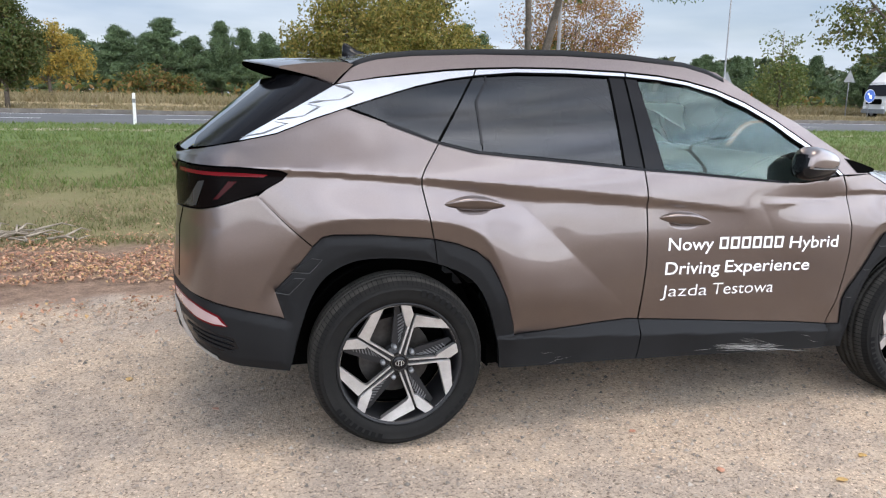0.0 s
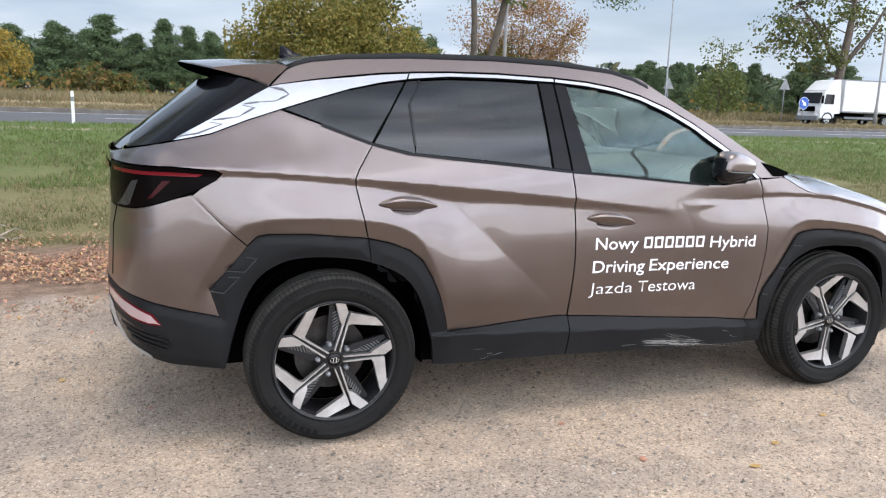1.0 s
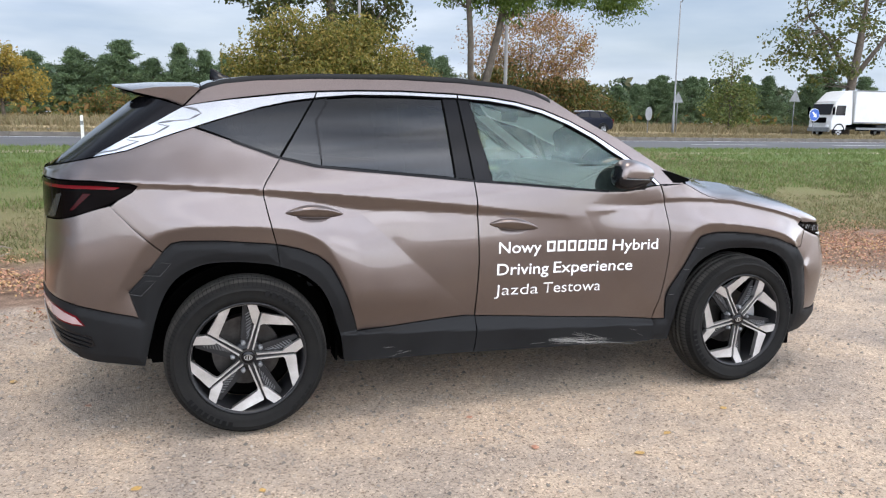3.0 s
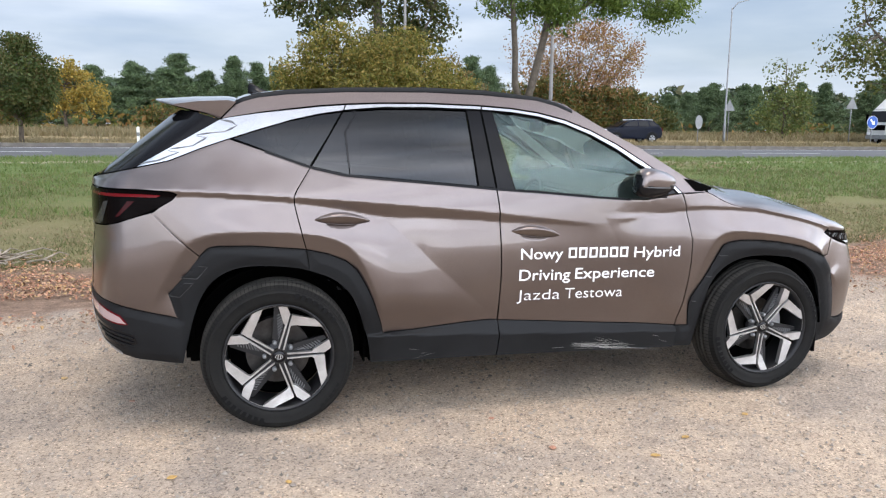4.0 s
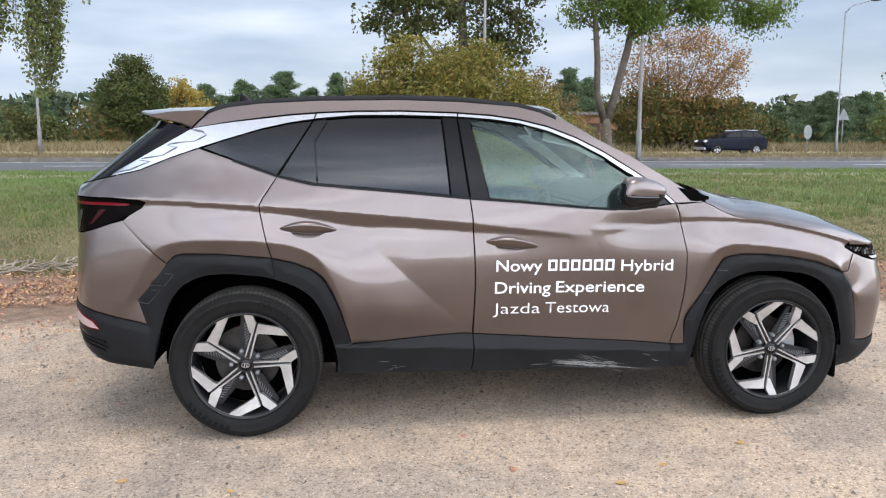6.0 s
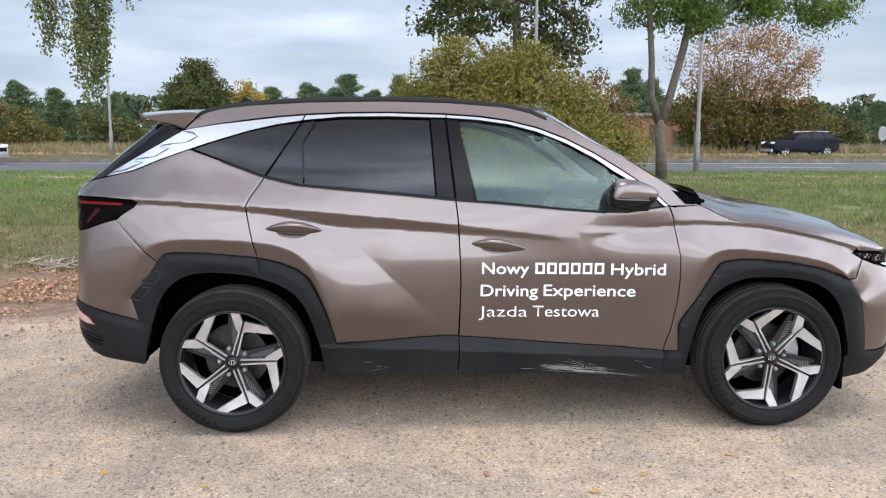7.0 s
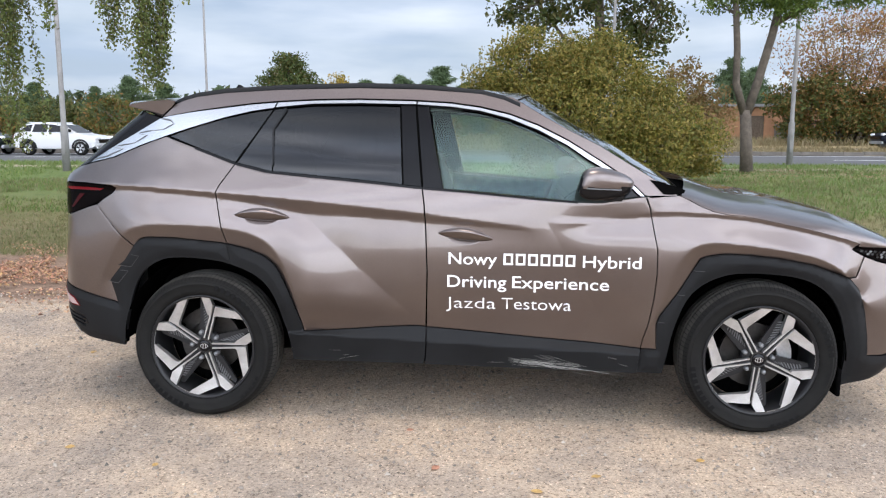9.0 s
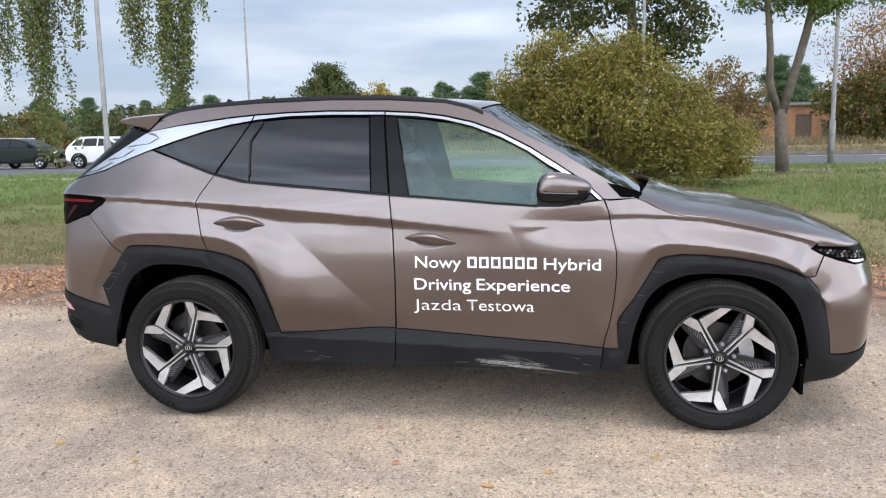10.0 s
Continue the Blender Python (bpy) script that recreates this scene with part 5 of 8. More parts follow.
# ---- lettering on the front door ----
def word(text, x0, x1, z0, cap, bold, parent):
    cu = bpy.data.curves.new("lettering", "FONT")
    cu.body, cu.size, cu.offset, cu.resolution_u = text, 1.0, bold, 4
    tmp = bpy.data.objects.new("lettering_outline", cu)
    scene.collection.objects.link(tmp)
    me = bpy.data.meshes.new_from_object(tmp.evaluated_get(bpy.context.evaluated_depsgraph_get()))
    bpy.data.objects.remove(tmp)
    co = np.array([v.co[:] for v in me.vertices])
    lo, hi = co[:, 0].min(), co[:, 0].max()
    k, capk = (x1 - x0) / (hi - lo), cap / 0.70
    slope = -0.0095
    for v in me.vertices:
        x = x0 + (v.co.x - lo) * k
        z = z0 + v.co.y * capk + slope * (x - 1.2)
        v.co = (x, -(float(half_width(x, z)) + 0.0015), z)
    bm = bmesh.new()
    bm.from_mesh(me)
    bmesh.ops.triangulate(bm, faces=bm.faces[:])
    bpy.data.meshes.remove(me)
    return part("lettering", bm, WHITE_VINYL, parent, "white vinyl lettering")


def put_lettering():
    word("Nowy", 1.219, 1.449, 0.799, 0.057, 0.006, DOOR_F)
    # the model's name stays plain blocks
    edges = np.linspace(1.474, 1.823, 7)
    for a, b in zip(edges, edges[1:]):
        p, q, lift = a + 0.006, b - 0.007, -0.0095 * (a - 1.2)
        ring = [(p, 0.8005), (q, 0.8005), (q, 0.8555), (p, 0.8555)]
        hole = [(p + 0.0105, 0.8105), (q - 0.0105, 0.8105), (q - 0.0105, 0.8455), (p + 0.0105, 0.8455)]
        panel("letter_block", [(x, z + lift) for x, z in ring], WHITE_VINYL, DOOR_F, -1, off=0.0015, thick=0.001, gap=0, res=0.02, holes=[[(x, z + lift) for x, z in hole]], label="plain white vinyl block")
    word("Hybrid", 1.851, 2.121, 0.799, 0.057, 0.006, DOOR_F)
    word("Driving", 1.213, 1.495, 0.688, 0.058, 0.006, DOOR_F)
    word("Experience", 1.523, 1.976, 0.690, 0.058, 0.006, DOOR_F)
    word("Jazda", 1.206, 1.445, 0.583, 0.056, -0.011, DOOR_F)
    word("Testowa", 1.473, 1.803, 0.584, 0.057, -0.007, DOOR_F)


put_lettering()


# ---- wheels ----
def polar(r, deg, radius=0.2595):
    a = radians(deg)
    return (radius * r * math.sin(a), radius * r * math.cos(a))


def plate(bm, pts, y0, y1):
    """A plate from (x, z) points between two depths (y0 outside)."""
    slab(bm, pts, y0, y1)


def build_wheel(x, s, turn):
    """One wheel at axle x on side s: children are laid out round the axle, outside face at y = s * 0.93."""
    def yy(v):
        return s * v
    hub = bmesh.new()
    prof = [(0.242, 0.72), (0.245, 0.90), (0.253, 0.918), (0.261, 0.922), (0.265, 0.916), (0.257, 0.90), (0.250, 0.72)]
    lathe(hub, [(r, yy(y)) for r, y in prof], 72)
    wheel = part("wheel", hub, ALLOY_DARK, car, "two-tone alloy wheel with five folded spokes", smooth=True)
    wheel.location = (x, 0, 0.365)
    # tyre
    bm = bmesh.new()
    tp = [(0.255, 0.905), (0.269, 0.924), (0.292, 0.934), (0.318, 0.9325), (0.320, 0.9345), (0.322, 0.932), (0.333, 0.926), (0.335, 0.9275), (0.337, 0.9235), (0.352, 0.903), (0.3605, 0.880), (0.3640, 0.864), (0.3575, 0.860), (0.3575, 0.852), (0.3650, 0.849), (0.3665, 0.830), (0.3600, 0.826), (0.3600, 0.817), (0.3670, 0.814), (0.3670, 0.795), (0.3600, 0.791), (0.3600, 0.780), (0.3665, 0.776), (0.3645, 0.752), (0.3560, 0.742), (0.352, 0.722), (0.336, 0.70), (0.29, 0.694), (0.26, 0.71), (0.246, 0.73)]
    lathe(bm, [(r, yy(y)) for r, y in tp], 120)
    bmesh.ops.recalc_face_normals(bm, faces=bm.faces[:])
    tyre = part("tyre", bm, [RUBBER, RUBBER_DUST], wheel, smooth=True)
    for f in tyre.data.polygons:
        f.material_index = 1 if math.hypot(f.center.x, f.center.z) > 0.347 else 0
    # tread sipes across the shoulder
    bm = bmesh.new()
    for i in range(110):
        a = 2 * math.pi * (i + 0.3) / 110
        for (r0, y0), (r1, y1), skew in (((0.3375, 0.9235), (0.3515, 0.905), 0.0), ((0.3525, 0.903), (0.3640, 0.866), 0.006), ((0.3655, 0.8485), (0.3668, 0.831), 0.010), ((0.3675, 0.8135), (0.3675, 0.796), 0.010)):
            da = 0.0042
            quad = []
            for r, y, d in ((r0, y0, -da), (r0, y0, da), (r1, y1, da + skew), (r1, y1, -da + skew)):
                quad.append(bm.verts.new(((r + 0.0007) * math.sin(a + d), yy(y + 0.0007), (r + 0.0007) * math.cos(a + d))))
            bm.faces.new(quad)
    part("tread_pattern", bm, RUBBER_MARK, tyre)["kind"] = "stuff"
    # raised marks on the sidewall
    bm = bmesh.new()
    for start, count, r0, r1 in ((turn - 2, 8, 0.300, 0.326), (turn + 178, 8, 0.300, 0.326), (turn + 100, 5, 0.306, 0.318)):
        for k in range(count):
            a0, a1 = radians(start + k * 5.6), radians(start + k * 5.6 + 3.7)
            pts = [(r0, a0), (r0, a1), (r1, a1), (r1, a0)]
            bm.faces.new([bm.verts.new((r * math.sin(a), yy(0.9365 - 0.002 * (r > 0.32)), r * math.cos(a))) for r, a in pts])
    part("raised_lettering", bm, RUBBER_MARK, tyre)["kind"] = "stuff"
    bm = bmesh.new()
    lathe(bm, [(0.256, yy(0.9215)), (0.2595, yy(0.9245)), (0.2615, yy(0.922))], 72)
    part("rim_edge", bm, ALLOY_DARK, wheel, smooth=True)
    # spokes
    for i in range(5):
        t = turn + 72 * i
        bm = bmesh.new()
        arm = [polar(0.10, t + 20), polar(0.80, t + 1.8), polar(0.80, t - 1.8), polar(0.10, t - 20)]
        plate(bm, arm, yy(0.888), yy(0.86))
        part("spoke_back", bm, ALLOY_DARK, wheel)
        bm = bmesh.new()
        for sgn in (-1, 1):
            ln = [polar(0.155, t + sgn * 12.0), polar(0.155, t + sgn * 21.0), polar(0.63, t + sgn * 4.6), polar(0.83, t + sgn * 3.2), polar(0.83, t + sgn * 1.3), polar(0.63, t + sgn * 1.8)]
            plate(bm, ln, yy(0.898), yy(0.875))
        part("spoke", bm, ALLOY, wheel, "bright machined spoke face")
        bm = bmesh.new()
        right = [polar(0.83, t + 1.5), polar(0.985, t + 29), polar(0.985, t + 40), polar(0.65, t + 8.0), polar(0.60, t + 3.4)]
        plate(bm, right, yy(0.907), yy(0.880))
        left = [polar(0.83, t - 1.5), polar(0.985, t - 7.5), polar(0.975, t - 16.5), polar(0.63, t - 8.0), polar(0.60, t - 3.2)]
        plate(bm, left, yy(0.907), yy(0.880))
        for v in bm.verts:
            r = math.hypot(v.co.x, v.co.z)
            v.co.y += s * 0.030 * (r / 0.2595 - 0.83)
        part("spoke_blade", bm, ALLOY, wheel, "bright machined spoke blade")
        bm = bmesh.new()
        ins = [polar(0.20, t - 22), polar(0.60, t - 4.0), polar(0.62, t - 10.8), polar(0.93, t - 16.5), polar(0.90, t - 21.0), polar(0.34, t - 36)]
        plate(bm, ins, yy(0.872), yy(0.855))
        part("spoke_insert", bm, ALLOY_DARK, wheel, "dark ribbed insert")
        bm = bmesh.new()
        for k in range(9):
            r = 0.38 + 0.055 * k
            a0 = -9.5 - 3 * (k < 2)
            plate(bm, [polar(r, t + a0 + 1.0), polar(r + 0.024, t + a0 + 0.7), polar(r - 0.047, t - 17.5), polar(r - 0.071, t - 18.5)], yy(0.8765), yy(0.870))
        part("insert_ribs", bm, RIB_GREY, wheel)
        bm = bmesh.new()
        ax, az = polar(0.262, t - 33)
        lathe(bm, [(0.0001, yy(0.896)), (0.006, yy(0.895)), (0.0105, yy(0.889)), (0.0115, yy(0.860))], 12, cx=ax, cz=az)
        part("lug_bolt", bm, ZINC, wheel, smooth=True)
        bm = bmesh.new()
        arc = [polar(0.995, t - 48 + 3 * k) for k in range(11)] + [polar(0.962, t - 18 - 3 * k) for k in range(11)]
        plate(bm, arc, yy(0.9125), yy(0.905))
        part("rim_arc", bm, ALLOY, wheel)
    bm = bmesh.new()
    lathe(bm, [(0.0001, yy(0.870)), (0.062, yy(0.870)), (0.070, yy(0.862)), (0.072, yy(0.84))], 40)
    part("hub_plate", bm, ALLOY_DARK, wheel, smooth=True)
    bm = bmesh.new()
    lathe(bm, [(0.0001, yy(0.899)), (0.024, yy(0.899)), (0.029, yy(0.896)), (0.0305, yy(0.885)), (0.0305, yy(0.87))], 40)
    collar = bmesh.new()
    lathe(collar, [(0.0300, yy(0.890)), (0.0325, yy(0.897)), (0.0355, yy(0.896)), (0.037, yy(0.87))], 40)
    part("hub_collar", collar, STEEL, wheel, smooth=True)
    cap = part("hub_cap", bm, GLOSS_BLACK, wheel, smooth=True)
    bm = bmesh.new()
    ring = []
    for r in (0.86, 1.0):
        ring.append([bm.verts.new((0.019 * r * math.cos(a), yy(0.9005), 0.0125 * r * math.sin(a))) for a in (2 * math.pi * k / 24 for k in range(24))])
    for k in range(24):
        bm.faces.new((ring[0][k], ring[1][k], ring[1][(k + 1) % 24], ring[0][(k + 1) % 24]))
    for px in (-0.006, 0.006):
        bm.faces.new([bm.verts.new((px + dx, yy(0.9005), dz)) for dx, dz in ((-0.002, -0.009), (0.002, -0.009), (0.004, 0.009), (0.0, 0.009))])
    part("cap_emblem", bm, ALLOY, cap)
    # brake
    bm = bmesh.new()
    lathe(bm, [(0.055, yy(0.80)), (0.155, yy(0.80)), (0.155, yy(0.775)), (0.055, yy(0.775))], 48)
    part("brake_disc", bm, STEEL, wheel, smooth=False)
    bm = bmesh.new()
    fwd = 1 if x > 1 else -1
    arcs = [polar(0.68, fwd * 55 + 8 * k) for k in range(8)] + [polar(0.42, fwd * 55 + 56 - 8 * k) for k in range(8)]
    plate(bm, arcs, yy(0.815), yy(0.76))
    part("brake_caliper", bm, SILVER if x > 1 else STEEL, wheel)
    # near-black disc added behind the spokes to keep the wheel's inside dark
    bm = bmesh.new()
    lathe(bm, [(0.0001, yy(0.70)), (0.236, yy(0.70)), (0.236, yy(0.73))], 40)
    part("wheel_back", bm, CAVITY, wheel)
    return wheel


for ax, turn in ((0.0, 16.6), (2.68, 43.3)):
    build_wheel(ax, -1, turn)
    build_wheel(ax, 1, turn + 20)


def underside():
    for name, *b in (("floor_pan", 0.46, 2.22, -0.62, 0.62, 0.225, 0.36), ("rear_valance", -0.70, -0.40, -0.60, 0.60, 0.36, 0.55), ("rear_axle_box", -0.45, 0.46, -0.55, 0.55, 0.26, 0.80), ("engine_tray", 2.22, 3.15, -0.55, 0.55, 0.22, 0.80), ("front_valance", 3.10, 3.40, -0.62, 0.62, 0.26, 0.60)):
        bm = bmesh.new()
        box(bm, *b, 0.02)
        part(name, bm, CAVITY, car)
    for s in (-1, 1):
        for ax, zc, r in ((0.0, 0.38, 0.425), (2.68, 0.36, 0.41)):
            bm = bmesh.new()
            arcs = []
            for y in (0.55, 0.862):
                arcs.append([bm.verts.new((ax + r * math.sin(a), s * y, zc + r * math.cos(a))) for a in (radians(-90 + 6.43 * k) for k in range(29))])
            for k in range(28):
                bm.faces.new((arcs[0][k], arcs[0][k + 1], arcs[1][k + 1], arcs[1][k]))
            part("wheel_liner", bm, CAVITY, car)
    for s in (-1, 1):
        bm = bmesh.new()
        box(bm, 3.055, 3.075, min(s * 0.70, s * 0.86), max(s * 0.70, s * 0.86), 0.185, 0.32, 0.004)
        part("mud_flap", bm, CAVITY, car)
        bm = bmesh.new()
        box(bm, 0.425, 0.435, min(s * 0.62, s * 0.76), max(s * 0.62, s * 0.76), 0.27, 0.38, 0.003)
        part("mud_flap", bm, CAVITY, car)


underside()


def cabin():
    bm = bmesh.new()
    box(bm, -0.50, 2.22, -0.54, 0.54, 0.37, 0.43, 0.01)
    part("cabin_floor", bm, SEAT_CLOTH, car)
    bm = bmesh.new()
    box(bm, -0.62, -0.10, -0.52, 0.52, 0.42, 1.02, 0.03)
    part("boot_lining", bm, SEAT_CLOTH, car)

    def seat(x, y, wide, name):
        b = bmesh.new()
        box(b, x - 0.25, x + 0.25, y - wide, y + wide, 0.62, 0.78, 0.05)
        base = part(name, b, SEAT_CLOTH, car, smooth=True)
        b = bmesh.new()
        box(b, -0.08, 0.08, y - wide, y + wide, 0.0, 0.62, 0.06)
        bmesh.ops.transform(b, matrix=pose(x - 0.26, 0, 0.74, 0, -18, 0), verts=b.verts[:])
        part("backrest", b, SEAT_CLOTH, base, smooth=True)
        for hy in ([y] if wide < 0.4 else [y - 0.4, y + 0.4]):
            b = bmesh.new()
            box(b, -0.05, 0.05, hy - 0.13, hy + 0.13, 0.0, 0.19, 0.045)
            bmesh.ops.transform(b, matrix=pose(x - 0.47, 0, 1.36, 0, -12, 0), verts=b.verts[:])
            part("headrest", b, SEAT_CLOTH, base, smooth=True)
    seat(1.42, -0.37, 0.26, "front_seat")
    seat(1.42, 0.37, 0.26, "front_seat")
    seat(0.52, 0.0, 0.66, "rear_bench")
    bm = bmesh.new()
    slab(bm, [(1.88, 0.72), (1.80, 0.98), (1.775, 1.085), (1.80, 1.112), (1.90, 1.163), (1.98, 1.195), (2.05, 1.197), (2.12, 1.165), (2.22, 1.10), (2.22, 0.72)], -0.56, 0.60)
    bmesh.ops.bevel(bm, geom=bm.edges[:], offset=0.012, segments=2, affect="EDGES")
    part("dashboard", bm, SEAT_CLOTH, car)
    bm = bmesh.new()
    slab(bm, [(1.65, 1.475), (1.74, 1.475), (2.185, 1.15), (2.075, 1.15)], 0.640, 0.652)
    bmesh.ops.bevel(bm, geom=bm.edges[:], offset=0.004, segments=2, affect="EDGES")
    part("pillar_trim", bm, LIGHT_TRIM, car)
    bm = bmesh.new()
    n = 28
    rings = []
    for k in range(n):
        a = 2 * math.pi * k / n
        c = Vector((0, 0.185 * math.cos(a), 0.185 * math.sin(a)))
        rings.append([bm.verts.new(c + 0.016 * (math.cos(b) * c.normalized() + math.sin(b) * Vector((1, 0, 0)))) for b in (2 * math.pi * j / 8 for j in range(8))])
    for k in range(n):
        a, b = rings[k], rings[(k + 1) % n]
        for j in range(8):
            bm.faces.new((a[j], a[(j + 1) % 8], b[(j + 1) % 8], b[j]))
    box(bm, -0.02, 0.03, -0.07, 0.07, -0.06, 0.06, 0.02)
    box(bm, -0.01, 0.01, -0.18, 0.18, -0.015, 0.015)
    bmesh.ops.transform(bm, matrix=pose(1.72, 0.37, 0.95, 0, 22, 0), verts=bm.verts[:])
    part("steering_wheel", bm, SEAT_CLOTH, car, smooth=True)
    bm = bmesh.new()
    tube(bm, [(1.75, 0.37, 0.94), (2.0, 0.37, 0.86)], [0.03, 0.03])
    part("steering_column", bm, SEAT_CLOTH, car)
    rows = [[(x, u * 0.60, 1.565 + 0.04 * (1 - u * u)) for u in np.linspace(-1, 1, 9)] for x in np.linspace(-0.05, 1.40, 5)]
    sheet("headliner", rows, LIGHT_TRIM, car)
    bm = bmesh.new()
    box(bm, 1.62, 1.64, -0.12, 0.12, 1.44, 1.50, 0.01)
    part("inner_mirror", bm, CAVITY, car)


cabin()


# ---- plants ----
RNG = np.random.default_rng(7)


def np_mesh(name, verts, faces, material, parent=None, label="", smooth=False):
    me = bpy.data.meshes.new(name)
    verts, faces = np.asarray(verts, np.float32), np.asarray(faces, np.int32)
    k = faces.shape[1]
    me.vertices.add(len(verts))
    me.vertices.foreach_set("co", verts.ravel())
    me.loops.add(faces.size)
    me.loops.foreach_set("vertex_index", faces.ravel())
    me.polygons.add(len(faces))
    me.polygons.foreach_set("loop_start", np.arange(0, faces.size, k, dtype=np.int32))
    me.update(calc_edges=True)
    return linked(name, me, material, parent, label, smooth)


def directions(n):
    d = RNG.normal(size=(n, 3))
    return d / np.linalg.norm(d, axis=1)[:, None]


def leaf_arrays(centres, size, aspect=0.5, droop=0.3, vary=0.35):
    """Small folded leaves at the centres: four corners and two facets each."""
    n = len(centres)
    along = directions(n)
    along[:, 2] -= droop
    along /= np.linalg.norm(along, axis=1)[:, None]
    across = np.cross(along, directions(n))
    across /= np.maximum(np.linalg.norm(across, axis=1), 1e-6)[:, None]
    up = np.cross(across, along)
    s = size * (1 + vary * RNG.uniform(-1, 1, n))[:, None]
    c = np.asarray(centres)
    v = np.stack([c - 0.5 * s * along, c + 0.5 * s * aspect * across + 0.12 * s * up, c + 0.5 * s * along, c - 0.5 * s * aspect * across + 0.12 * s * up], 1)
    base = 4 * np.arange(n)[:, None]
    f = np.concatenate([base + np.array([0, 1, 2]), base + np.array([0, 2, 3])])
    return v.reshape(-1, 3), f


def in_ellipsoid(n, centre, radii, hollow=0.25):
    d = directions(n)
    r = RNG.uniform(hollow, 1, n) ** 0.5
    return np.array(centre) + d * r[:, None] * np.array(radii)


def carve(points, scale, keep, seed=0.0):
    """Drops the points that fall into the gaps of a noise."""
    return np.array([p for p in points if noise.noise(Vector(p) * scale + Vector((seed, seed, 0))) > keep])


def build_tree(name, base, stems, blobs, leaf, leaf_size, per_cluster, cluster_r, label, bark=BARK, category="tree", gaps=-0.25, aspect=0.5, droop=0.3, limb_r=0.035, group=""):
    """A tree: stems are (points, radii); blobs are (centre, radii, clusters). Limbs run from the stems to the clusters."""
    tree = tagged(new(name), label, category, group)
    tree.location = base
    b = Vector(base)
    bm = bmesh.new()
    for pts, rad in stems:
        tube(bm, [Vector(p) - b for p in pts], rad, 10)
    joints = [Vector(p) for pts, rad in stems for p in pts[1:]]
    joints += [Vector(a).lerp(Vector(c), 0.5) for pts, rad in stems for a, c in zip(pts[1:], pts[2:])]
    leaves = []
    for centre, radii, n in blobs:
        cl = carve(in_ellipsoid(n, centre, radii), 0.8 / max(cluster_r, 0.1), gaps)
        for i, c in enumerate(cl):
            c = Vector(c)
            j = min(joints, key=lambda q: (q - c).length + (0.6 * (q.z - c.z) if q.z > c.z else 0))
            if i % 2 == 0:
                mid = j.lerp(c, 0.5) + Vector((RNG.uniform(-1, 1), RNG.uniform(-1, 1), RNG.uniform(0.0, 1.0))) * 0.10 * (c - j).length
                tube(bm, [j - b, mid - b, c - b], [limb_r, limb_r * 0.55, limb_r * 0.16], 5)
            m = int(per_cluster * RNG.uniform(0.6, 1.3))
            leaves.append(np.array(c) + np.clip(RNG.normal(size=(m, 3)), -1.5, 1.5) * cluster_r * RNG.uniform(0.6, 1.25) * np.array((1, 1, 0.75)))
    part("trunk", bm, bark, tree, smooth=True)
    v, f = leaf_arrays(np.concatenate(leaves) - np.array(base), leaf_size, aspect, droop)
    crown = np_mesh("crown", v, f, leaf, tree)
    crown["kind"] = "stuff"
    return tree


LEAF_BUSH = leafy("yellow_green_leaves", [(0.083, 0.104, 0.019), (0.16, 0.157, 0.03), (0.248, 0.208, 0.043), (0.119, 0.113, 0.023), (0.351, 0.255, 0.068), (0.065, 0.084, 0.018)])
LEAF_ASH = leafy("fresh_green_leaves", [(0.067, 0.114, 0.020), (0.106, 0.157, 0.028), (0.151, 0.195, 0.036), (0.084, 0.133, 0.024)])
LEAF_DARK = leafy("dark_green_leaves", [(0.040, 0.060, 0.016), (0.068, 0.088, 0.021), (0.098, 0.108, 0.030), (0.135, 0.105, 0.035)])
LEAF_RED = leafy("russet_leaves", [(0.272, 0.119, 0.05), (0.336, 0.178, 0.083), (0.24, 0.158, 0.044), (0.288, 0.206, 0.077), (0.352, 0.15, 0.073)])
LEAF_TURNING = leafy("turning_leaves", [(0.056, 0.084, 0.018), (0.096, 0.116, 0.024), (0.168, 0.12, 0.032), (0.232, 0.12, 0.036), (0.048, 0.068, 0.018), (0.1, 0.108, 0.026)])
LEAF_POPLAR = leafy("poplar_leaves", [(0.055, 0.080, 0.020), (0.085, 0.108, 0.026), (0.120, 0.130, 0.034), (0.150, 0.128, 0.040)])
LEAF_ROUND = leafy("deep_green_leaves", [(0.040, 0.066, 0.016), (0.062, 0.088, 0.020), (0.086, 0.104, 0.026), (0.130, 0.098, 0.034)])
LEAF_YELLOW = leafy("golden_leaves", [(0.330, 0.240, 0.045), (0.410, 0.275, 0.050), (0.250, 0.200, 0.040), (0.200, 0.175, 0.040), (0.450, 0.300, 0.070)])
LEAF_RUST = leafy("rusty_leaves", [(0.17, 0.11, 0.040), (0.22, 0.13, 0.050), (0.13, 0.115, 0.034), (0.25, 0.16, 0.07)])
NEEDLE = leafy("pine_needles", [(0.062, 0.104, 0.050), (0.086, 0.132, 0.058), (0.112, 0.160, 0.066), (0.072, 0.112, 0.060)], through_light=0.2)
LEAF_BIRCH = leafy("birch_leaves", [(0.115, 0.155, 0.042), (0.155, 0.192, 0.052), (0.090, 0.125, 0.036), (0.215, 0.205, 0.062), (0.078, 0.108, 0.034)])
LITTER = leafy("fallen_leaf_litter", [(0.30, 0.130, 0.070), (0.46, 0.235, 0.145), (0.22, 0.110, 0.062), (0.56, 0.36, 0.215), (0.42, 0.185, 0.115), (0.15, 0.085, 0.055), (0.50, 0.34, 0.14), (0.36, 0.155, 0.080)], through_light=0.1)
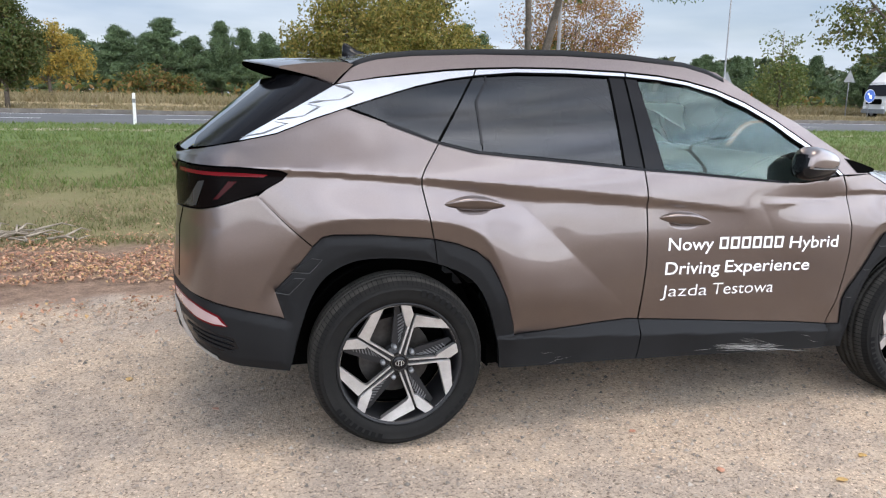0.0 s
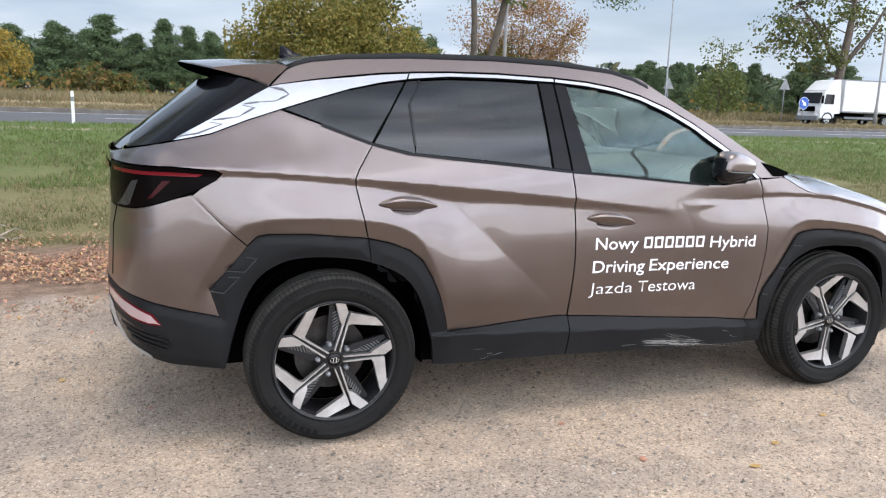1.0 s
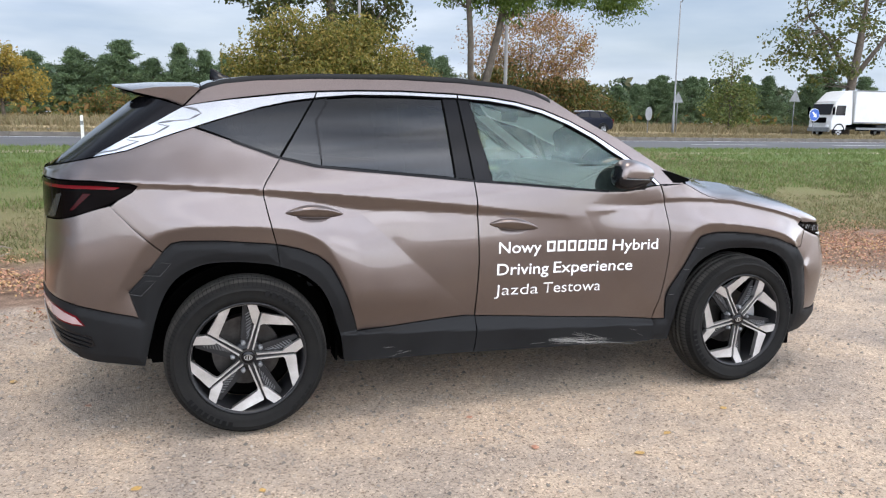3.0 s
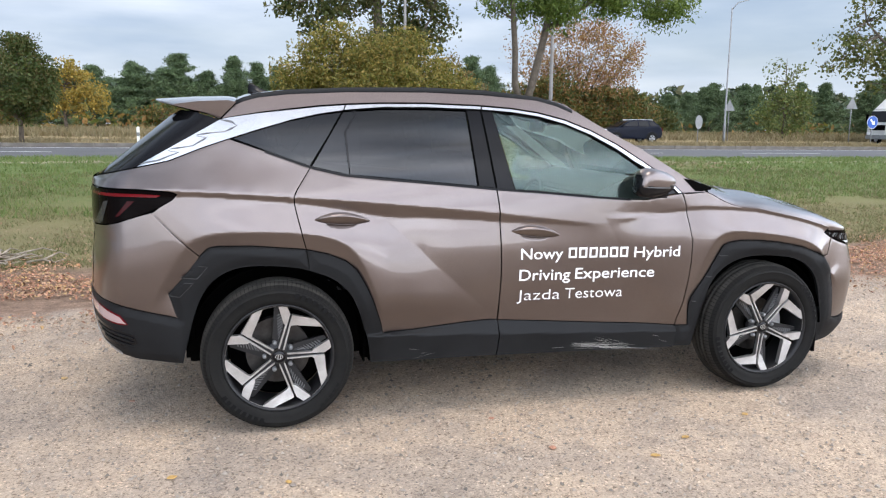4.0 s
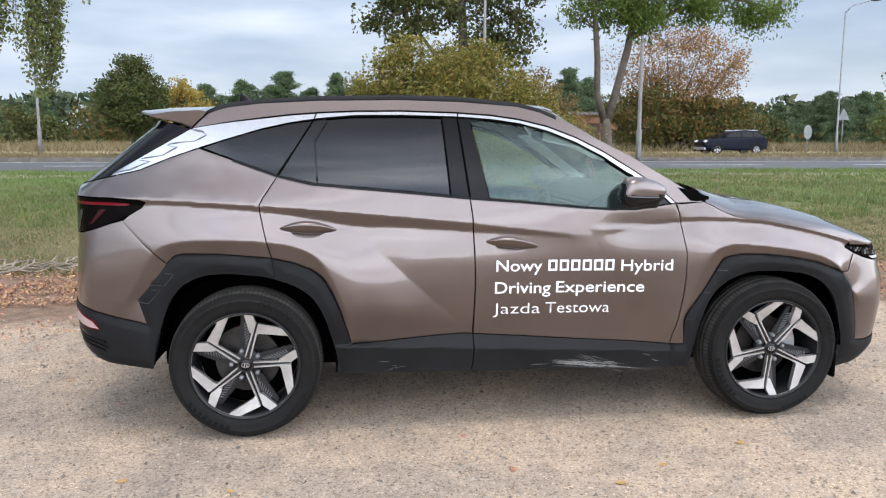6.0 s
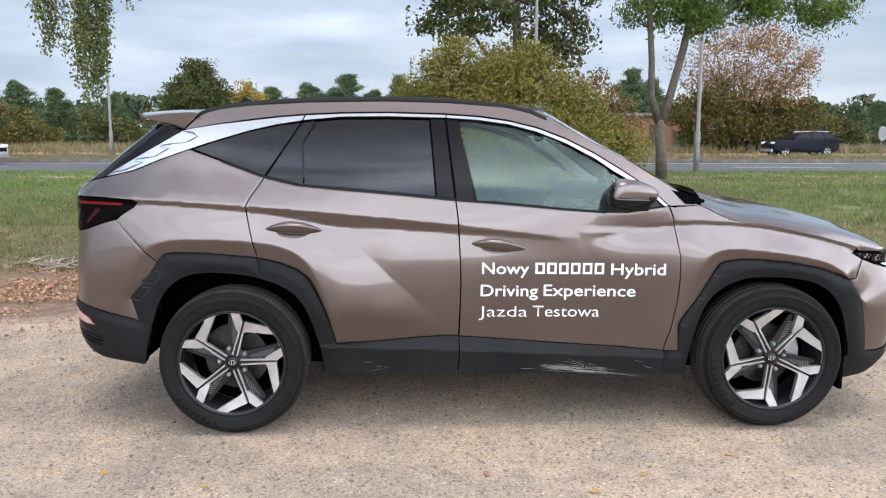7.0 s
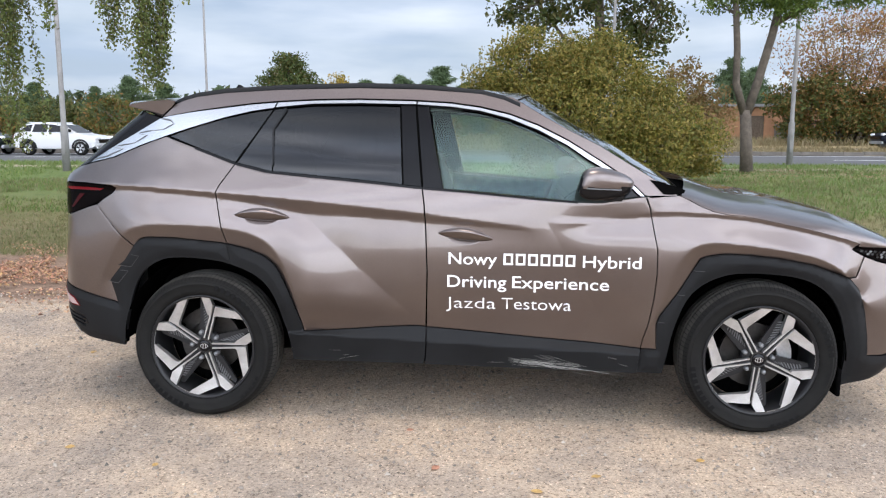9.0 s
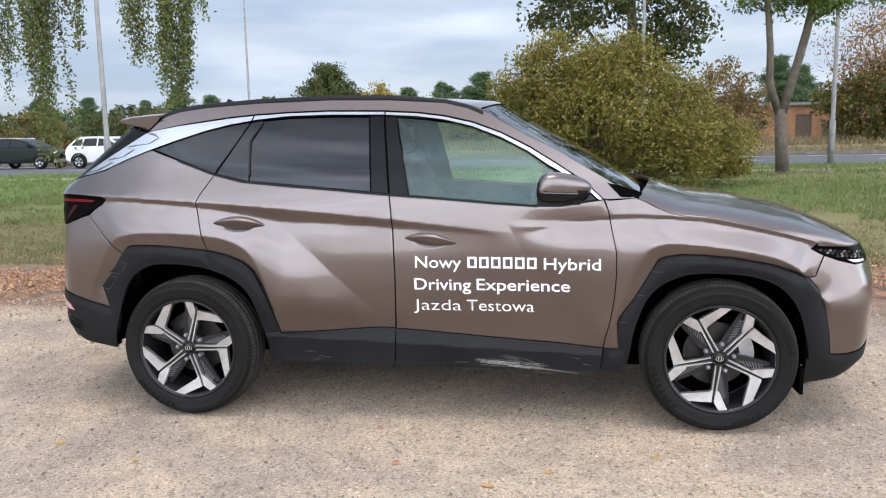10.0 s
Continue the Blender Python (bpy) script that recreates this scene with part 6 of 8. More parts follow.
LITTER_DULL = leafy("dull_leaf_litter", [(0.22, 0.13, 0.075), (0.30, 0.19, 0.115), (0.17, 0.105, 0.06), (0.34, 0.24, 0.15), (0.26, 0.14, 0.08)], through_light=0.1)
STRAW = leafy("dry_grass_blades", [(0.189, 0.143, 0.074), (0.246, 0.197, 0.107), (0.148, 0.127, 0.059), (0.205, 0.168, 0.086)], through_light=0.2)
BLADE = leafy("grass_blades", [(0.098, 0.120, 0.036), (0.190, 0.165, 0.078), (0.130, 0.148, 0.048), (0.235, 0.195, 0.105), (0.088, 0.112, 0.032), (0.260, 0.210, 0.115)], through_light=0.25)
BLADE_LUSH = leafy("lush_grass_blades", [(0.079, 0.132, 0.029), (0.118, 0.175, 0.043), (0.151, 0.197, 0.054), (0.163, 0.175, 0.062)], through_light=0.25)

# the rounded shrub on the lawn
build_tree("shrub", (3.3, 12.8, 0.28), [([(3.3, 12.8, 0.25), (3.2, 12.9, 0.8), (2.8, 12.9, 1.5)], [0.09, 0.07, 0.04]), ([(3.4, 12.8, 0.25), (3.9, 12.7, 0.8), (4.5, 12.8, 1.5)], [0.08, 0.06, 0.04]), ([(3.3, 12.9, 0.25), (3.4, 13.2, 1.0), (3.3, 13.2, 2.0)], [0.08, 0.06, 0.03])],
           [((3.2, 13.0, 1.75), (2.1, 1.7, 1.35), 150), ((4.6, 12.8, 1.25), (1.35, 1.3, 0.85), 70), ((2.0, 12.6, 2.25), (1.1, 1.1, 0.95), 46), ((3.0, 12.8, 2.75), (1.2, 1.0, 0.55), 34), ((5.4, 12.9, 1.05), (0.6, 0.7, 0.5), 16), ((1.35, 12.6, 2.75), (0.28, 0.3, 0.55), 9), ((1.85, 12.6, 3.15), (0.25, 0.3, 0.5), 8), ((2.6, 12.7, 3.2), (0.3, 0.3, 0.45), 8), ((3.5, 12.8, 3.15), (0.3, 0.3, 0.4), 8), ((4.3, 12.8, 2.5), (0.4, 0.3, 0.35), 8), ((0.95, 12.6, 2.35), (0.25, 0.3, 0.4), 6)],
           LEAF_BUSH, 0.078, 250, 0.22, "round yellow-green autumn shrub on the lawn", category="shrub", gaps=-0.42, aspect=0.45, limb_r=0.018)
# the forked tree by the path
build_tree("forked_tree", (7.7, 16.5, 0.40), [([(7.72, 16.5, 0.35), (7.66, 16.5, 1.2), (7.58, 16.45, 2.05)], [0.175, 0.145, 0.14]), ([(7.55, 16.45, 1.95), (7.27, 16.3, 2.7), (7.22, 16.2, 3.6), (7.05, 16.1, 5.2), (6.9, 16.0, 7.2)], [0.105, 0.090, 0.082, 0.068, 0.04]), ([(7.62, 16.45, 1.95), (7.86, 16.45, 2.8), (8.12, 16.4, 3.9), (8.40, 16.4, 5.4), (8.7, 16.3, 7.2)], [0.120, 0.108, 0.100, 0.080, 0.04]), ([(8.18, 16.4, 4.2), (9.5, 16.4, 5.0), (11.0, 16.4, 5.35), (12.3, 16.4, 5.1)], [0.08, 0.06, 0.045, 0.02])],
           [((8.0, 16.4, 6.3), (2.0, 1.8, 1.6), 64), ((9.9, 16.4, 5.6), (1.0, 0.9, 0.8), 26), ((11.8, 16.4, 5.1), (0.95, 0.8, 0.55), 26), ((7.9, 16.3, 4.75), (0.75, 0.7, 0.5), 20), ((8.55, 16.3, 4.80), (0.70, 0.6, 0.50), 20), ((10.0, 16.3, 4.85), (0.45, 0.4, 0.45), 12), ((7.0, 16.2, 4.9), (0.55, 0.5, 0.4), 10), ((6.5, 16.2, 6.2), (0.8, 0.8, 0.8), 12)],
           LEAF_ASH, 0.13, 120, 0.26, "forked tree with grey-brown bark and fresh green leaves", gaps=-0.4, aspect=0.32, droop=0.7, limb_r=0.03)
# the large dark tree behind the shrub
build_tree("broad_tree", (4.5, 22.0, 0.42), [([(4.5, 22.0, 0.35), (4.45, 22.0, 2.4), (4.4, 22.0, 4.6), (4.3, 22.0, 7.5)], [0.26, 0.22, 0.17, 0.08]), ([(4.45, 22.0, 2.8), (3.4, 21.8, 4.3), (2.4, 21.7, 5.6)], [0.10, 0.07, 0.03]), ([(4.45, 22.0, 2.6), (5.4, 21.8, 4.0), (6.2, 21.6, 5.2)], [0.10, 0.07, 0.03])],
           [((4.1, 22.0, 6.9), (3.0, 2.4, 2.4), 130), ((2.5, 21.8, 5.6), (1.5, 1.2, 1.2), 42), ((5.9, 21.8, 5.5), (1.25, 1.1, 1.3), 36), ((4.6, 21.8, 3.9), (1.3, 1.0, 0.8), 26), ((5.6, 21.6, 4.1), (0.7, 0.6, 0.5), 10)],
           LEAF_DARK, 0.15, 95, 0.30, "tall broad tree with dense dark green leaves", gaps=-0.08, aspect=0.6, limb_r=0.035)
build_tree("russet_shrub", (8.9, 30.5, 0.3), [([(8.9, 30.5, 0.3), (8.8, 30.5, 1.6), (8.5, 30.5, 3.2)], [0.10, 0.07, 0.03]), ([(9.0, 30.5, 0.3), (9.4, 30.5, 1.8), (9.8, 30.4, 3.0)], [0.09, 0.06, 0.03])],
           [((8.7, 30.5, 2.9), (1.8, 1.4, 1.9), 70), ((9.9, 30.5, 2.2), (1.2, 1.0, 1.3), 34)], LEAF_RUST, 0.16, 70, 0.32, "tall shrub with rusty brown autumn leaves", category="shrub", gaps=-0.3)
# the many-stemmed tree turning red beyond the far road
RED_STEMS = []
for k in range(11):
    a = radians(-54 + 11 * k + RNG.uniform(-4, 4))
    L = RNG.uniform(7.0, 8.8)
    RED_STEMS.append(([(24.4 + 0.16 * k - 0.8, 52.0, 0.6), (25.0 + 0.35 * L * math.sin(a), 52.0 + RNG.uniform(-0.8, 0.8), 1.2 + 0.42 * L * math.cos(a)), (25.0 + 0.76 * L * math.sin(a), 52.0 + RNG.uniform(-1.4, 1.4), 0.8 + L * math.cos(a) * 0.98)], [0.13, 0.08, 0.02]))
build_tree("autumn_tree", (25.0, 52.0, 0.7), RED_STEMS, [((24.9, 52.0, 6.9), (5.7, 2.4, 3.2), 290), ((25.4, 52.0, 4.4), (5.2, 2.2, 2.0), 170), ((26.8, 52.0, 7.2), (3.6, 2.0, 2.6), 130)], LEAF_RED, 0.18, 36, 0.50, "many-stemmed tree with thinning russet and pink leaves", gaps=-0.15, aspect=0.55, limb_r=0.03)
build_tree("autumn_thicket", (24.0, 51.5, 0.7), [([(24.0, 51.5, 0.6), (23.7, 51.5, 1.6), (23.0, 51.5, 2.9)], [0.13, 0.09, 0.04]), ([(24.3, 51.5, 0.6), (25.3, 51.5, 1.8), (26.6, 51.5, 2.6)], [0.13, 0.09, 0.04])],
           [((22.9, 51.4, 3.2), (3.6, 1.7, 2.6), 150), ((27.0, 51.4, 2.6), (3.2, 1.5, 2.1), 110), ((29.6, 51.5, 2.6), (1.9, 1.2, 2.0), 34)], LEAF_TURNING, 0.25, 80, 0.42, "low thicket of green, yellow and orange leaves", category="shrub", gaps=-0.35)
build_tree("round_tree", (-10.6, 37.6, 0.5), [([(-10.6, 37.6, 0.4), (-10.6, 37.6, 1.6), (-10.5, 37.6, 3.6)], [0.12, 0.10, 0.04])], [((-10.6, 37.6, 3.4), (1.65, 1.6, 1.85), 150), ((-10.9, 37.6, 5.0), (0.7, 0.7, 0.75), 26), ((-10.1, 37.6, 5.0), (0.4, 0.5, 0.6), 12), ((-9.7, 37.5, 2.9), (1.2, 1.0, 1.0), 22)], LEAF_ROUND, 0.15, 100, 0.25, "compact round-headed green tree on the median", gaps=-0.45)
build_tree("yellow_tree", (-13.0, 60.0, 0.75), [([(-13.0, 60, 0.7), (-13.1, 60, 2.0), (-13.0, 60, 4.2)], [0.16, 0.12, 0.05]), ([(-13.0, 60, 1.6), (-14.2, 60, 3.2), (-14.8, 60, 4.0)], [0.08, 0.06, 0.03])], [((-13.2, 60, 3.9), (2.9, 2.2, 1.9), 80), ((-11.4, 60, 3.2), (1.6, 1.4, 1.3), 30), ((-12.8, 60, 5.3), (1.3, 1.2, 0.8), 18)], LEAF_YELLOW, 0.24, 60, 0.36, "yellow autumn tree beyond the far road", gaps=-0.3)
build_tree("poplar", (52.4, 47.8, 0.7), [([(52.2, 47.8, 0.5), (52.5, 47.8, 4.5), (53.0, 47.8, 8.0), (53.4, 47.8, 13.0)], [0.46, 0.37, 0.30, 0.10]), ([(52.6, 47.8, 5.0), (50.0, 47.8, 8.0), (47.5, 47.8, 10.0)], [0.22, 0.15, 0.05]), ([(52.6, 47.8, 5.2), (55.5, 47.8, 8.5), (57, 47.8, 11)], [0.24, 0.15, 0.05])],
           [((50.2, 47.8, 10.0), (4.6, 3.0, 3.4), 80), ((46.8, 47.6, 7.2), (3.2, 2.0, 1.8), 40), ((55.5, 47.8, 9.5), (3.6, 3.0, 4.0), 60), ((49.5, 47.6, 5.6), (2.4, 1.6, 1.2), 22), ((52.5, 47.8, 13.2), (3.5, 2.6, 2.0), 40)], LEAF_POPLAR, 0.30, 46, 0.55, "old roadside poplar with a pale leaning trunk", gaps=0.02, aspect=0.75, limb_r=0.06)
build_tree("sapling", (43.9, 52.0, 0.7), [([(43.9, 52, 0.6), (43.9, 52, 3.5), (43.8, 52, 7.4)], [0.09, 0.06, 0.02])], [((43.9, 52, 3.0), (2.4, 1.6, 2.1), 130), ((43.9, 52, 6.1), (1.5, 1.2, 1.5), 16)], LEAF_BIRCH, 0.22, 30, 0.42, "slender sapling, leafy below with a sparse top", gaps=-0.3, aspect=0.7, limb_r=0.02)


for bx, by, bh, tone in ((-34, 63, 3.6, LEAF_TURNING), (-41, 66, 4.4, LEAF_DARK), (-48, 64, 3.8, LEAF_TURNING), (-28, 68, 3.2, LEAF_DARK), (-23, 72, 3.6, LEAF_TURNING), (-57, 68, 5.0, LEAF_DARK), (-7, 74, 2.6, LEAF_TURNING), (38, 66, 3.4, LEAF_DARK)):
    build_tree("scrub_bush", (bx, by, 0.8), [([(bx, by, 0.7), (bx, by, 1.4), (bx + 0.3, by, bh * 0.7)], [0.09, 0.07, 0.03])], [((bx, by, 0.8 + 0.5 * bh), (3.0, 1.6, 0.55 * bh), 46), ((bx + 2.6, by, 0.8 + 0.35 * bh), (2.0, 1.4, 0.4 * bh), 26)], tone, 0.34, 46, 0.5, "green and yellowing scrub bush in the far field", category="shrub", gaps=-0.35, group="scrub beyond the road")


def pine_meshes(seed, height, spread_at):
    """One pine: tapering trunk, ragged boughs, clumps of needles."""
    r = np.random.default_rng(seed)
    bm = bmesh.new()
    tube(bm, [(0, 0, -0.2), (0.05, 0, height * 0.5), (0, 0, height * 0.98)], [0.16, 0.10, 0.02], 7)
    centres = []
    for z in np.arange(0.07 * height, height * 0.99, 0.20):
        t = z / height
        reach = 1.75 * spread_at * (1 - t) ** 0.85 * min(1, 0.7 + 1.8 * t) + 0.10
        for k in range(4):
            a = r.uniform(0, 2 * math.pi)
            lump = 0.75 + 0.45 * math.sin(2.0 * a + seed + 3.1 * t) * math.cos(a - 5.0 * t + seed)
            L, z0 = reach * r.uniform(0.50, 1.20) * lump, z + r.uniform(-0.25, 0.25)
            tip = (L * math.cos(a), L * math.sin(a), z0 + r.uniform(0.05, 0.50) * L)
            tube(bm, [(0, 0, z0), tip], [0.03, 0.008], 4)
            for q in np.linspace(0.4, 1.0, 4):
                centres.append((tip[0] * q, tip[1] * q, z0 + (tip[2] - z0) * q))
    pts = np.repeat(np.array(centres), 34, 0)
    pts = pts + r.normal(size=pts.shape) * np.array((0.24, 0.24, 0.15))
    v, f = leaf_arrays(pts, 0.32, 0.26, -0.3)
    return bm, v, f


PINES = []
for seed, h, sp in ((3, 8.4, 2.9), (5, 7.6, 3.3), (9, 9.0, 2.7)):
    pine = tagged(new("pine_tree"), "dark green pine at the edge of the wood", "tree", "pines along the wood")
    bm_p, v_p, f_p = pine_meshes(seed, h, sp)
    part("trunk", bm_p, BARK, pine)
    np_mesh("crown", v_p, f_p, NEEDLE, pine)["kind"] = "stuff"
    PINES.append((pine, h))
PINE_SPOTS = [(-30, 99, 7.6), (-26, 104, 7.2), (-21.5, 100, 7.0), (-17.2, 97, 7.4), (-13.0, 99, 8.0), (-9.8, 102, 7.6), (-7.6, 98, 9.1), (-4.2, 100, 7.2), (-0.9, 98, 9.0), (1.9, 99, 8.4), (4.6, 101, 8.0), (7.8, 100, 7.2), (22.5, 72, 7.6), (25.0, 74, 6.8),
              (62, 92, 6.4), (66, 96, 7.2), (70, 94, 7.0), (74, 97, 7.2), (52, 84, 4.9), (57, 88, 5.4), (80, 95, 7.6), (86, 97, 7.8), (92, 94, 7.2), (97, 98, 8.4), (104, 96, 8.2), (46, 66, 4.9), (49, 68, 4.6), (60, 60, 5.6), (64, 62, 6.4), (-38, 100, 6.8), (-45, 98, 7.2), (-51, 100, 8.2), (-57, 102, 7.0), (-64, 99, 7.4), (-72, 100, 7.6), (-80, 99, 7.2)]
for i, (px, py, ph) in enumerate(PINE_SPOTS):
    src, h = PINES[i % 3]
    place = pose(px, py, ground_z(px, py) - 0.05, 0, 0, 67 * i) @ Matrix.Diagonal((ph / h * RNG.uniform(0.95, 1.3), ph / h * RNG.uniform(0.95, 1.3), ph / h, 1))
    if i < 3:
        src.matrix_basis = place
    else:
        copy_thing(src, Matrix.LocRotScale(place.translation, place.to_quaternion(), place.to_scale())) if src.scale[:] == (1, 1, 1) else copy_thing(src, place @ Matrix.Diagonal((1 / src.scale[0], 1 / src.scale[1], 1 / src.scale[2], 1)))


def far_woods():
    """Mixed woodland closing the view all round, too far to tell trees apart."""
    cs, cols = [], []
    for x in np.arange(-330, 340, 1.7):
        y = 118 + 10 * math.sin(x * 0.06) + RNG.uniform(-4, 4)
        top = 6.6 + 1.5 * noise.noise((x * 0.045, 3.1, 0)) + RNG.uniform(-0.7, 0.9)
        m = 150
        z = RNG.uniform(0.02, 1, m) ** 0.8 * top
        wide = 2.4 * (1.1 - (z / top) ** 3 * 0.75)
        cs.append(np.stack([x + RNG.normal(size=m) * wide * 0.6, y + RNG.normal(size=m) * 1.6, 0.8 + z], -1))
    v, f = leaf_arrays(np.concatenate(cs), 1.3, 0.55, 0.0)
    ob = np_mesh("far_woods", v, f, leafy("far_woodland", [(0.036, 0.062, 0.034), (0.048, 0.078, 0.036), (0.072, 0.090, 0.036), (0.042, 0.068, 0.038), (0.105, 0.098, 0.042)], through_light=0.1))
    tagged(ob, "mixed green woodland along the horizon", "woodland", kind="stuff")
    cs = []
    for x in np.arange(-330, 340, 4.0):
        y = -210 + 8 * math.sin(x * 0.05)
        m = 60
        z = RNG.uniform(0.02, 1, m) * RNG.uniform(4, 6)
        cs.append(np.stack([x + RNG.normal(size=m) * 2.2, y + RNG.normal(size=m) * 2, z], -1))
    v, f = leaf_arrays(np.concatenate(cs), 2.0, 0.6, 0.0)
    ob = np_mesh("far_woods", v, f, bpy.data.materials["far_woodland"])
    tagged(ob, "green woodland behind the yard", "woodland", kind="stuff")
    # undergrowth at the edge of the wood
    n = 5200
    x, y = RNG.uniform(-120, 150, n), RNG.uniform(62, 116, n)
    z = ground_z(x, y) + RNG.uniform(0, 1.5, n) * (0.3 + 0.7 * (np.sin(x * 0.35) > -0.2))
    v, f = leaf_arrays(np.stack([x, y, z], -1), 0.75, 0.5, 0.0)
    tagged(np_mesh("undergrowth", v, f, LEAF_TURNING), "low scrub of green and brown before the woods", "undergrowth", kind="stuff")


far_woods()


def birch():
    tree = tagged(new("birch_tree"), "weeping birch with long leafy hanging twigs", "tree")
    bm = bmesh.new()
    tube(bm, [(-8.2, 7.0, -0.05), (-8.1, 7.0, 2.2), (-7.9, 6.9, 4.6), (-7.7, 6.8, 7.5)], [0.20, 0.17, 0.13, 0.06], 10)
    limbs = [[(-8.0, 7.0, 3.6), (-6.6, 6.4, 5.0), (-5.2, 5.8, 5.2), (-4.2, 5.4, 4.7)], [(-7.9, 6.9, 4.4), (-5.8, 5.9, 5.7), (-3.9, 5.2, 5.4), (-2.9, 4.9, 4.6)], [(-8.0, 7.0, 3.0), (-6.9, 5.4, 4.4), (-5.8, 4.4, 4.6), (-5.1, 3.9, 4.2)]]
    for l3 in limbs:
        tube(bm, l3, [0.06, 0.04, 0.022, 0.008], 6)
    part("trunk", bm, BIRCH_BARK, tree, smooth=True)
    bm, cs = bmesh.new(), []
    spots = []
    for k in range(13):
        bx, by, bz = -6.6 + 0.19 * k + RNG.uniform(-0.08, 0.08), RNG.uniform(4.3, 6.1), RNG.uniform(1.9, 3.2)
        for _ in range(RNG.integers(3, 7)):
            spots.append((bx + RNG.normal() * 0.07, by + RNG.normal() * 0.1, bz + abs(RNG.normal()) * 0.35))
    for k in range(9):
        spots.append((RNG.uniform(-5.0, -4.55), RNG.uniform(4.6, 5.6), RNG.uniform(1.15, 1.9)))
    for k in range(9):
        spots.append((RNG.uniform(-3.46, -3.24), RNG.uniform(4.7, 5.3), RNG.uniform(2.45, 3.1)))
    for k in range(22):
        x = RNG.uniform(-3.12, -2.80)
        spots.append((x, RNG.uniform(4.7, 5.3), 1.95 + 0.9 * abs(x + 2.95) + RNG.uniform(0.0, 0.6)))
    spots += [(-2.35, 4.8, 3.0), (-2.45, 4.9, 3.15)]
    for x, y, z in spots:
        top = max(RNG.uniform(4.2, 5.1), z + 0.8)
        n = int((top - z) / 0.10)
        pts = []
        dx, dy = RNG.uniform(-0.25, 0.25), RNG.uniform(-0.2, 0.2)
        for i in range(n + 1):
            t = i / n
            pts.append(Vector((x + dx * (1 - t) + 0.03 * math.sin(7 * t + x), y + dy * (1 - t) + 0.03 * math.cos(6 * t + y), top + (z - top) * t)))
        tube(bm, pts[::3] + [pts[-1]], [0.0035] * len(pts[::3]) + [0.001], 3, cap=False)
        for p in pts:
            m = RNG.integers(13, 24)
            cs.append(np.array(p) + RNG.normal(size=(m, 3)) * np.array((0.040, 0.040, 0.05)))
    part("hanging_foliage", bm, TWIG, tree)["kind"] = "stuff"
    v, f = leaf_arrays(np.concatenate(cs), 0.043, 0.66, 0.8)
    np_mesh("crown", v, f, LEAF_BIRCH, tree)["kind"] = "stuff"


birch()


# ---- ground cover ----
def blades(name, x, y, h, width, mat, label, lean=0.45):
    """Upright three-cornered blades at the given spots."""
    n = len(x)
    a, t = RNG.uniform(0, 2 * math.pi, n), RNG.normal(size=(n, 2)) * lean
    z = ground_z(x, y) - 0.004
    base = np.stack([x, y, z], -1)
    side = np.stack([np.cos(a), np.sin(a), 0 * a], -1) * width
    tip = base + np.stack([t[:, 0] * h, t[:, 1] * h, h], -1)
    v = np.stack([base - side, base + side, tip], 1).reshape(-1, 3)
    ob = np_mesh(name, v, np.arange(3 * n).reshape(-1, 3), mat)
    return tagged(ob, label, "grass", kind="stuff")


def tufts(n, x0, x1, y0, y1, per, radius):
    cx, cy = RNG.uniform(x0, x1, n), y0 + (y1 - y0) * RNG.uniform(0, 1, n) ** 1.25
    keep = np.array([noise.noise((a * 0.55, b * 0.55, 2.0)) > -0.42 for a, b in zip(cx, cy)])
    cx, cy = np.repeat(cx[keep], per), np.repeat(cy[keep], per)
    return cx + RNG.normal(size=len(cx)) * radius, cy + RNG.normal(size=len(cy)) * radius


gx, gy = tufts(21000, -10, 20, 4.0, 14.0, 7, 0.05)
blades("grass", gx, gy, RNG.uniform(0.03, 0.09, len(gx)), 0.006, BLADE, "thin mown grass with bare and yellowing patches")
gx, gy = tufts(15000, -18, 32, 8.0, 22.6, 6, 0.07)
blades("grass", gx, gy, RNG.uniform(0.05, 0.13, len(gx)), 0.011, BLADE_LUSH, "greener grass towards the road")
gx, gy = tufts(6500, -45, 75, 36.3, 40.9, 7, 0.12)
blades("dry_grass", gx, gy, RNG.uniform(0.08, 0.30, len(gx)), 0.02, STRAW, "straw-coloured dry grass on the median")
gx, gy = tufts(5200, -60, 95, 48.5, 66.0, 7, 0.25)
blades("dry_grass", gx, gy, RNG.uniform(0.25, 0.75, len(gx)), 0.045, STRAW, "tall straw-coloured grass beyond the far road")


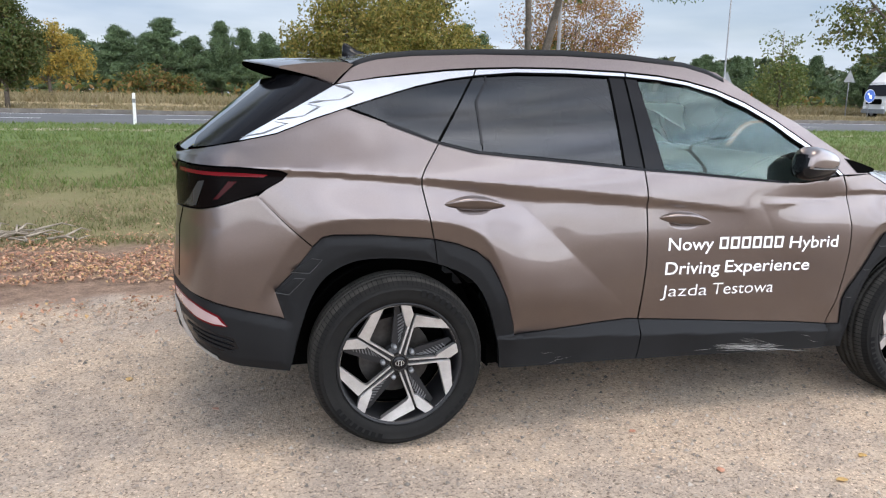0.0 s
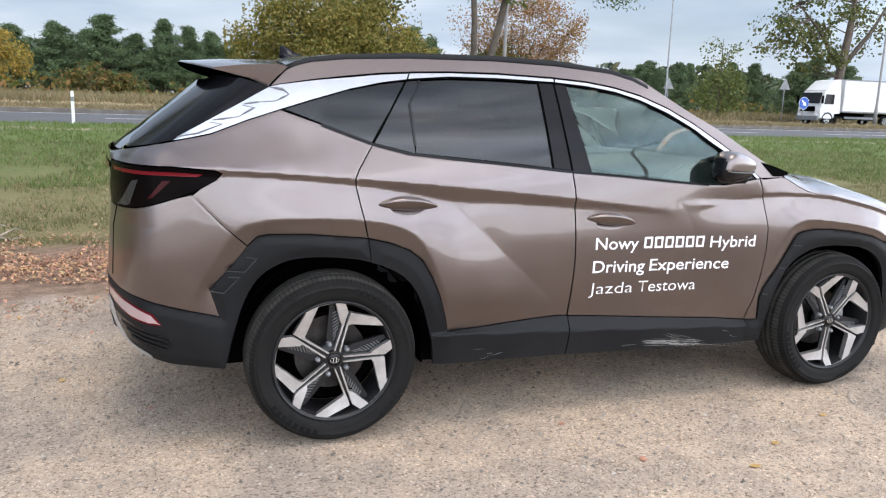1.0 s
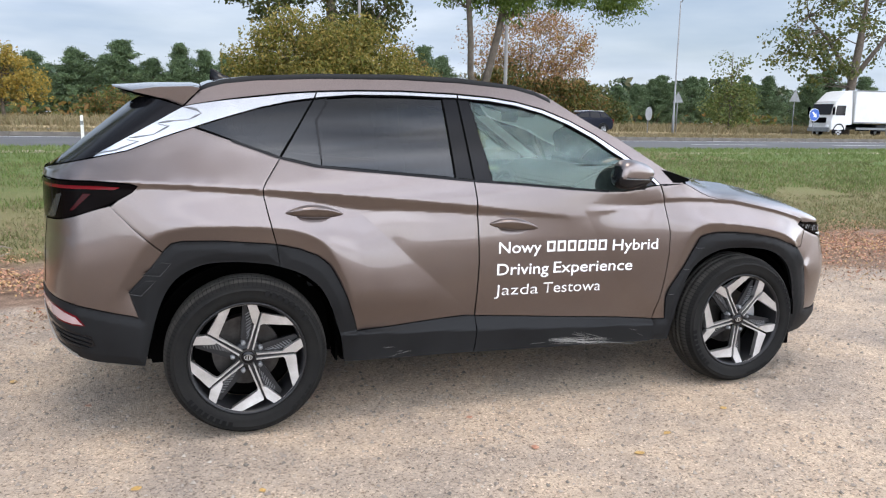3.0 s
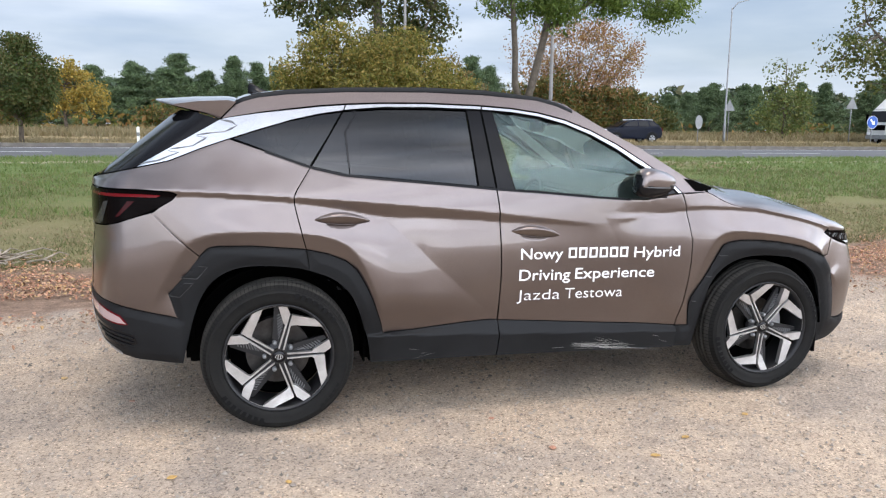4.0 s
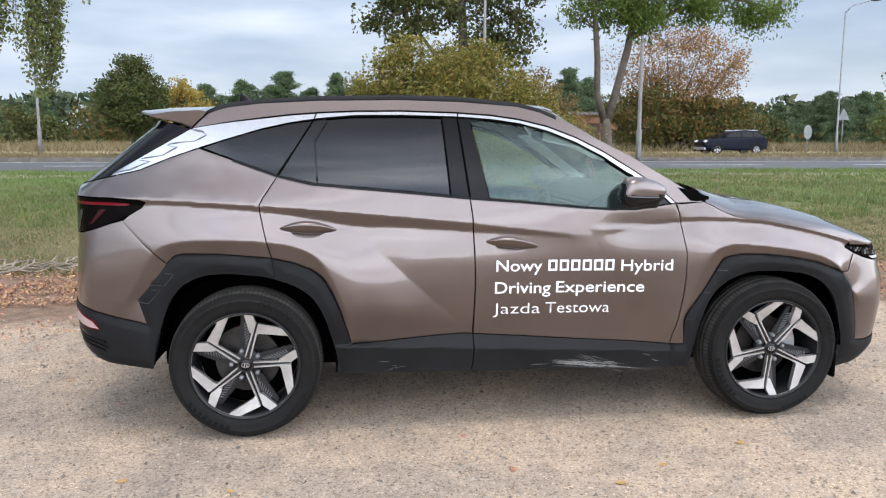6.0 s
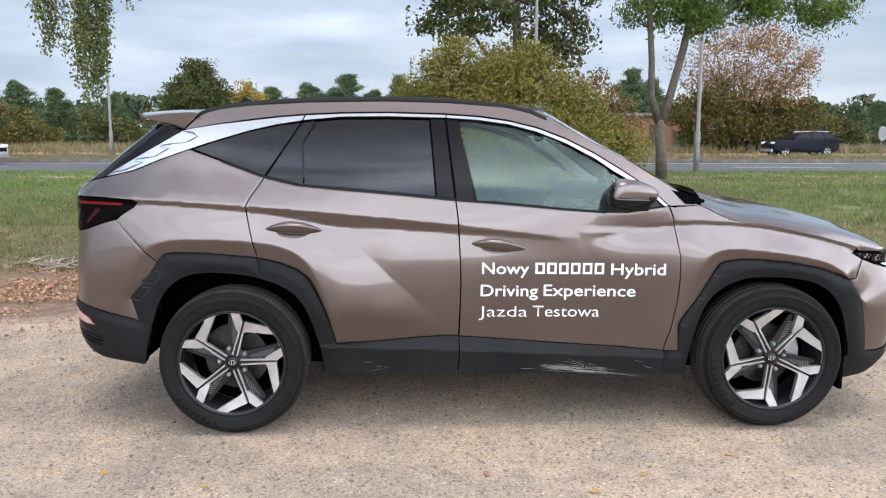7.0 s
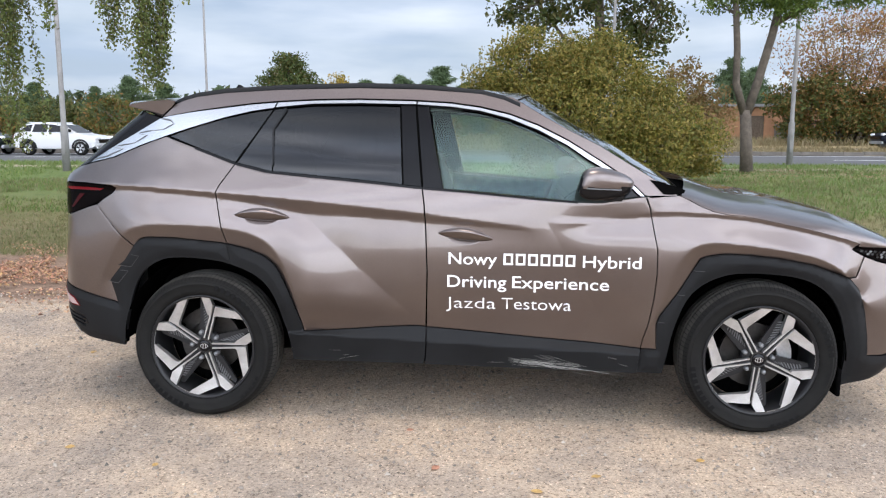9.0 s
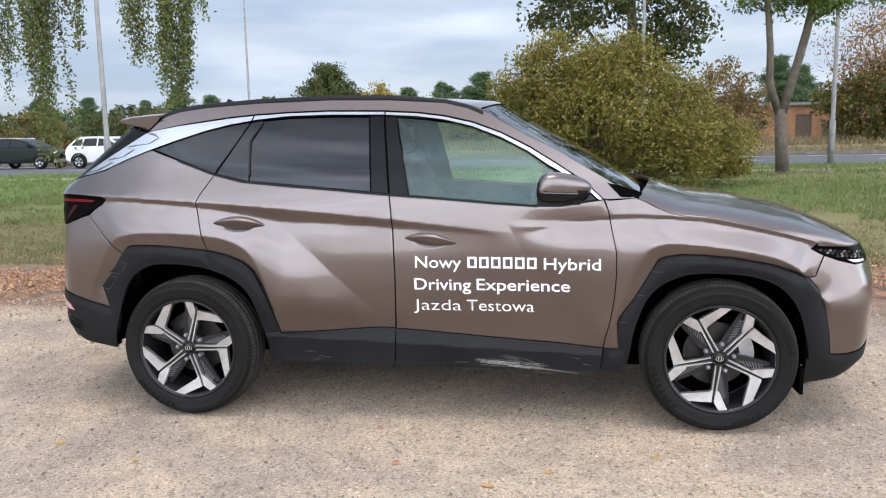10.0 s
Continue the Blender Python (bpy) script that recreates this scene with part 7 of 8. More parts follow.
def leaf_litter(n, x0, x1, y0, y1, name, size, mat, label, bare=-0.26):
    x = RNG.uniform(x0, x1, n)
    y = RNG.normal((y0 + y1) / 2, (y1 - y0) / 3.4, n)
    keep = np.array([noise.noise((a * 0.75, b * 1.2, 5.0)) + 0.6 * noise.noise((a * 2.6, b * 3.4, 9.0)) > bare for a, b in zip(x, y)])
    x, y = x[keep], y[keep]
    m = len(x)
    z = ground_z(x, y) + RNG.uniform(0.004, 0.035, m)
    a = RNG.uniform(0, 2 * math.pi, m)
    s = size * RNG.uniform(0.6, 1.3, m)
    ux = np.stack([np.cos(a), np.sin(a), RNG.normal(size=m) * 0.30], -1) * s[:, None]
    uy = np.stack([-np.sin(a), np.cos(a), RNG.normal(size=m) * 0.30], -1) * s[:, None] * RNG.uniform(0.32, 0.62, m)[:, None]
    c = np.stack([x, y, z], -1)
    curl = np.array((0, 0, 1)) * (s * RNG.uniform(0.05, 0.35, m))[:, None]
    v = np.stack([c - 0.5 * ux, c - 0.15 * ux + 0.5 * uy + curl, c + 0.25 * ux + 0.38 * uy + curl, c + 0.55 * ux, c + 0.25 * ux - 0.38 * uy + curl, c - 0.15 * ux - 0.5 * uy + curl], 1)
    b = 6 * np.arange(m)[:, None]
    f = np.concatenate([b + np.array(t) for t in ((0, 5, 1), (1, 5, 2), (2, 5, 4), (2, 4, 3))])
    return tagged(np_mesh(name, v.reshape(-1, 3), f, mat), label, "leaves", kind="stuff")


leaf_litter(64000, -9, 17, 1.8, 4.3, "leaf_litter", 0.036, LITTER, "drift of orange-brown fallen leaves along the gravel edge")
leaf_litter(9000, -9, 17, 1.2, 2.6, "leaf_litter", 0.030, LITTER_DULL, "broken brown leaves trodden into the bare soil", 0.0)
leaf_litter(12000, -9, 17, 3.2, 8.0, "leaf_litter", 0.036, LITTER_DULL, "scattered brown leaves on the grass")
leaf_litter(7000, 4, 15, 13.6, 18.4, "leaf_litter", 0.050, LITTER_DULL, "brown leaves around the forked tree")


def pebbles():
    n = 70000
    x, y = RNG.uniform(-4.5, 7.5, n), RNG.uniform(-4.2, 1.9, n)
    s = 0.003 + 0.013 * RNG.random(n) ** 4
    c = np.stack([x, y, s * 0.25], -1)
    d = np.array([(1, 0, 0), (-0.5, 0.8, 0), (-0.5, -0.8, 0), (0.1, 0.1, 0.8)])
    a = RNG.uniform(0, 6.28, n)
    rot = np.stack([np.stack([np.cos(a), -np.sin(a), 0 * a], -1), np.stack([np.sin(a), np.cos(a), 0 * a], -1), np.stack([0 * a, 0 * a, 1 + 0 * a], -1)], 1)
    v = c[:, None] + np.einsum("nij,kj->nki", rot, d) * s[:, None, None] * RNG.uniform(0.6, 1.3, (n, 4, 1))
    b = 4 * np.arange(n)[:, None]
    f = np.concatenate([b + np.array(t) for t in ((0, 1, 3), (1, 2, 3), (2, 0, 3))])
    stone = leafy("loose_stones", [(0.13, 0.115, 0.10), (0.30, 0.255, 0.21), (0.40, 0.335, 0.27), (0.21, 0.175, 0.145), (0.46, 0.405, 0.34)], rough=0.85, through_light=0.0)
    tagged(np_mesh("loose_stones", v.reshape(-1, 3), f, stone), "small loose stones on the gravel", "gravel", kind="stuff")


pebbles()


def fallen_leaf(x, y, size, turn, tone, label):
    """A single curled leaf with a midrib and stalk."""
    bm = bmesh.new()
    n = 9
    left, mid, right = [], [], []
    for i in range(n):
        t = i / (n - 1)
        w = 0.36 * math.sin(math.pi * min(t * 1.02, 1)) ** 0.8
        lift = 0.10 * (2 * t - 1) ** 2
        mid.append(bm.verts.new(((t - 0.5) * size, 0, (0.03 + lift) * size)))
        left.append(bm.verts.new(((t - 0.5) * size, w * size, (0.03 + lift + 0.45 * w) * size)))
        right.append(bm.verts.new(((t - 0.5) * size, -w * size, (0.03 + lift + 0.30 * w) * size)))
    for i in range(n - 1):
        bm.faces.new((mid[i], mid[i + 1], left[i + 1], left[i]))
        bm.faces.new((right[i], right[i + 1], mid[i + 1], mid[i]))
    bmesh.ops.remove_doubles(bm, verts=bm.verts[:], dist=1e-5)
    bmesh.ops.solidify(bm, geom=bm.faces[:], thickness=0.0012)
    ob = part("fallen_leaf", bm, tone, None, smooth=True)
    ob.matrix_basis = pose(x, y, 0.001, 0, 0, turn)
    tagged(ob, label, "leaf", "single leaves on the gravel")
    bm = bmesh.new()
    tube(bm, [(-0.5 * size, 0, 0.12 * size), (-0.66 * size, 0.03 * size, 0.02 * size)], [0.001, 0.0008], 5)
    part("stalk", bm, TWIG, ob)


OCHRE_LEAF = surface("ochre_leaf", (0.40, 0.24, 0.07), (0.56, 0.36, 0.13), 0.6, scale=40)
ROSY_LEAF = surface("rosy_brown_leaf", (0.34, 0.15, 0.09), (0.48, 0.26, 0.17), 0.6, scale=40)
for lx, ly, ls, lt, tone in ((-0.466, -1.30, 0.055, 20, OCHRE_LEAF), (1.628, -1.56, 0.062, 170, OCHRE_LEAF), (1.878, -1.40, 0.055, 200, OCHRE_LEAF), (0.004, -1.448, 0.045, 100, OCHRE_LEAF), (1.207, -1.375, 0.058, 60, ROSY_LEAF), (1.044, -0.96, 0.045, 15, ROSY_LEAF), (-1.177, 0.185, 0.06, 80, OCHRE_LEAF), (2.35, -1.2, 0.05, 10, OCHRE_LEAF), (-0.75, -0.3, 0.05, 140, ROSY_LEAF), (3.3, -1.5, 0.05, 50, OCHRE_LEAF), (0.6, -1.9, 0.04, 70, ROSY_LEAF)):
    fallen_leaf(lx, ly, ls * 0.8, lt, tone, "single curled ochre leaf on pale gravel" if tone is OCHRE_LEAF else "single rosy brown leaf on pale gravel")


DEAD_WOOD = surface("weathered_dead_wood", (0.14, 0.115, 0.085), (0.34, 0.29, 0.225), 0.9, scale=9, fine=40, bump=0.5, dist=0.01)


def fallen_branch(x, y, turn, length):
    bm = bmesh.new()
    tube(bm, [(-0.5 * length, 0, 0.03), (-0.1 * length, 0.05, 0.05), (0.25 * length, -0.02, 0.03), (0.5 * length, 0.06, 0.06)], [0.015, 0.013, 0.010, 0.004], 7)
    tube(bm, [(-0.1 * length, 0.05, 0.05), (0.1 * length, 0.30, 0.09), (0.3 * length, 0.38, 0.05)], [0.013, 0.009, 0.004], 6)
    tube(bm, [(0.2 * length, -0.02, 0.03), (0.35 * length, -0.22, 0.10)], [0.014, 0.005], 6)
    ob = part("fallen_branch", bm, DEAD_WOOD, None, smooth=True)
    ob.matrix_basis = pose(x, y, ground_z(x, y), 0, 0, turn)
    tagged(ob, "weathered broken branch lying at the edge of the grass", "branch")


STICKS = random.Random(21)
for _ in range(14):
    fallen_branch(STICKS.gauss(-3.0, 0.45), STICKS.gauss(4.35, 0.16), STICKS.uniform(-40, 40), STICKS.uniform(0.25, 0.6))


# ---- along the road ----
LANTERN = surface("lantern_grey", (0.07, 0.072, 0.076), (0.11, 0.112, 0.116), 0.6, scale=6)


def street_lamp(x, y, height, label, r0=0.085, r1=0.045, base=1.4, arms=(), mat=POLE, arm_mat=ZINC):
    """A tapered pole on a thicker foot, with its arms (direction in degrees, reach, rise)."""
    lamp = tagged(new("street_lamp"), label, "street lamp")
    lamp.location = (x, y, ground_z(x, y) - 0.02)
    bm = bmesh.new()
    tube(bm, [(0, 0, 0), (0, 0, base), (0, 0, base + 0.05), (0, 0, height)], [r0 * 1.45, r0 * 1.40, r0, r1], 14)
    pole = part("pole", bm, mat, lamp, smooth=True)
    bm = bmesh.new()
    box(bm, -0.05, 0.05, -r0 * 1.47, -r0 * 1.38, 0.45, 0.85, 0.004)
    part("access_door", bm, mat, pole)
    for deg, reach, rise in arms:
        d = Vector((math.cos(radians(deg)), math.sin(radians(deg)), 0))
        bm = bmesh.new()
        tube(bm, [Vector((0, 0, height - 0.1)), Vector((0, 0, height + 0.5 * rise)) + d * reach * 0.25, Vector((0, 0, height + rise)) + d * reach], [r1, r1 * 0.85, r1 * 0.7], 8)
        arm = part("arm", bm, arm_mat, lamp, smooth=True)
        bm = bmesh.new()
        rings = []
        c = Vector((0, 0, height + rise)) + d * reach
        side = Vector((-d.y, d.x, 0))
        for t, w, h in ((-0.05, 0.05, 0.05), (0.12, 0.13, 0.09), (0.40, 0.15, 0.10), (0.62, 0.09, 0.05)):
            o = c + d * t + Vector((0, 0, 0.05 * t))
            rings.append([bm.verts.new(o + side * w * math.cos(a) + Vector((0, 0, 1)) * h * (math.sin(a) if math.sin(a) > 0 else 0.5 * math.sin(a))) for a in (2 * math.pi * k / 12 for k in range(12))])
        for a, b in zip(rings, rings[1:]):
            for k in range(12):
                bm.faces.new((a[k], a[(k + 1) % 12], b[(k + 1) % 12], b[k]))
        bm.faces.new(rings[0]), bm.faces.new(rings[-1])
        bmesh.ops.recalc_face_normals(bm, faces=bm.faces[:])
        part("lantern", bm, LANTERN, arm, "grey lantern head", smooth=True)
    return lamp


street_lamp(10.8, 22.3, 9.5, "pale concrete street lamp beside the road", r0=0.070, r1=0.045, arms=((90, 1.4, 0.5),))
street_lamp(4.16, 16.4, 9.0, "slim pale street lamp before the broad tree", r0=0.042, r1=0.03, base=0.9, arms=((90, 1.0, 0.4),))
street_lamp(-16.1, 40.0, 10.0, "pale street lamp on the median", r0=0.075, r1=0.05, arms=((60, 1.5, 0.6),))
street_lamp(-10.45, 15.6, 9.0, "pale concrete street lamp on the lawn", r0=0.070, r1=0.05, base=1.2, arms=((90, 1.2, 0.5),))
street_lamp(31.5, 42.0, 9.0, "tall grey street lamp with one bent arm", r0=0.062, r1=0.038, arms=((0, 1.7, 0.7),), mat=ZINC)
street_lamp(49.5, 41.0, 9.5, "pale street lamp near the poplar", r0=0.09, r1=0.06, arms=((90, 1.5, 0.6),))
street_lamp(14.9, -17.8, 13.4, "dark street lamp with two arms behind the yard", r0=0.10, r1=0.06, arms=((20, 1.1, 0.8), (200, 1.3, 0.2)), mat=ZINC)


def disc(bm, cx, cz, r, y0, y1, sides=28, turn=0.0):
    slab(bm, [(cx + r * math.sin(2 * math.pi * k / sides + turn), cz + r * math.cos(2 * math.pi * k / sides + turn)) for k in range(sides)], y0, y1)


def road_sign(x, y, height, kind, label, turn=0):
    s = tagged(new("road_sign"), label, "road sign")
    s.matrix_basis = pose(x, y, ground_z(x, y) - 0.02, 0, 0, turn)
    bm = bmesh.new()
    tube(bm, [(0, 0, 0), (0, 0, height + 0.3)], [0.035, 0.035], 10)
    part("post", bm, ZINC, s, smooth=True)
    bm = bmesh.new()
    if kind == "arrow":
        disc(bm, 0, height, 0.42, -0.06, -0.04)
        face = part("sign_plate", bm, SIGN_BLUE, s, "round blue plate")
        bm = bmesh.new()
        arrow = [(-0.055, 0.28), (0.055, 0.28), (0.055, -0.02), (0.17, -0.02), (0.0, -0.26), (-0.17, -0.02), (-0.055, -0.02)]
        c, sn = math.cos(radians(45)), math.sin(radians(45))
        slab(bm, [(px * c - pz * sn, height + px * sn + pz * c) for px, pz in arrow], -0.066, -0.060)
        part("arrow", bm, SIGN_WHITE, face, "white arrow")
        bm = bmesh.new()
        disc(bm, 0, height, 0.45, -0.039, -0.030)
        part("sign_rim", bm, SIGN_WHITE, s)
    elif kind == "triangle":
        slab(bm, [(-0.5, height - 0.40), (0.5, height - 0.40), (0.0, height + 0.46)], -0.05, -0.03)
        plate_ob = part("sign_plate", bm, SIGN_GREY, s, "grey back of a three-cornered plate")
        bm = bmesh.new()
        slab(bm, [(-0.20, height - 0.2), (0.20, height - 0.2), (0.20, height - 0.16), (-0.20, height - 0.16)], -0.060, -0.05)
        part("clamp", bm, ZINC, plate_ob)
    else:
        disc(bm, 0, height, 0.45, -0.05, -0.03)
        plate_ob = part("sign_plate", bm, SIGN_GREY, s, "grey back of a round plate")
        bm = bmesh.new()
        slab(bm, [(-0.22, height - 0.03), (0.22, height - 0.03), (0.22, height + 0.03), (-0.22, height + 0.03)], -0.060, -0.05)
        part("clamp", bm, ZINC, plate_ob)


road_sign(42.55, 41.0, 1.65, "arrow", "round blue road sign with a white slanting arrow")
road_sign(42.15, 42.6, 3.0, "triangle", "grey back of a three-cornered road sign")
road_sign(28.85, 41.0, 1.5, "round", "grey back of a round road sign", 28)
road_sign(36.3, 48.6, 2.75, "triangle", "grey back of a tall three-cornered sign")


def marker_post():
    bm = bmesh.new()
    box(bm, -0.045, 0.045, -0.035, 0.035, 0, 1.0, 0.012)
    p = part("marker_post", bm, POST_WHITE)
    p.location = (-3.4, 26.6 - 4.2, ground_z(-3.4, 22.4) - 0.02)
    tagged(p, "short white marker post on the verge", "post")
    bm = bmesh.new()
    box(bm, -0.047, 0.047, -0.038, -0.034, 0.70, 0.82, 0.0)
    part("reflector_band", bm, SIGN_GREY, p)


marker_post()


# ---- buildings beyond the road ----
def shed():
    ob = tagged(new("shed"), "low ochre-orange plastered shed beyond the road", "building")
    ob.location = (21.0, 62.0, 0.7)
    ochre = surface("ochre_plaster", (0.25, 0.130, 0.068), (0.37, 0.200, 0.105), 0.85, scale=1.2, fine=25)
    bm = bmesh.new()
    box(bm, -5.0, -0.6, -2.5, 2.5, 0, 2.9)
    box(bm, -0.6, 0.6, -2.5, 2.5, 2.2, 2.9)
    box(bm, 0.6, 5.0, -2.5, 2.5, 0, 2.9)
    part("wall", bm, ochre, ob)
    bm = bmesh.new()
    box(bm, -5.3, 5.3, -2.9, 2.9, 2.9, 3.12, 0.02)
    part("roof", bm, SIGN_GREY, ob)
    bm = bmesh.new()
    box(bm, -0.6, 0.6, -2.42, -2.36, 0, 2.2, 0.01)
    part("door", bm, TWIG, ob, "brown boarded door")
    for wx in (-3.2, 2.8):
        bm = bmesh.new()
        box(bm, wx - 0.5, wx + 0.5, -2.56, -2.50, 1.1, 1.9, 0.01)
        w = part("window", bm, SIGN_GREY, ob)
        bm = bmesh.new()
        box(bm, wx - 0.42, wx + 0.42, -2.575, -2.56, 1.18, 1.82)
        part("pane", bm, GLOSS_BLACK, w)


shed()


def slab_fence():
    fence = tagged(new("concrete_fence"), "grey weathered concrete panel fence", "fence")
    fence.location = (28.0, 58.0, 0.70)
    post = bmesh.new()
    box(post, -0.07, 0.07, -0.07, 0.07, 0, 1.55, 0.01)
    pm = bpy.data.meshes.new("fence_post")
    post.to_mesh(pm), post.free()
    pm.materials.append(KERB)
    pan = bmesh.new()
    box(pan, 0.07, 1.93, -0.03, 0.03, 0.04, 1.40, 0.015)
    am = bpy.data.meshes.new("fence_panel")
    pan.to_mesh(am), pan.free()
    am.materials.append(KERB)
    for i in range(7):
        a = new("fence_post", pm)
        a.parent, a.location = fence, (2 * i - 6, 0, 0)
        if i < 6:
            b = new("fence_panel", am)
            b.parent, b.location = fence, (2 * i - 6, 0, 0)


slab_fence()


# ---- traffic, standing as it is most seen ----
def road_wheel(parent, x, y, r, wide, s):
    bm = bmesh.new()
    lathe(bm, [(r * 0.62, s * 0.0), (r * 0.72, s * 0.012), (r * 0.94, s * 0.006), (r, -s * 0.03), (r, -s * (wide - 0.03)), (r * 0.8, -s * wide)], 28)
    w = part("wheel", bm, RUBBER, parent, smooth=True)
    w.location = (x, y, r)
    bm = bmesh.new()
    lathe(bm, [(0.0001, -s * 0.02), (r * 0.18, -s * 0.015), (r * 0.25, -s * 0.04), (r * 0.56, -s * 0.03), (r * 0.64, s * 0.004), (r * 0.66, -s * 0.01)], 24)
    part("rim", bm, SILVER, w, smooth=True)
    bm = bmesh.new()
    for k in range(5):
        a = 2 * math.pi * k / 5
        pts = [(r * 0.2 * math.sin(a - 0.5), r * 0.2 * math.cos(a - 0.5)), (r * 0.2 * math.sin(a + 0.5), r * 0.2 * math.cos(a + 0.5)), (r * 0.6 * math.sin(a + 0.22), r * 0.6 * math.cos(a + 0.22)), (r * 0.6 * math.sin(a - 0.22), r * 0.6 * math.cos(a - 0.22))]
        slab(bm, pts, s * 0.002, -s * 0.012)
    part("spokes", bm, ALLOY_DARK, w)


def side_solid(bm, outline, half, tuck):
    """A closed body from an (x, z) outline swept across the width, drawn in by tuck at a height."""
    cols = []
    for u in (-1.0, -0.92, -0.6, 0.0, 0.6, 0.92, 1.0):
        cols.append([bm.verts.new((x * (1 - 0.03 * abs(u) ** 4), u * (half - tuck(z)), z)) for x, z in outline])
    n = len(outline)
    for a, b in zip(cols, cols[1:]):
        for k in range(n):
            bm.faces.new((a[k], a[(k + 1) % n], b[(k + 1) % n], b[k]))
    bm.faces.new(cols[0][::-1]), bm.faces.new(cols[-1])
    bmesh.ops.recalc_face_normals(bm, faces=bm.faces[:])


def small_suv(x, y, z, turn, paint, label):
    """A compact off-roader of 4.3 m, nose to -x."""
    v = tagged(new("passing_car"), label, "car", "cars on the far road")
    v.matrix_basis = pose(x, y, z, 0, 0, turn)
    low = [(-2.12, 0.42), (-2.17, 0.64), (-2.11, 0.84), (-1.80, 0.96), (-1.08, 1.07), (1.98, 1.12), (2.12, 0.98), (2.16, 0.66), (2.10, 0.40), (1.74, 0.30), (-1.74, 0.30)]
    bm = bmesh.new()
    side_solid(bm, low, 0.90, lambda h: 0.06 * max(h - 0.8, 0) / 0.35 + 0.05 * max(0.45 - h, 0) / 0.15)
    body = part("body", bm, paint, v, smooth=False)
    mod = body.modifiers.new("bevel", "BEVEL")
    mod.width, mod.segments, mod.limit_method = 0.04, 2, "ANGLE"
    top = [(-1.16, 1.05), (-0.42, 1.45), (-0.02, 1.55), (0.50, 1.585), (1.10, 1.57), (1.60, 1.49), (2.03, 1.10)]
    bm = bmesh.new()
    side_solid(bm, top, 0.84, lambda h: 0.22 * max(h - 1.12, 0) / 0.52)
    part("cabin", bm, paint, body)
    for s in (-1, 1):
        for pts in ([(-0.80, 1.13), (-0.28, 1.42), (0.28, 1.51), (0.28, 1.13)], [(0.36, 1.13), (0.36, 1.51), (1.04, 1.50), (1.12, 1.13)], [(1.20, 1.15), (1.14, 1.49), (1.46, 1.44), (1.76, 1.16)]):
            bm = bmesh.new()
            slab(bm, pts, 0, 0.01)
            for q in bm.verts:
                q.co.y = s * (0.845 - 0.22 * max(q.co.z - 1.12, 0) / 0.52 + 0.002 + (0.004 if q.co.y > 0.005 else 0))
            part("side_window", bm, GLOSS_BLACK, body)
        for wx in (-1.33, 1.34):
            road_wheel(v, wx, s * 0.905, 0.345, 0.21, s)
            bm = bmesh.new()
            ring = [(wx + 0.44 * math.sin(a), 0.37 + 0.42 * math.cos(a)) for a in (radians(-95 + 19 * k) for k in range(11))] + [(wx + 0.36 * math.sin(a), 0.36 + 0.35 * math.cos(a)) for a in (radians(95 - 19 * k) for k in range(11))]
            slab(bm, ring, s * 0.86, s * 0.915)
            part("wheel_arch", bm, CLADDING, body)
        bm = bmesh.new()
        box(bm, -0.15, 1.50, s * 0.58 - 0.02, s * 0.58 + 0.02, 1.55, 1.605, 0.01)
        part("roof_rail", bm, SILVER, v)
        bm = bmesh.new()
        box(bm, -2.155, -1.98, min(s * 0.52, s * 0.82), max(s * 0.52, s * 0.82), 0.80, 0.94, 0.03)
        part("head_lamp", bm, SIGN_WHITE, body)
        bm = bmesh.new()
        box(bm, 2.06, 2.15, min(s * 0.62, s * 0.84), max(s * 0.62, s * 0.84), 0.80, 1.05, 0.02)
        part("tail_lamp", bm, LENS_RED, body)
        bm = bmesh.new()
        box(bm, -0.92, -0.76, min(s * 0.86, s * 1.02), max(s * 0.86, s * 1.02), 1.12, 1.26, 0.03)
        part("door_mirror", bm, CLADDING, body)
    bm = bmesh.new()
    slab(bm, [(-1.10, 1.10), (-0.42, 1.465), (-0.39, 1.475), (-1.07, 1.11)][::-1], -0.66, 0.66)
    part("windscreen", bm, GLOSS_BLACK, body)
    bm = bmesh.new()
    box(bm, -2.19, -2.08, -0.62, 0.62, 0.60, 0.78, 0.02)
    part("grille", bm, GLOSS_BLACK, body)
    bm = bmesh.new()
    box(bm, -2.19, -2.05, -0.80, 0.80, 0.33, 0.50, 0.03)
    part("bumper_trim", bm, SILVER, body)


NAVY = plain("dark_navy_paint", (0.004, 0.006, 0.014), 0.3, spec=0.14)
small_suv(25.4, 44.0, 0.56, 0, NAVY, "dark navy compact off-roader on the far road")
DARK_GREEN = plain("dark_green_paint", (0.008, 0.013, 0.011), 0.3, spec=0.15)
PALE_PAINT = plain("white_car_paint", (0.55, 0.55, 0.55), 0.3, coat=0.5)
small_suv(-25.6, 32.8, 0.36, 180, DARK_GREEN, "dark green car on the near carriageway")
small_suv(-20.6, 32.6, 0.36, 180, PALE_PAINT, "white car following on the near carriageway")


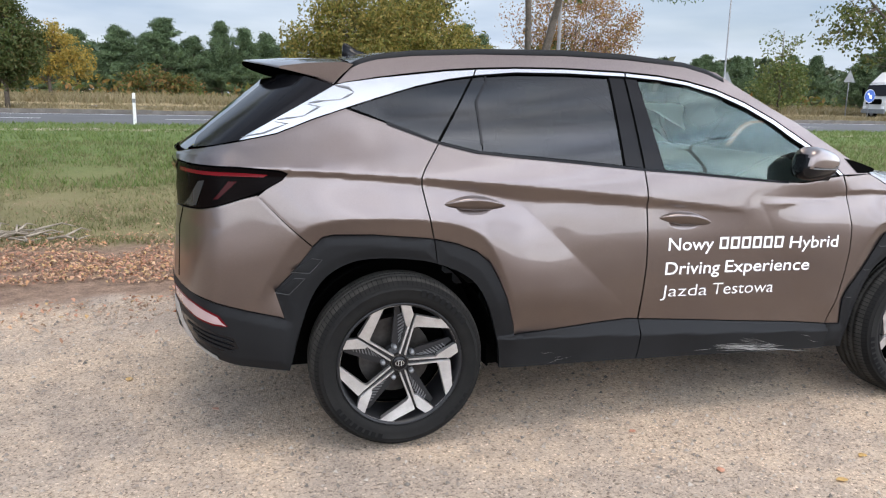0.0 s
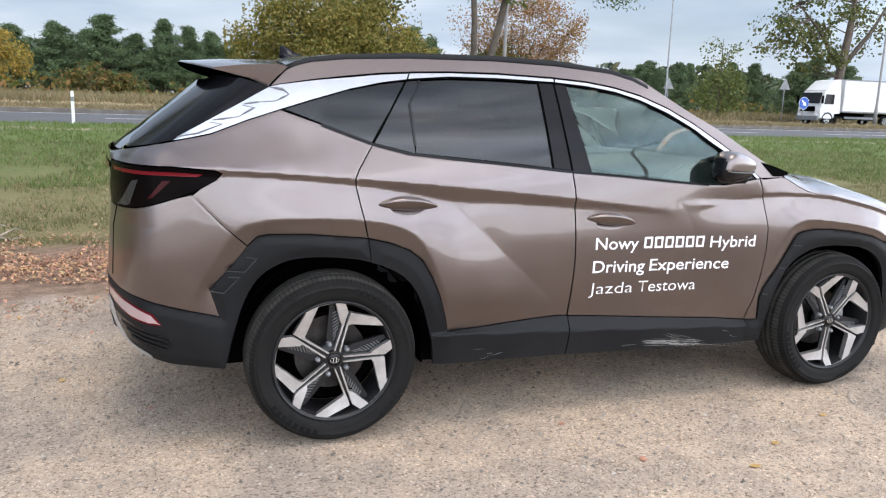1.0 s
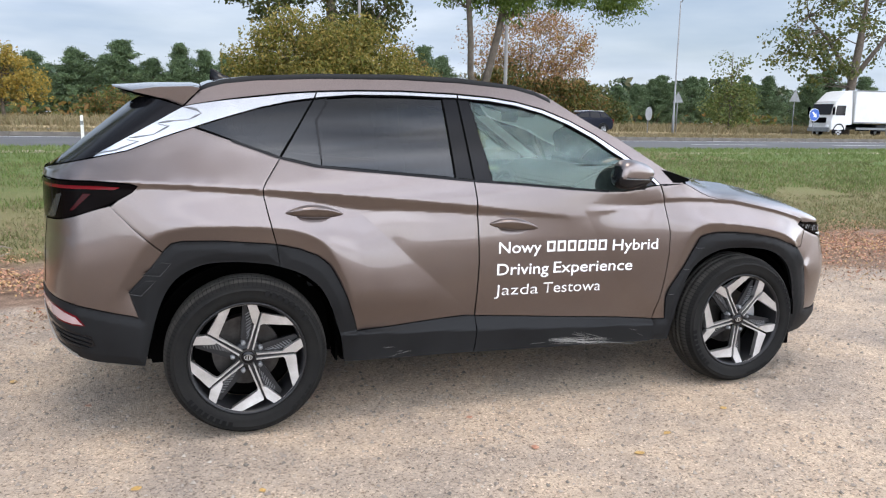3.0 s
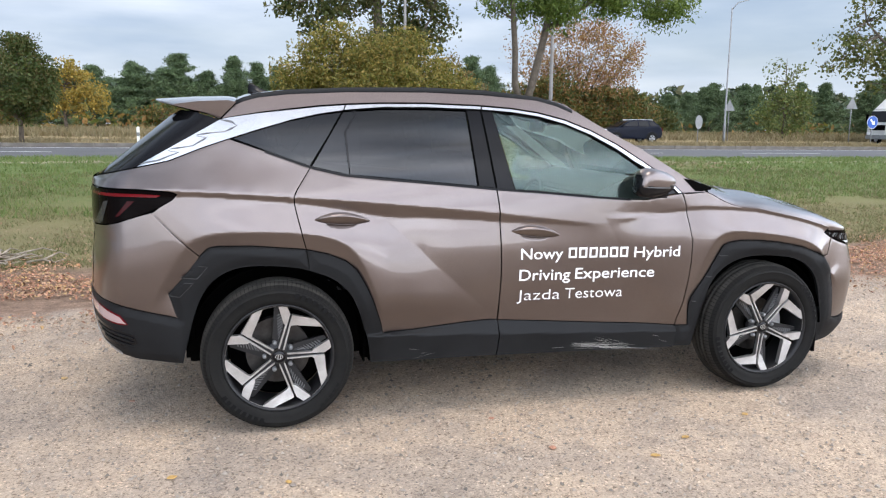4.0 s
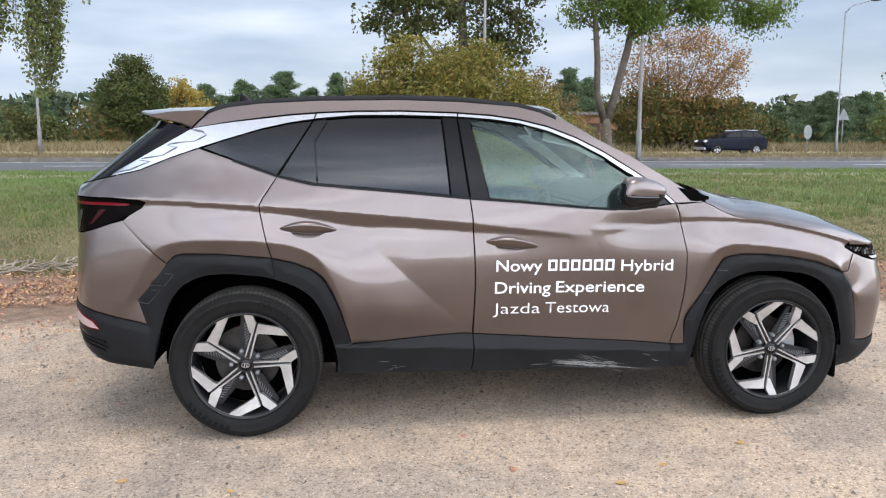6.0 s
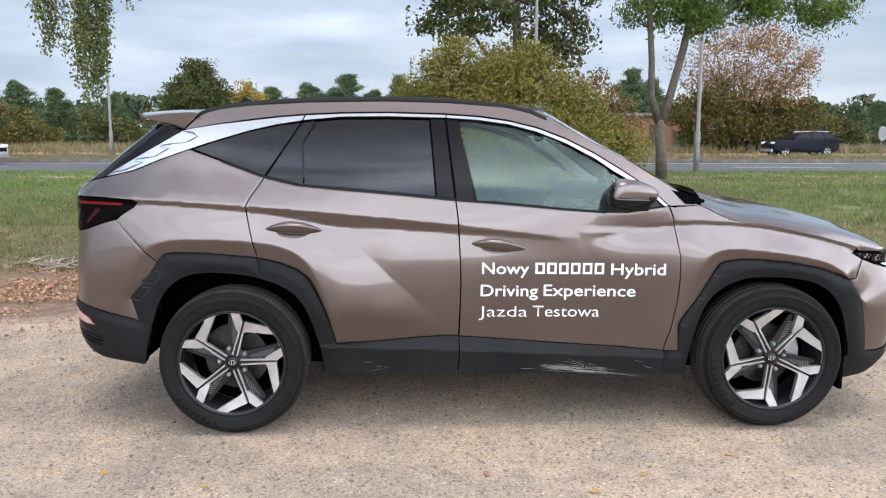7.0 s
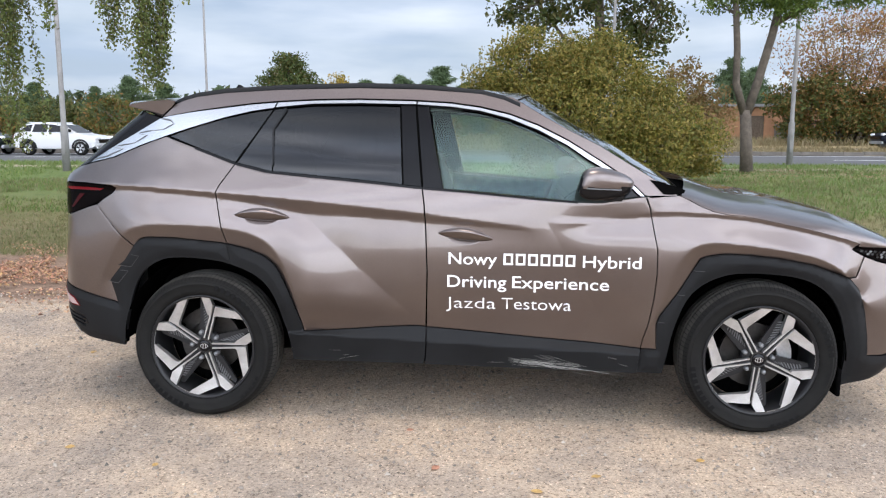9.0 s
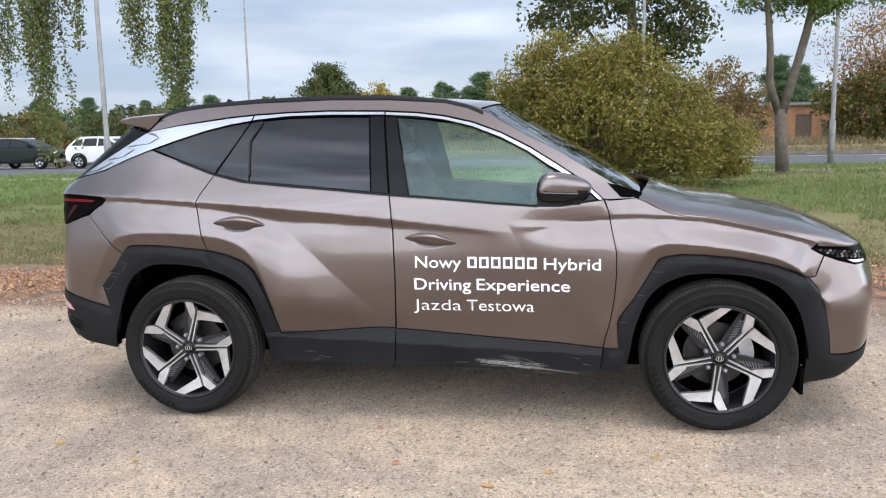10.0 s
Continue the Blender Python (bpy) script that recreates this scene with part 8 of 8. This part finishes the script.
def box_truck(x, y, z):
    """A white two-axle box lorry of about 9.6 m, cab to -x."""
    t = tagged(new("box_truck"), "white box lorry with a short cab on the far road", "lorry")
    t.matrix_basis = pose(x, y, z)
    white = surface("white_box_panel", (0.56, 0.56, 0.54), (0.68, 0.68, 0.67), 0.45, scale=0.9, fine=30, bump=0.05)
    bm = bmesh.new()
    box(bm, -2.3, 4.8, -1.22, 1.22, 1.05, 3.52, 0.03)
    body = part("cargo_box", bm, white, t)
    for zz in (1.05, 3.44):
        bm = bmesh.new()
        box(bm, -2.32, 4.82, -1.245, -1.205, zz, zz + 0.09, 0.01)
        part("edge_rail", bm, ZINC, body)
    bm = bmesh.new()
    cab = [(-4.45, 0.55), (-4.52, 1.15), (-4.42, 1.60), (-4.18, 2.52), (-3.95, 2.62), (-2.55, 2.66), (-2.50, 0.95), (-3.05, 0.90), (-3.10, 0.55)]
    side_solid(bm, cab, 1.12, lambda h: 0.05 * max(h - 1.6, 0))
    c = part("cab", bm, white, t)
    bm = bmesh.new()
    side_solid(bm, [(-4.05, 2.64), (-3.2, 3.42), (-2.55, 3.50), (-2.55, 2.64)], 1.05, lambda h: 0.10 * max(h - 2.6, 0))
    part("wind_deflector", bm, white, c)
    bm = bmesh.new()
    slab(bm, [(-4.44, 1.66), (-4.20, 2.48), (-4.17, 2.48), (-4.40, 1.66)], -0.98, 0.98)
    part("windscreen", bm, GLOSS_BLACK, c)
    for s in (-1, 1):
        bm = bmesh.new()
        slab(bm, [(-4.05, 1.62), (-3.92, 2.36), (-3.12, 2.36), (-3.12, 1.62)], s * 1.085, s * 1.125)
        part("side_window", bm, GLOSS_BLACK, c)
        bm = bmesh.new()
        slab(bm, [(-4.10, 0.98), (-4.10, 0.985), (-3.08, 0.985), (-3.08, 0.98)], s * 1.11, s * 1.128)
        part("door_line", bm, CAVITY, c)
        bm = bmesh.new()
        box(bm, -4.42, -4.30, min(s * 1.15, s * 1.34), max(s * 1.15, s * 1.34), 1.65, 2.25, 0.03)
        part("door_mirror", bm, CAVITY, c)
        road_wheel(t, -3.62, s * 1.10, 0.42, 0.28, s)
        road_wheel(t, 2.25, s * 1.12, 0.42, 0.30, s)
        bm = bmesh.new()
        ring = [(-3.62 + 0.56 * math.sin(a), 0.45 + 0.56 * math.cos(a)) for a in (radians(-95 + 19 * k) for k in range(11))] + [(-3.62 + 0.46 * math.sin(a), 0.45 + 0.46 * math.cos(a)) for a in (radians(95 - 19 * k) for k in range(11))]
        slab(bm, ring, s * 0.98, s * 1.135)
        part("wheel_arch", bm, CLADDING, c)
        bm = bmesh.new()
        box(bm, -1.9, 1.3, s * 1.05 - 0.03, s * 1.05 + 0.03, 0.55, 0.72, 0.02)
        part("side_guard", bm, SIGN_GREY, t)
        bm = bmesh.new()
        box(bm, 0.1, 1.2, s * 0.8 - 0.25, s * 0.8 + 0.25, 0.45, 0.95, 0.04)
        part("fuel_tank", bm, CLADDING, t)
        bm = bmesh.new()
        box(bm, -4.54, -4.46, min(s * 0.7, s * 1.0), max(s * 0.7, s * 1.0), 0.72, 0.92, 0.03)
        part("head_lamp", bm, SIGN_WHITE, c)
    bm = bmesh.new()
    box(bm, -3.0, 4.75, -0.45, 0.45, 0.72, 1.0, 0.02)
    part("chassis", bm, CAVITY, t)
    bm = bmesh.new()
    box(bm, -4.58, -4.40, -1.10, 1.10, 0.38, 0.70, 0.05)
    part("bumper", bm, SIGN_GREY, c)
    bm = bmesh.new()
    box(bm, -4.56, -4.46, -0.72, 0.72, 1.05, 1.45, 0.03)
    part("grille", bm, CAVITY, c)
    bm = bmesh.new()
    box(bm, 4.55, 4.72, -1.1, 1.1, 0.45, 0.58, 0.02)
    part("rear_bar", bm, SIGN_GREY, t)


box_truck(50.6, 44.2, 0.56)
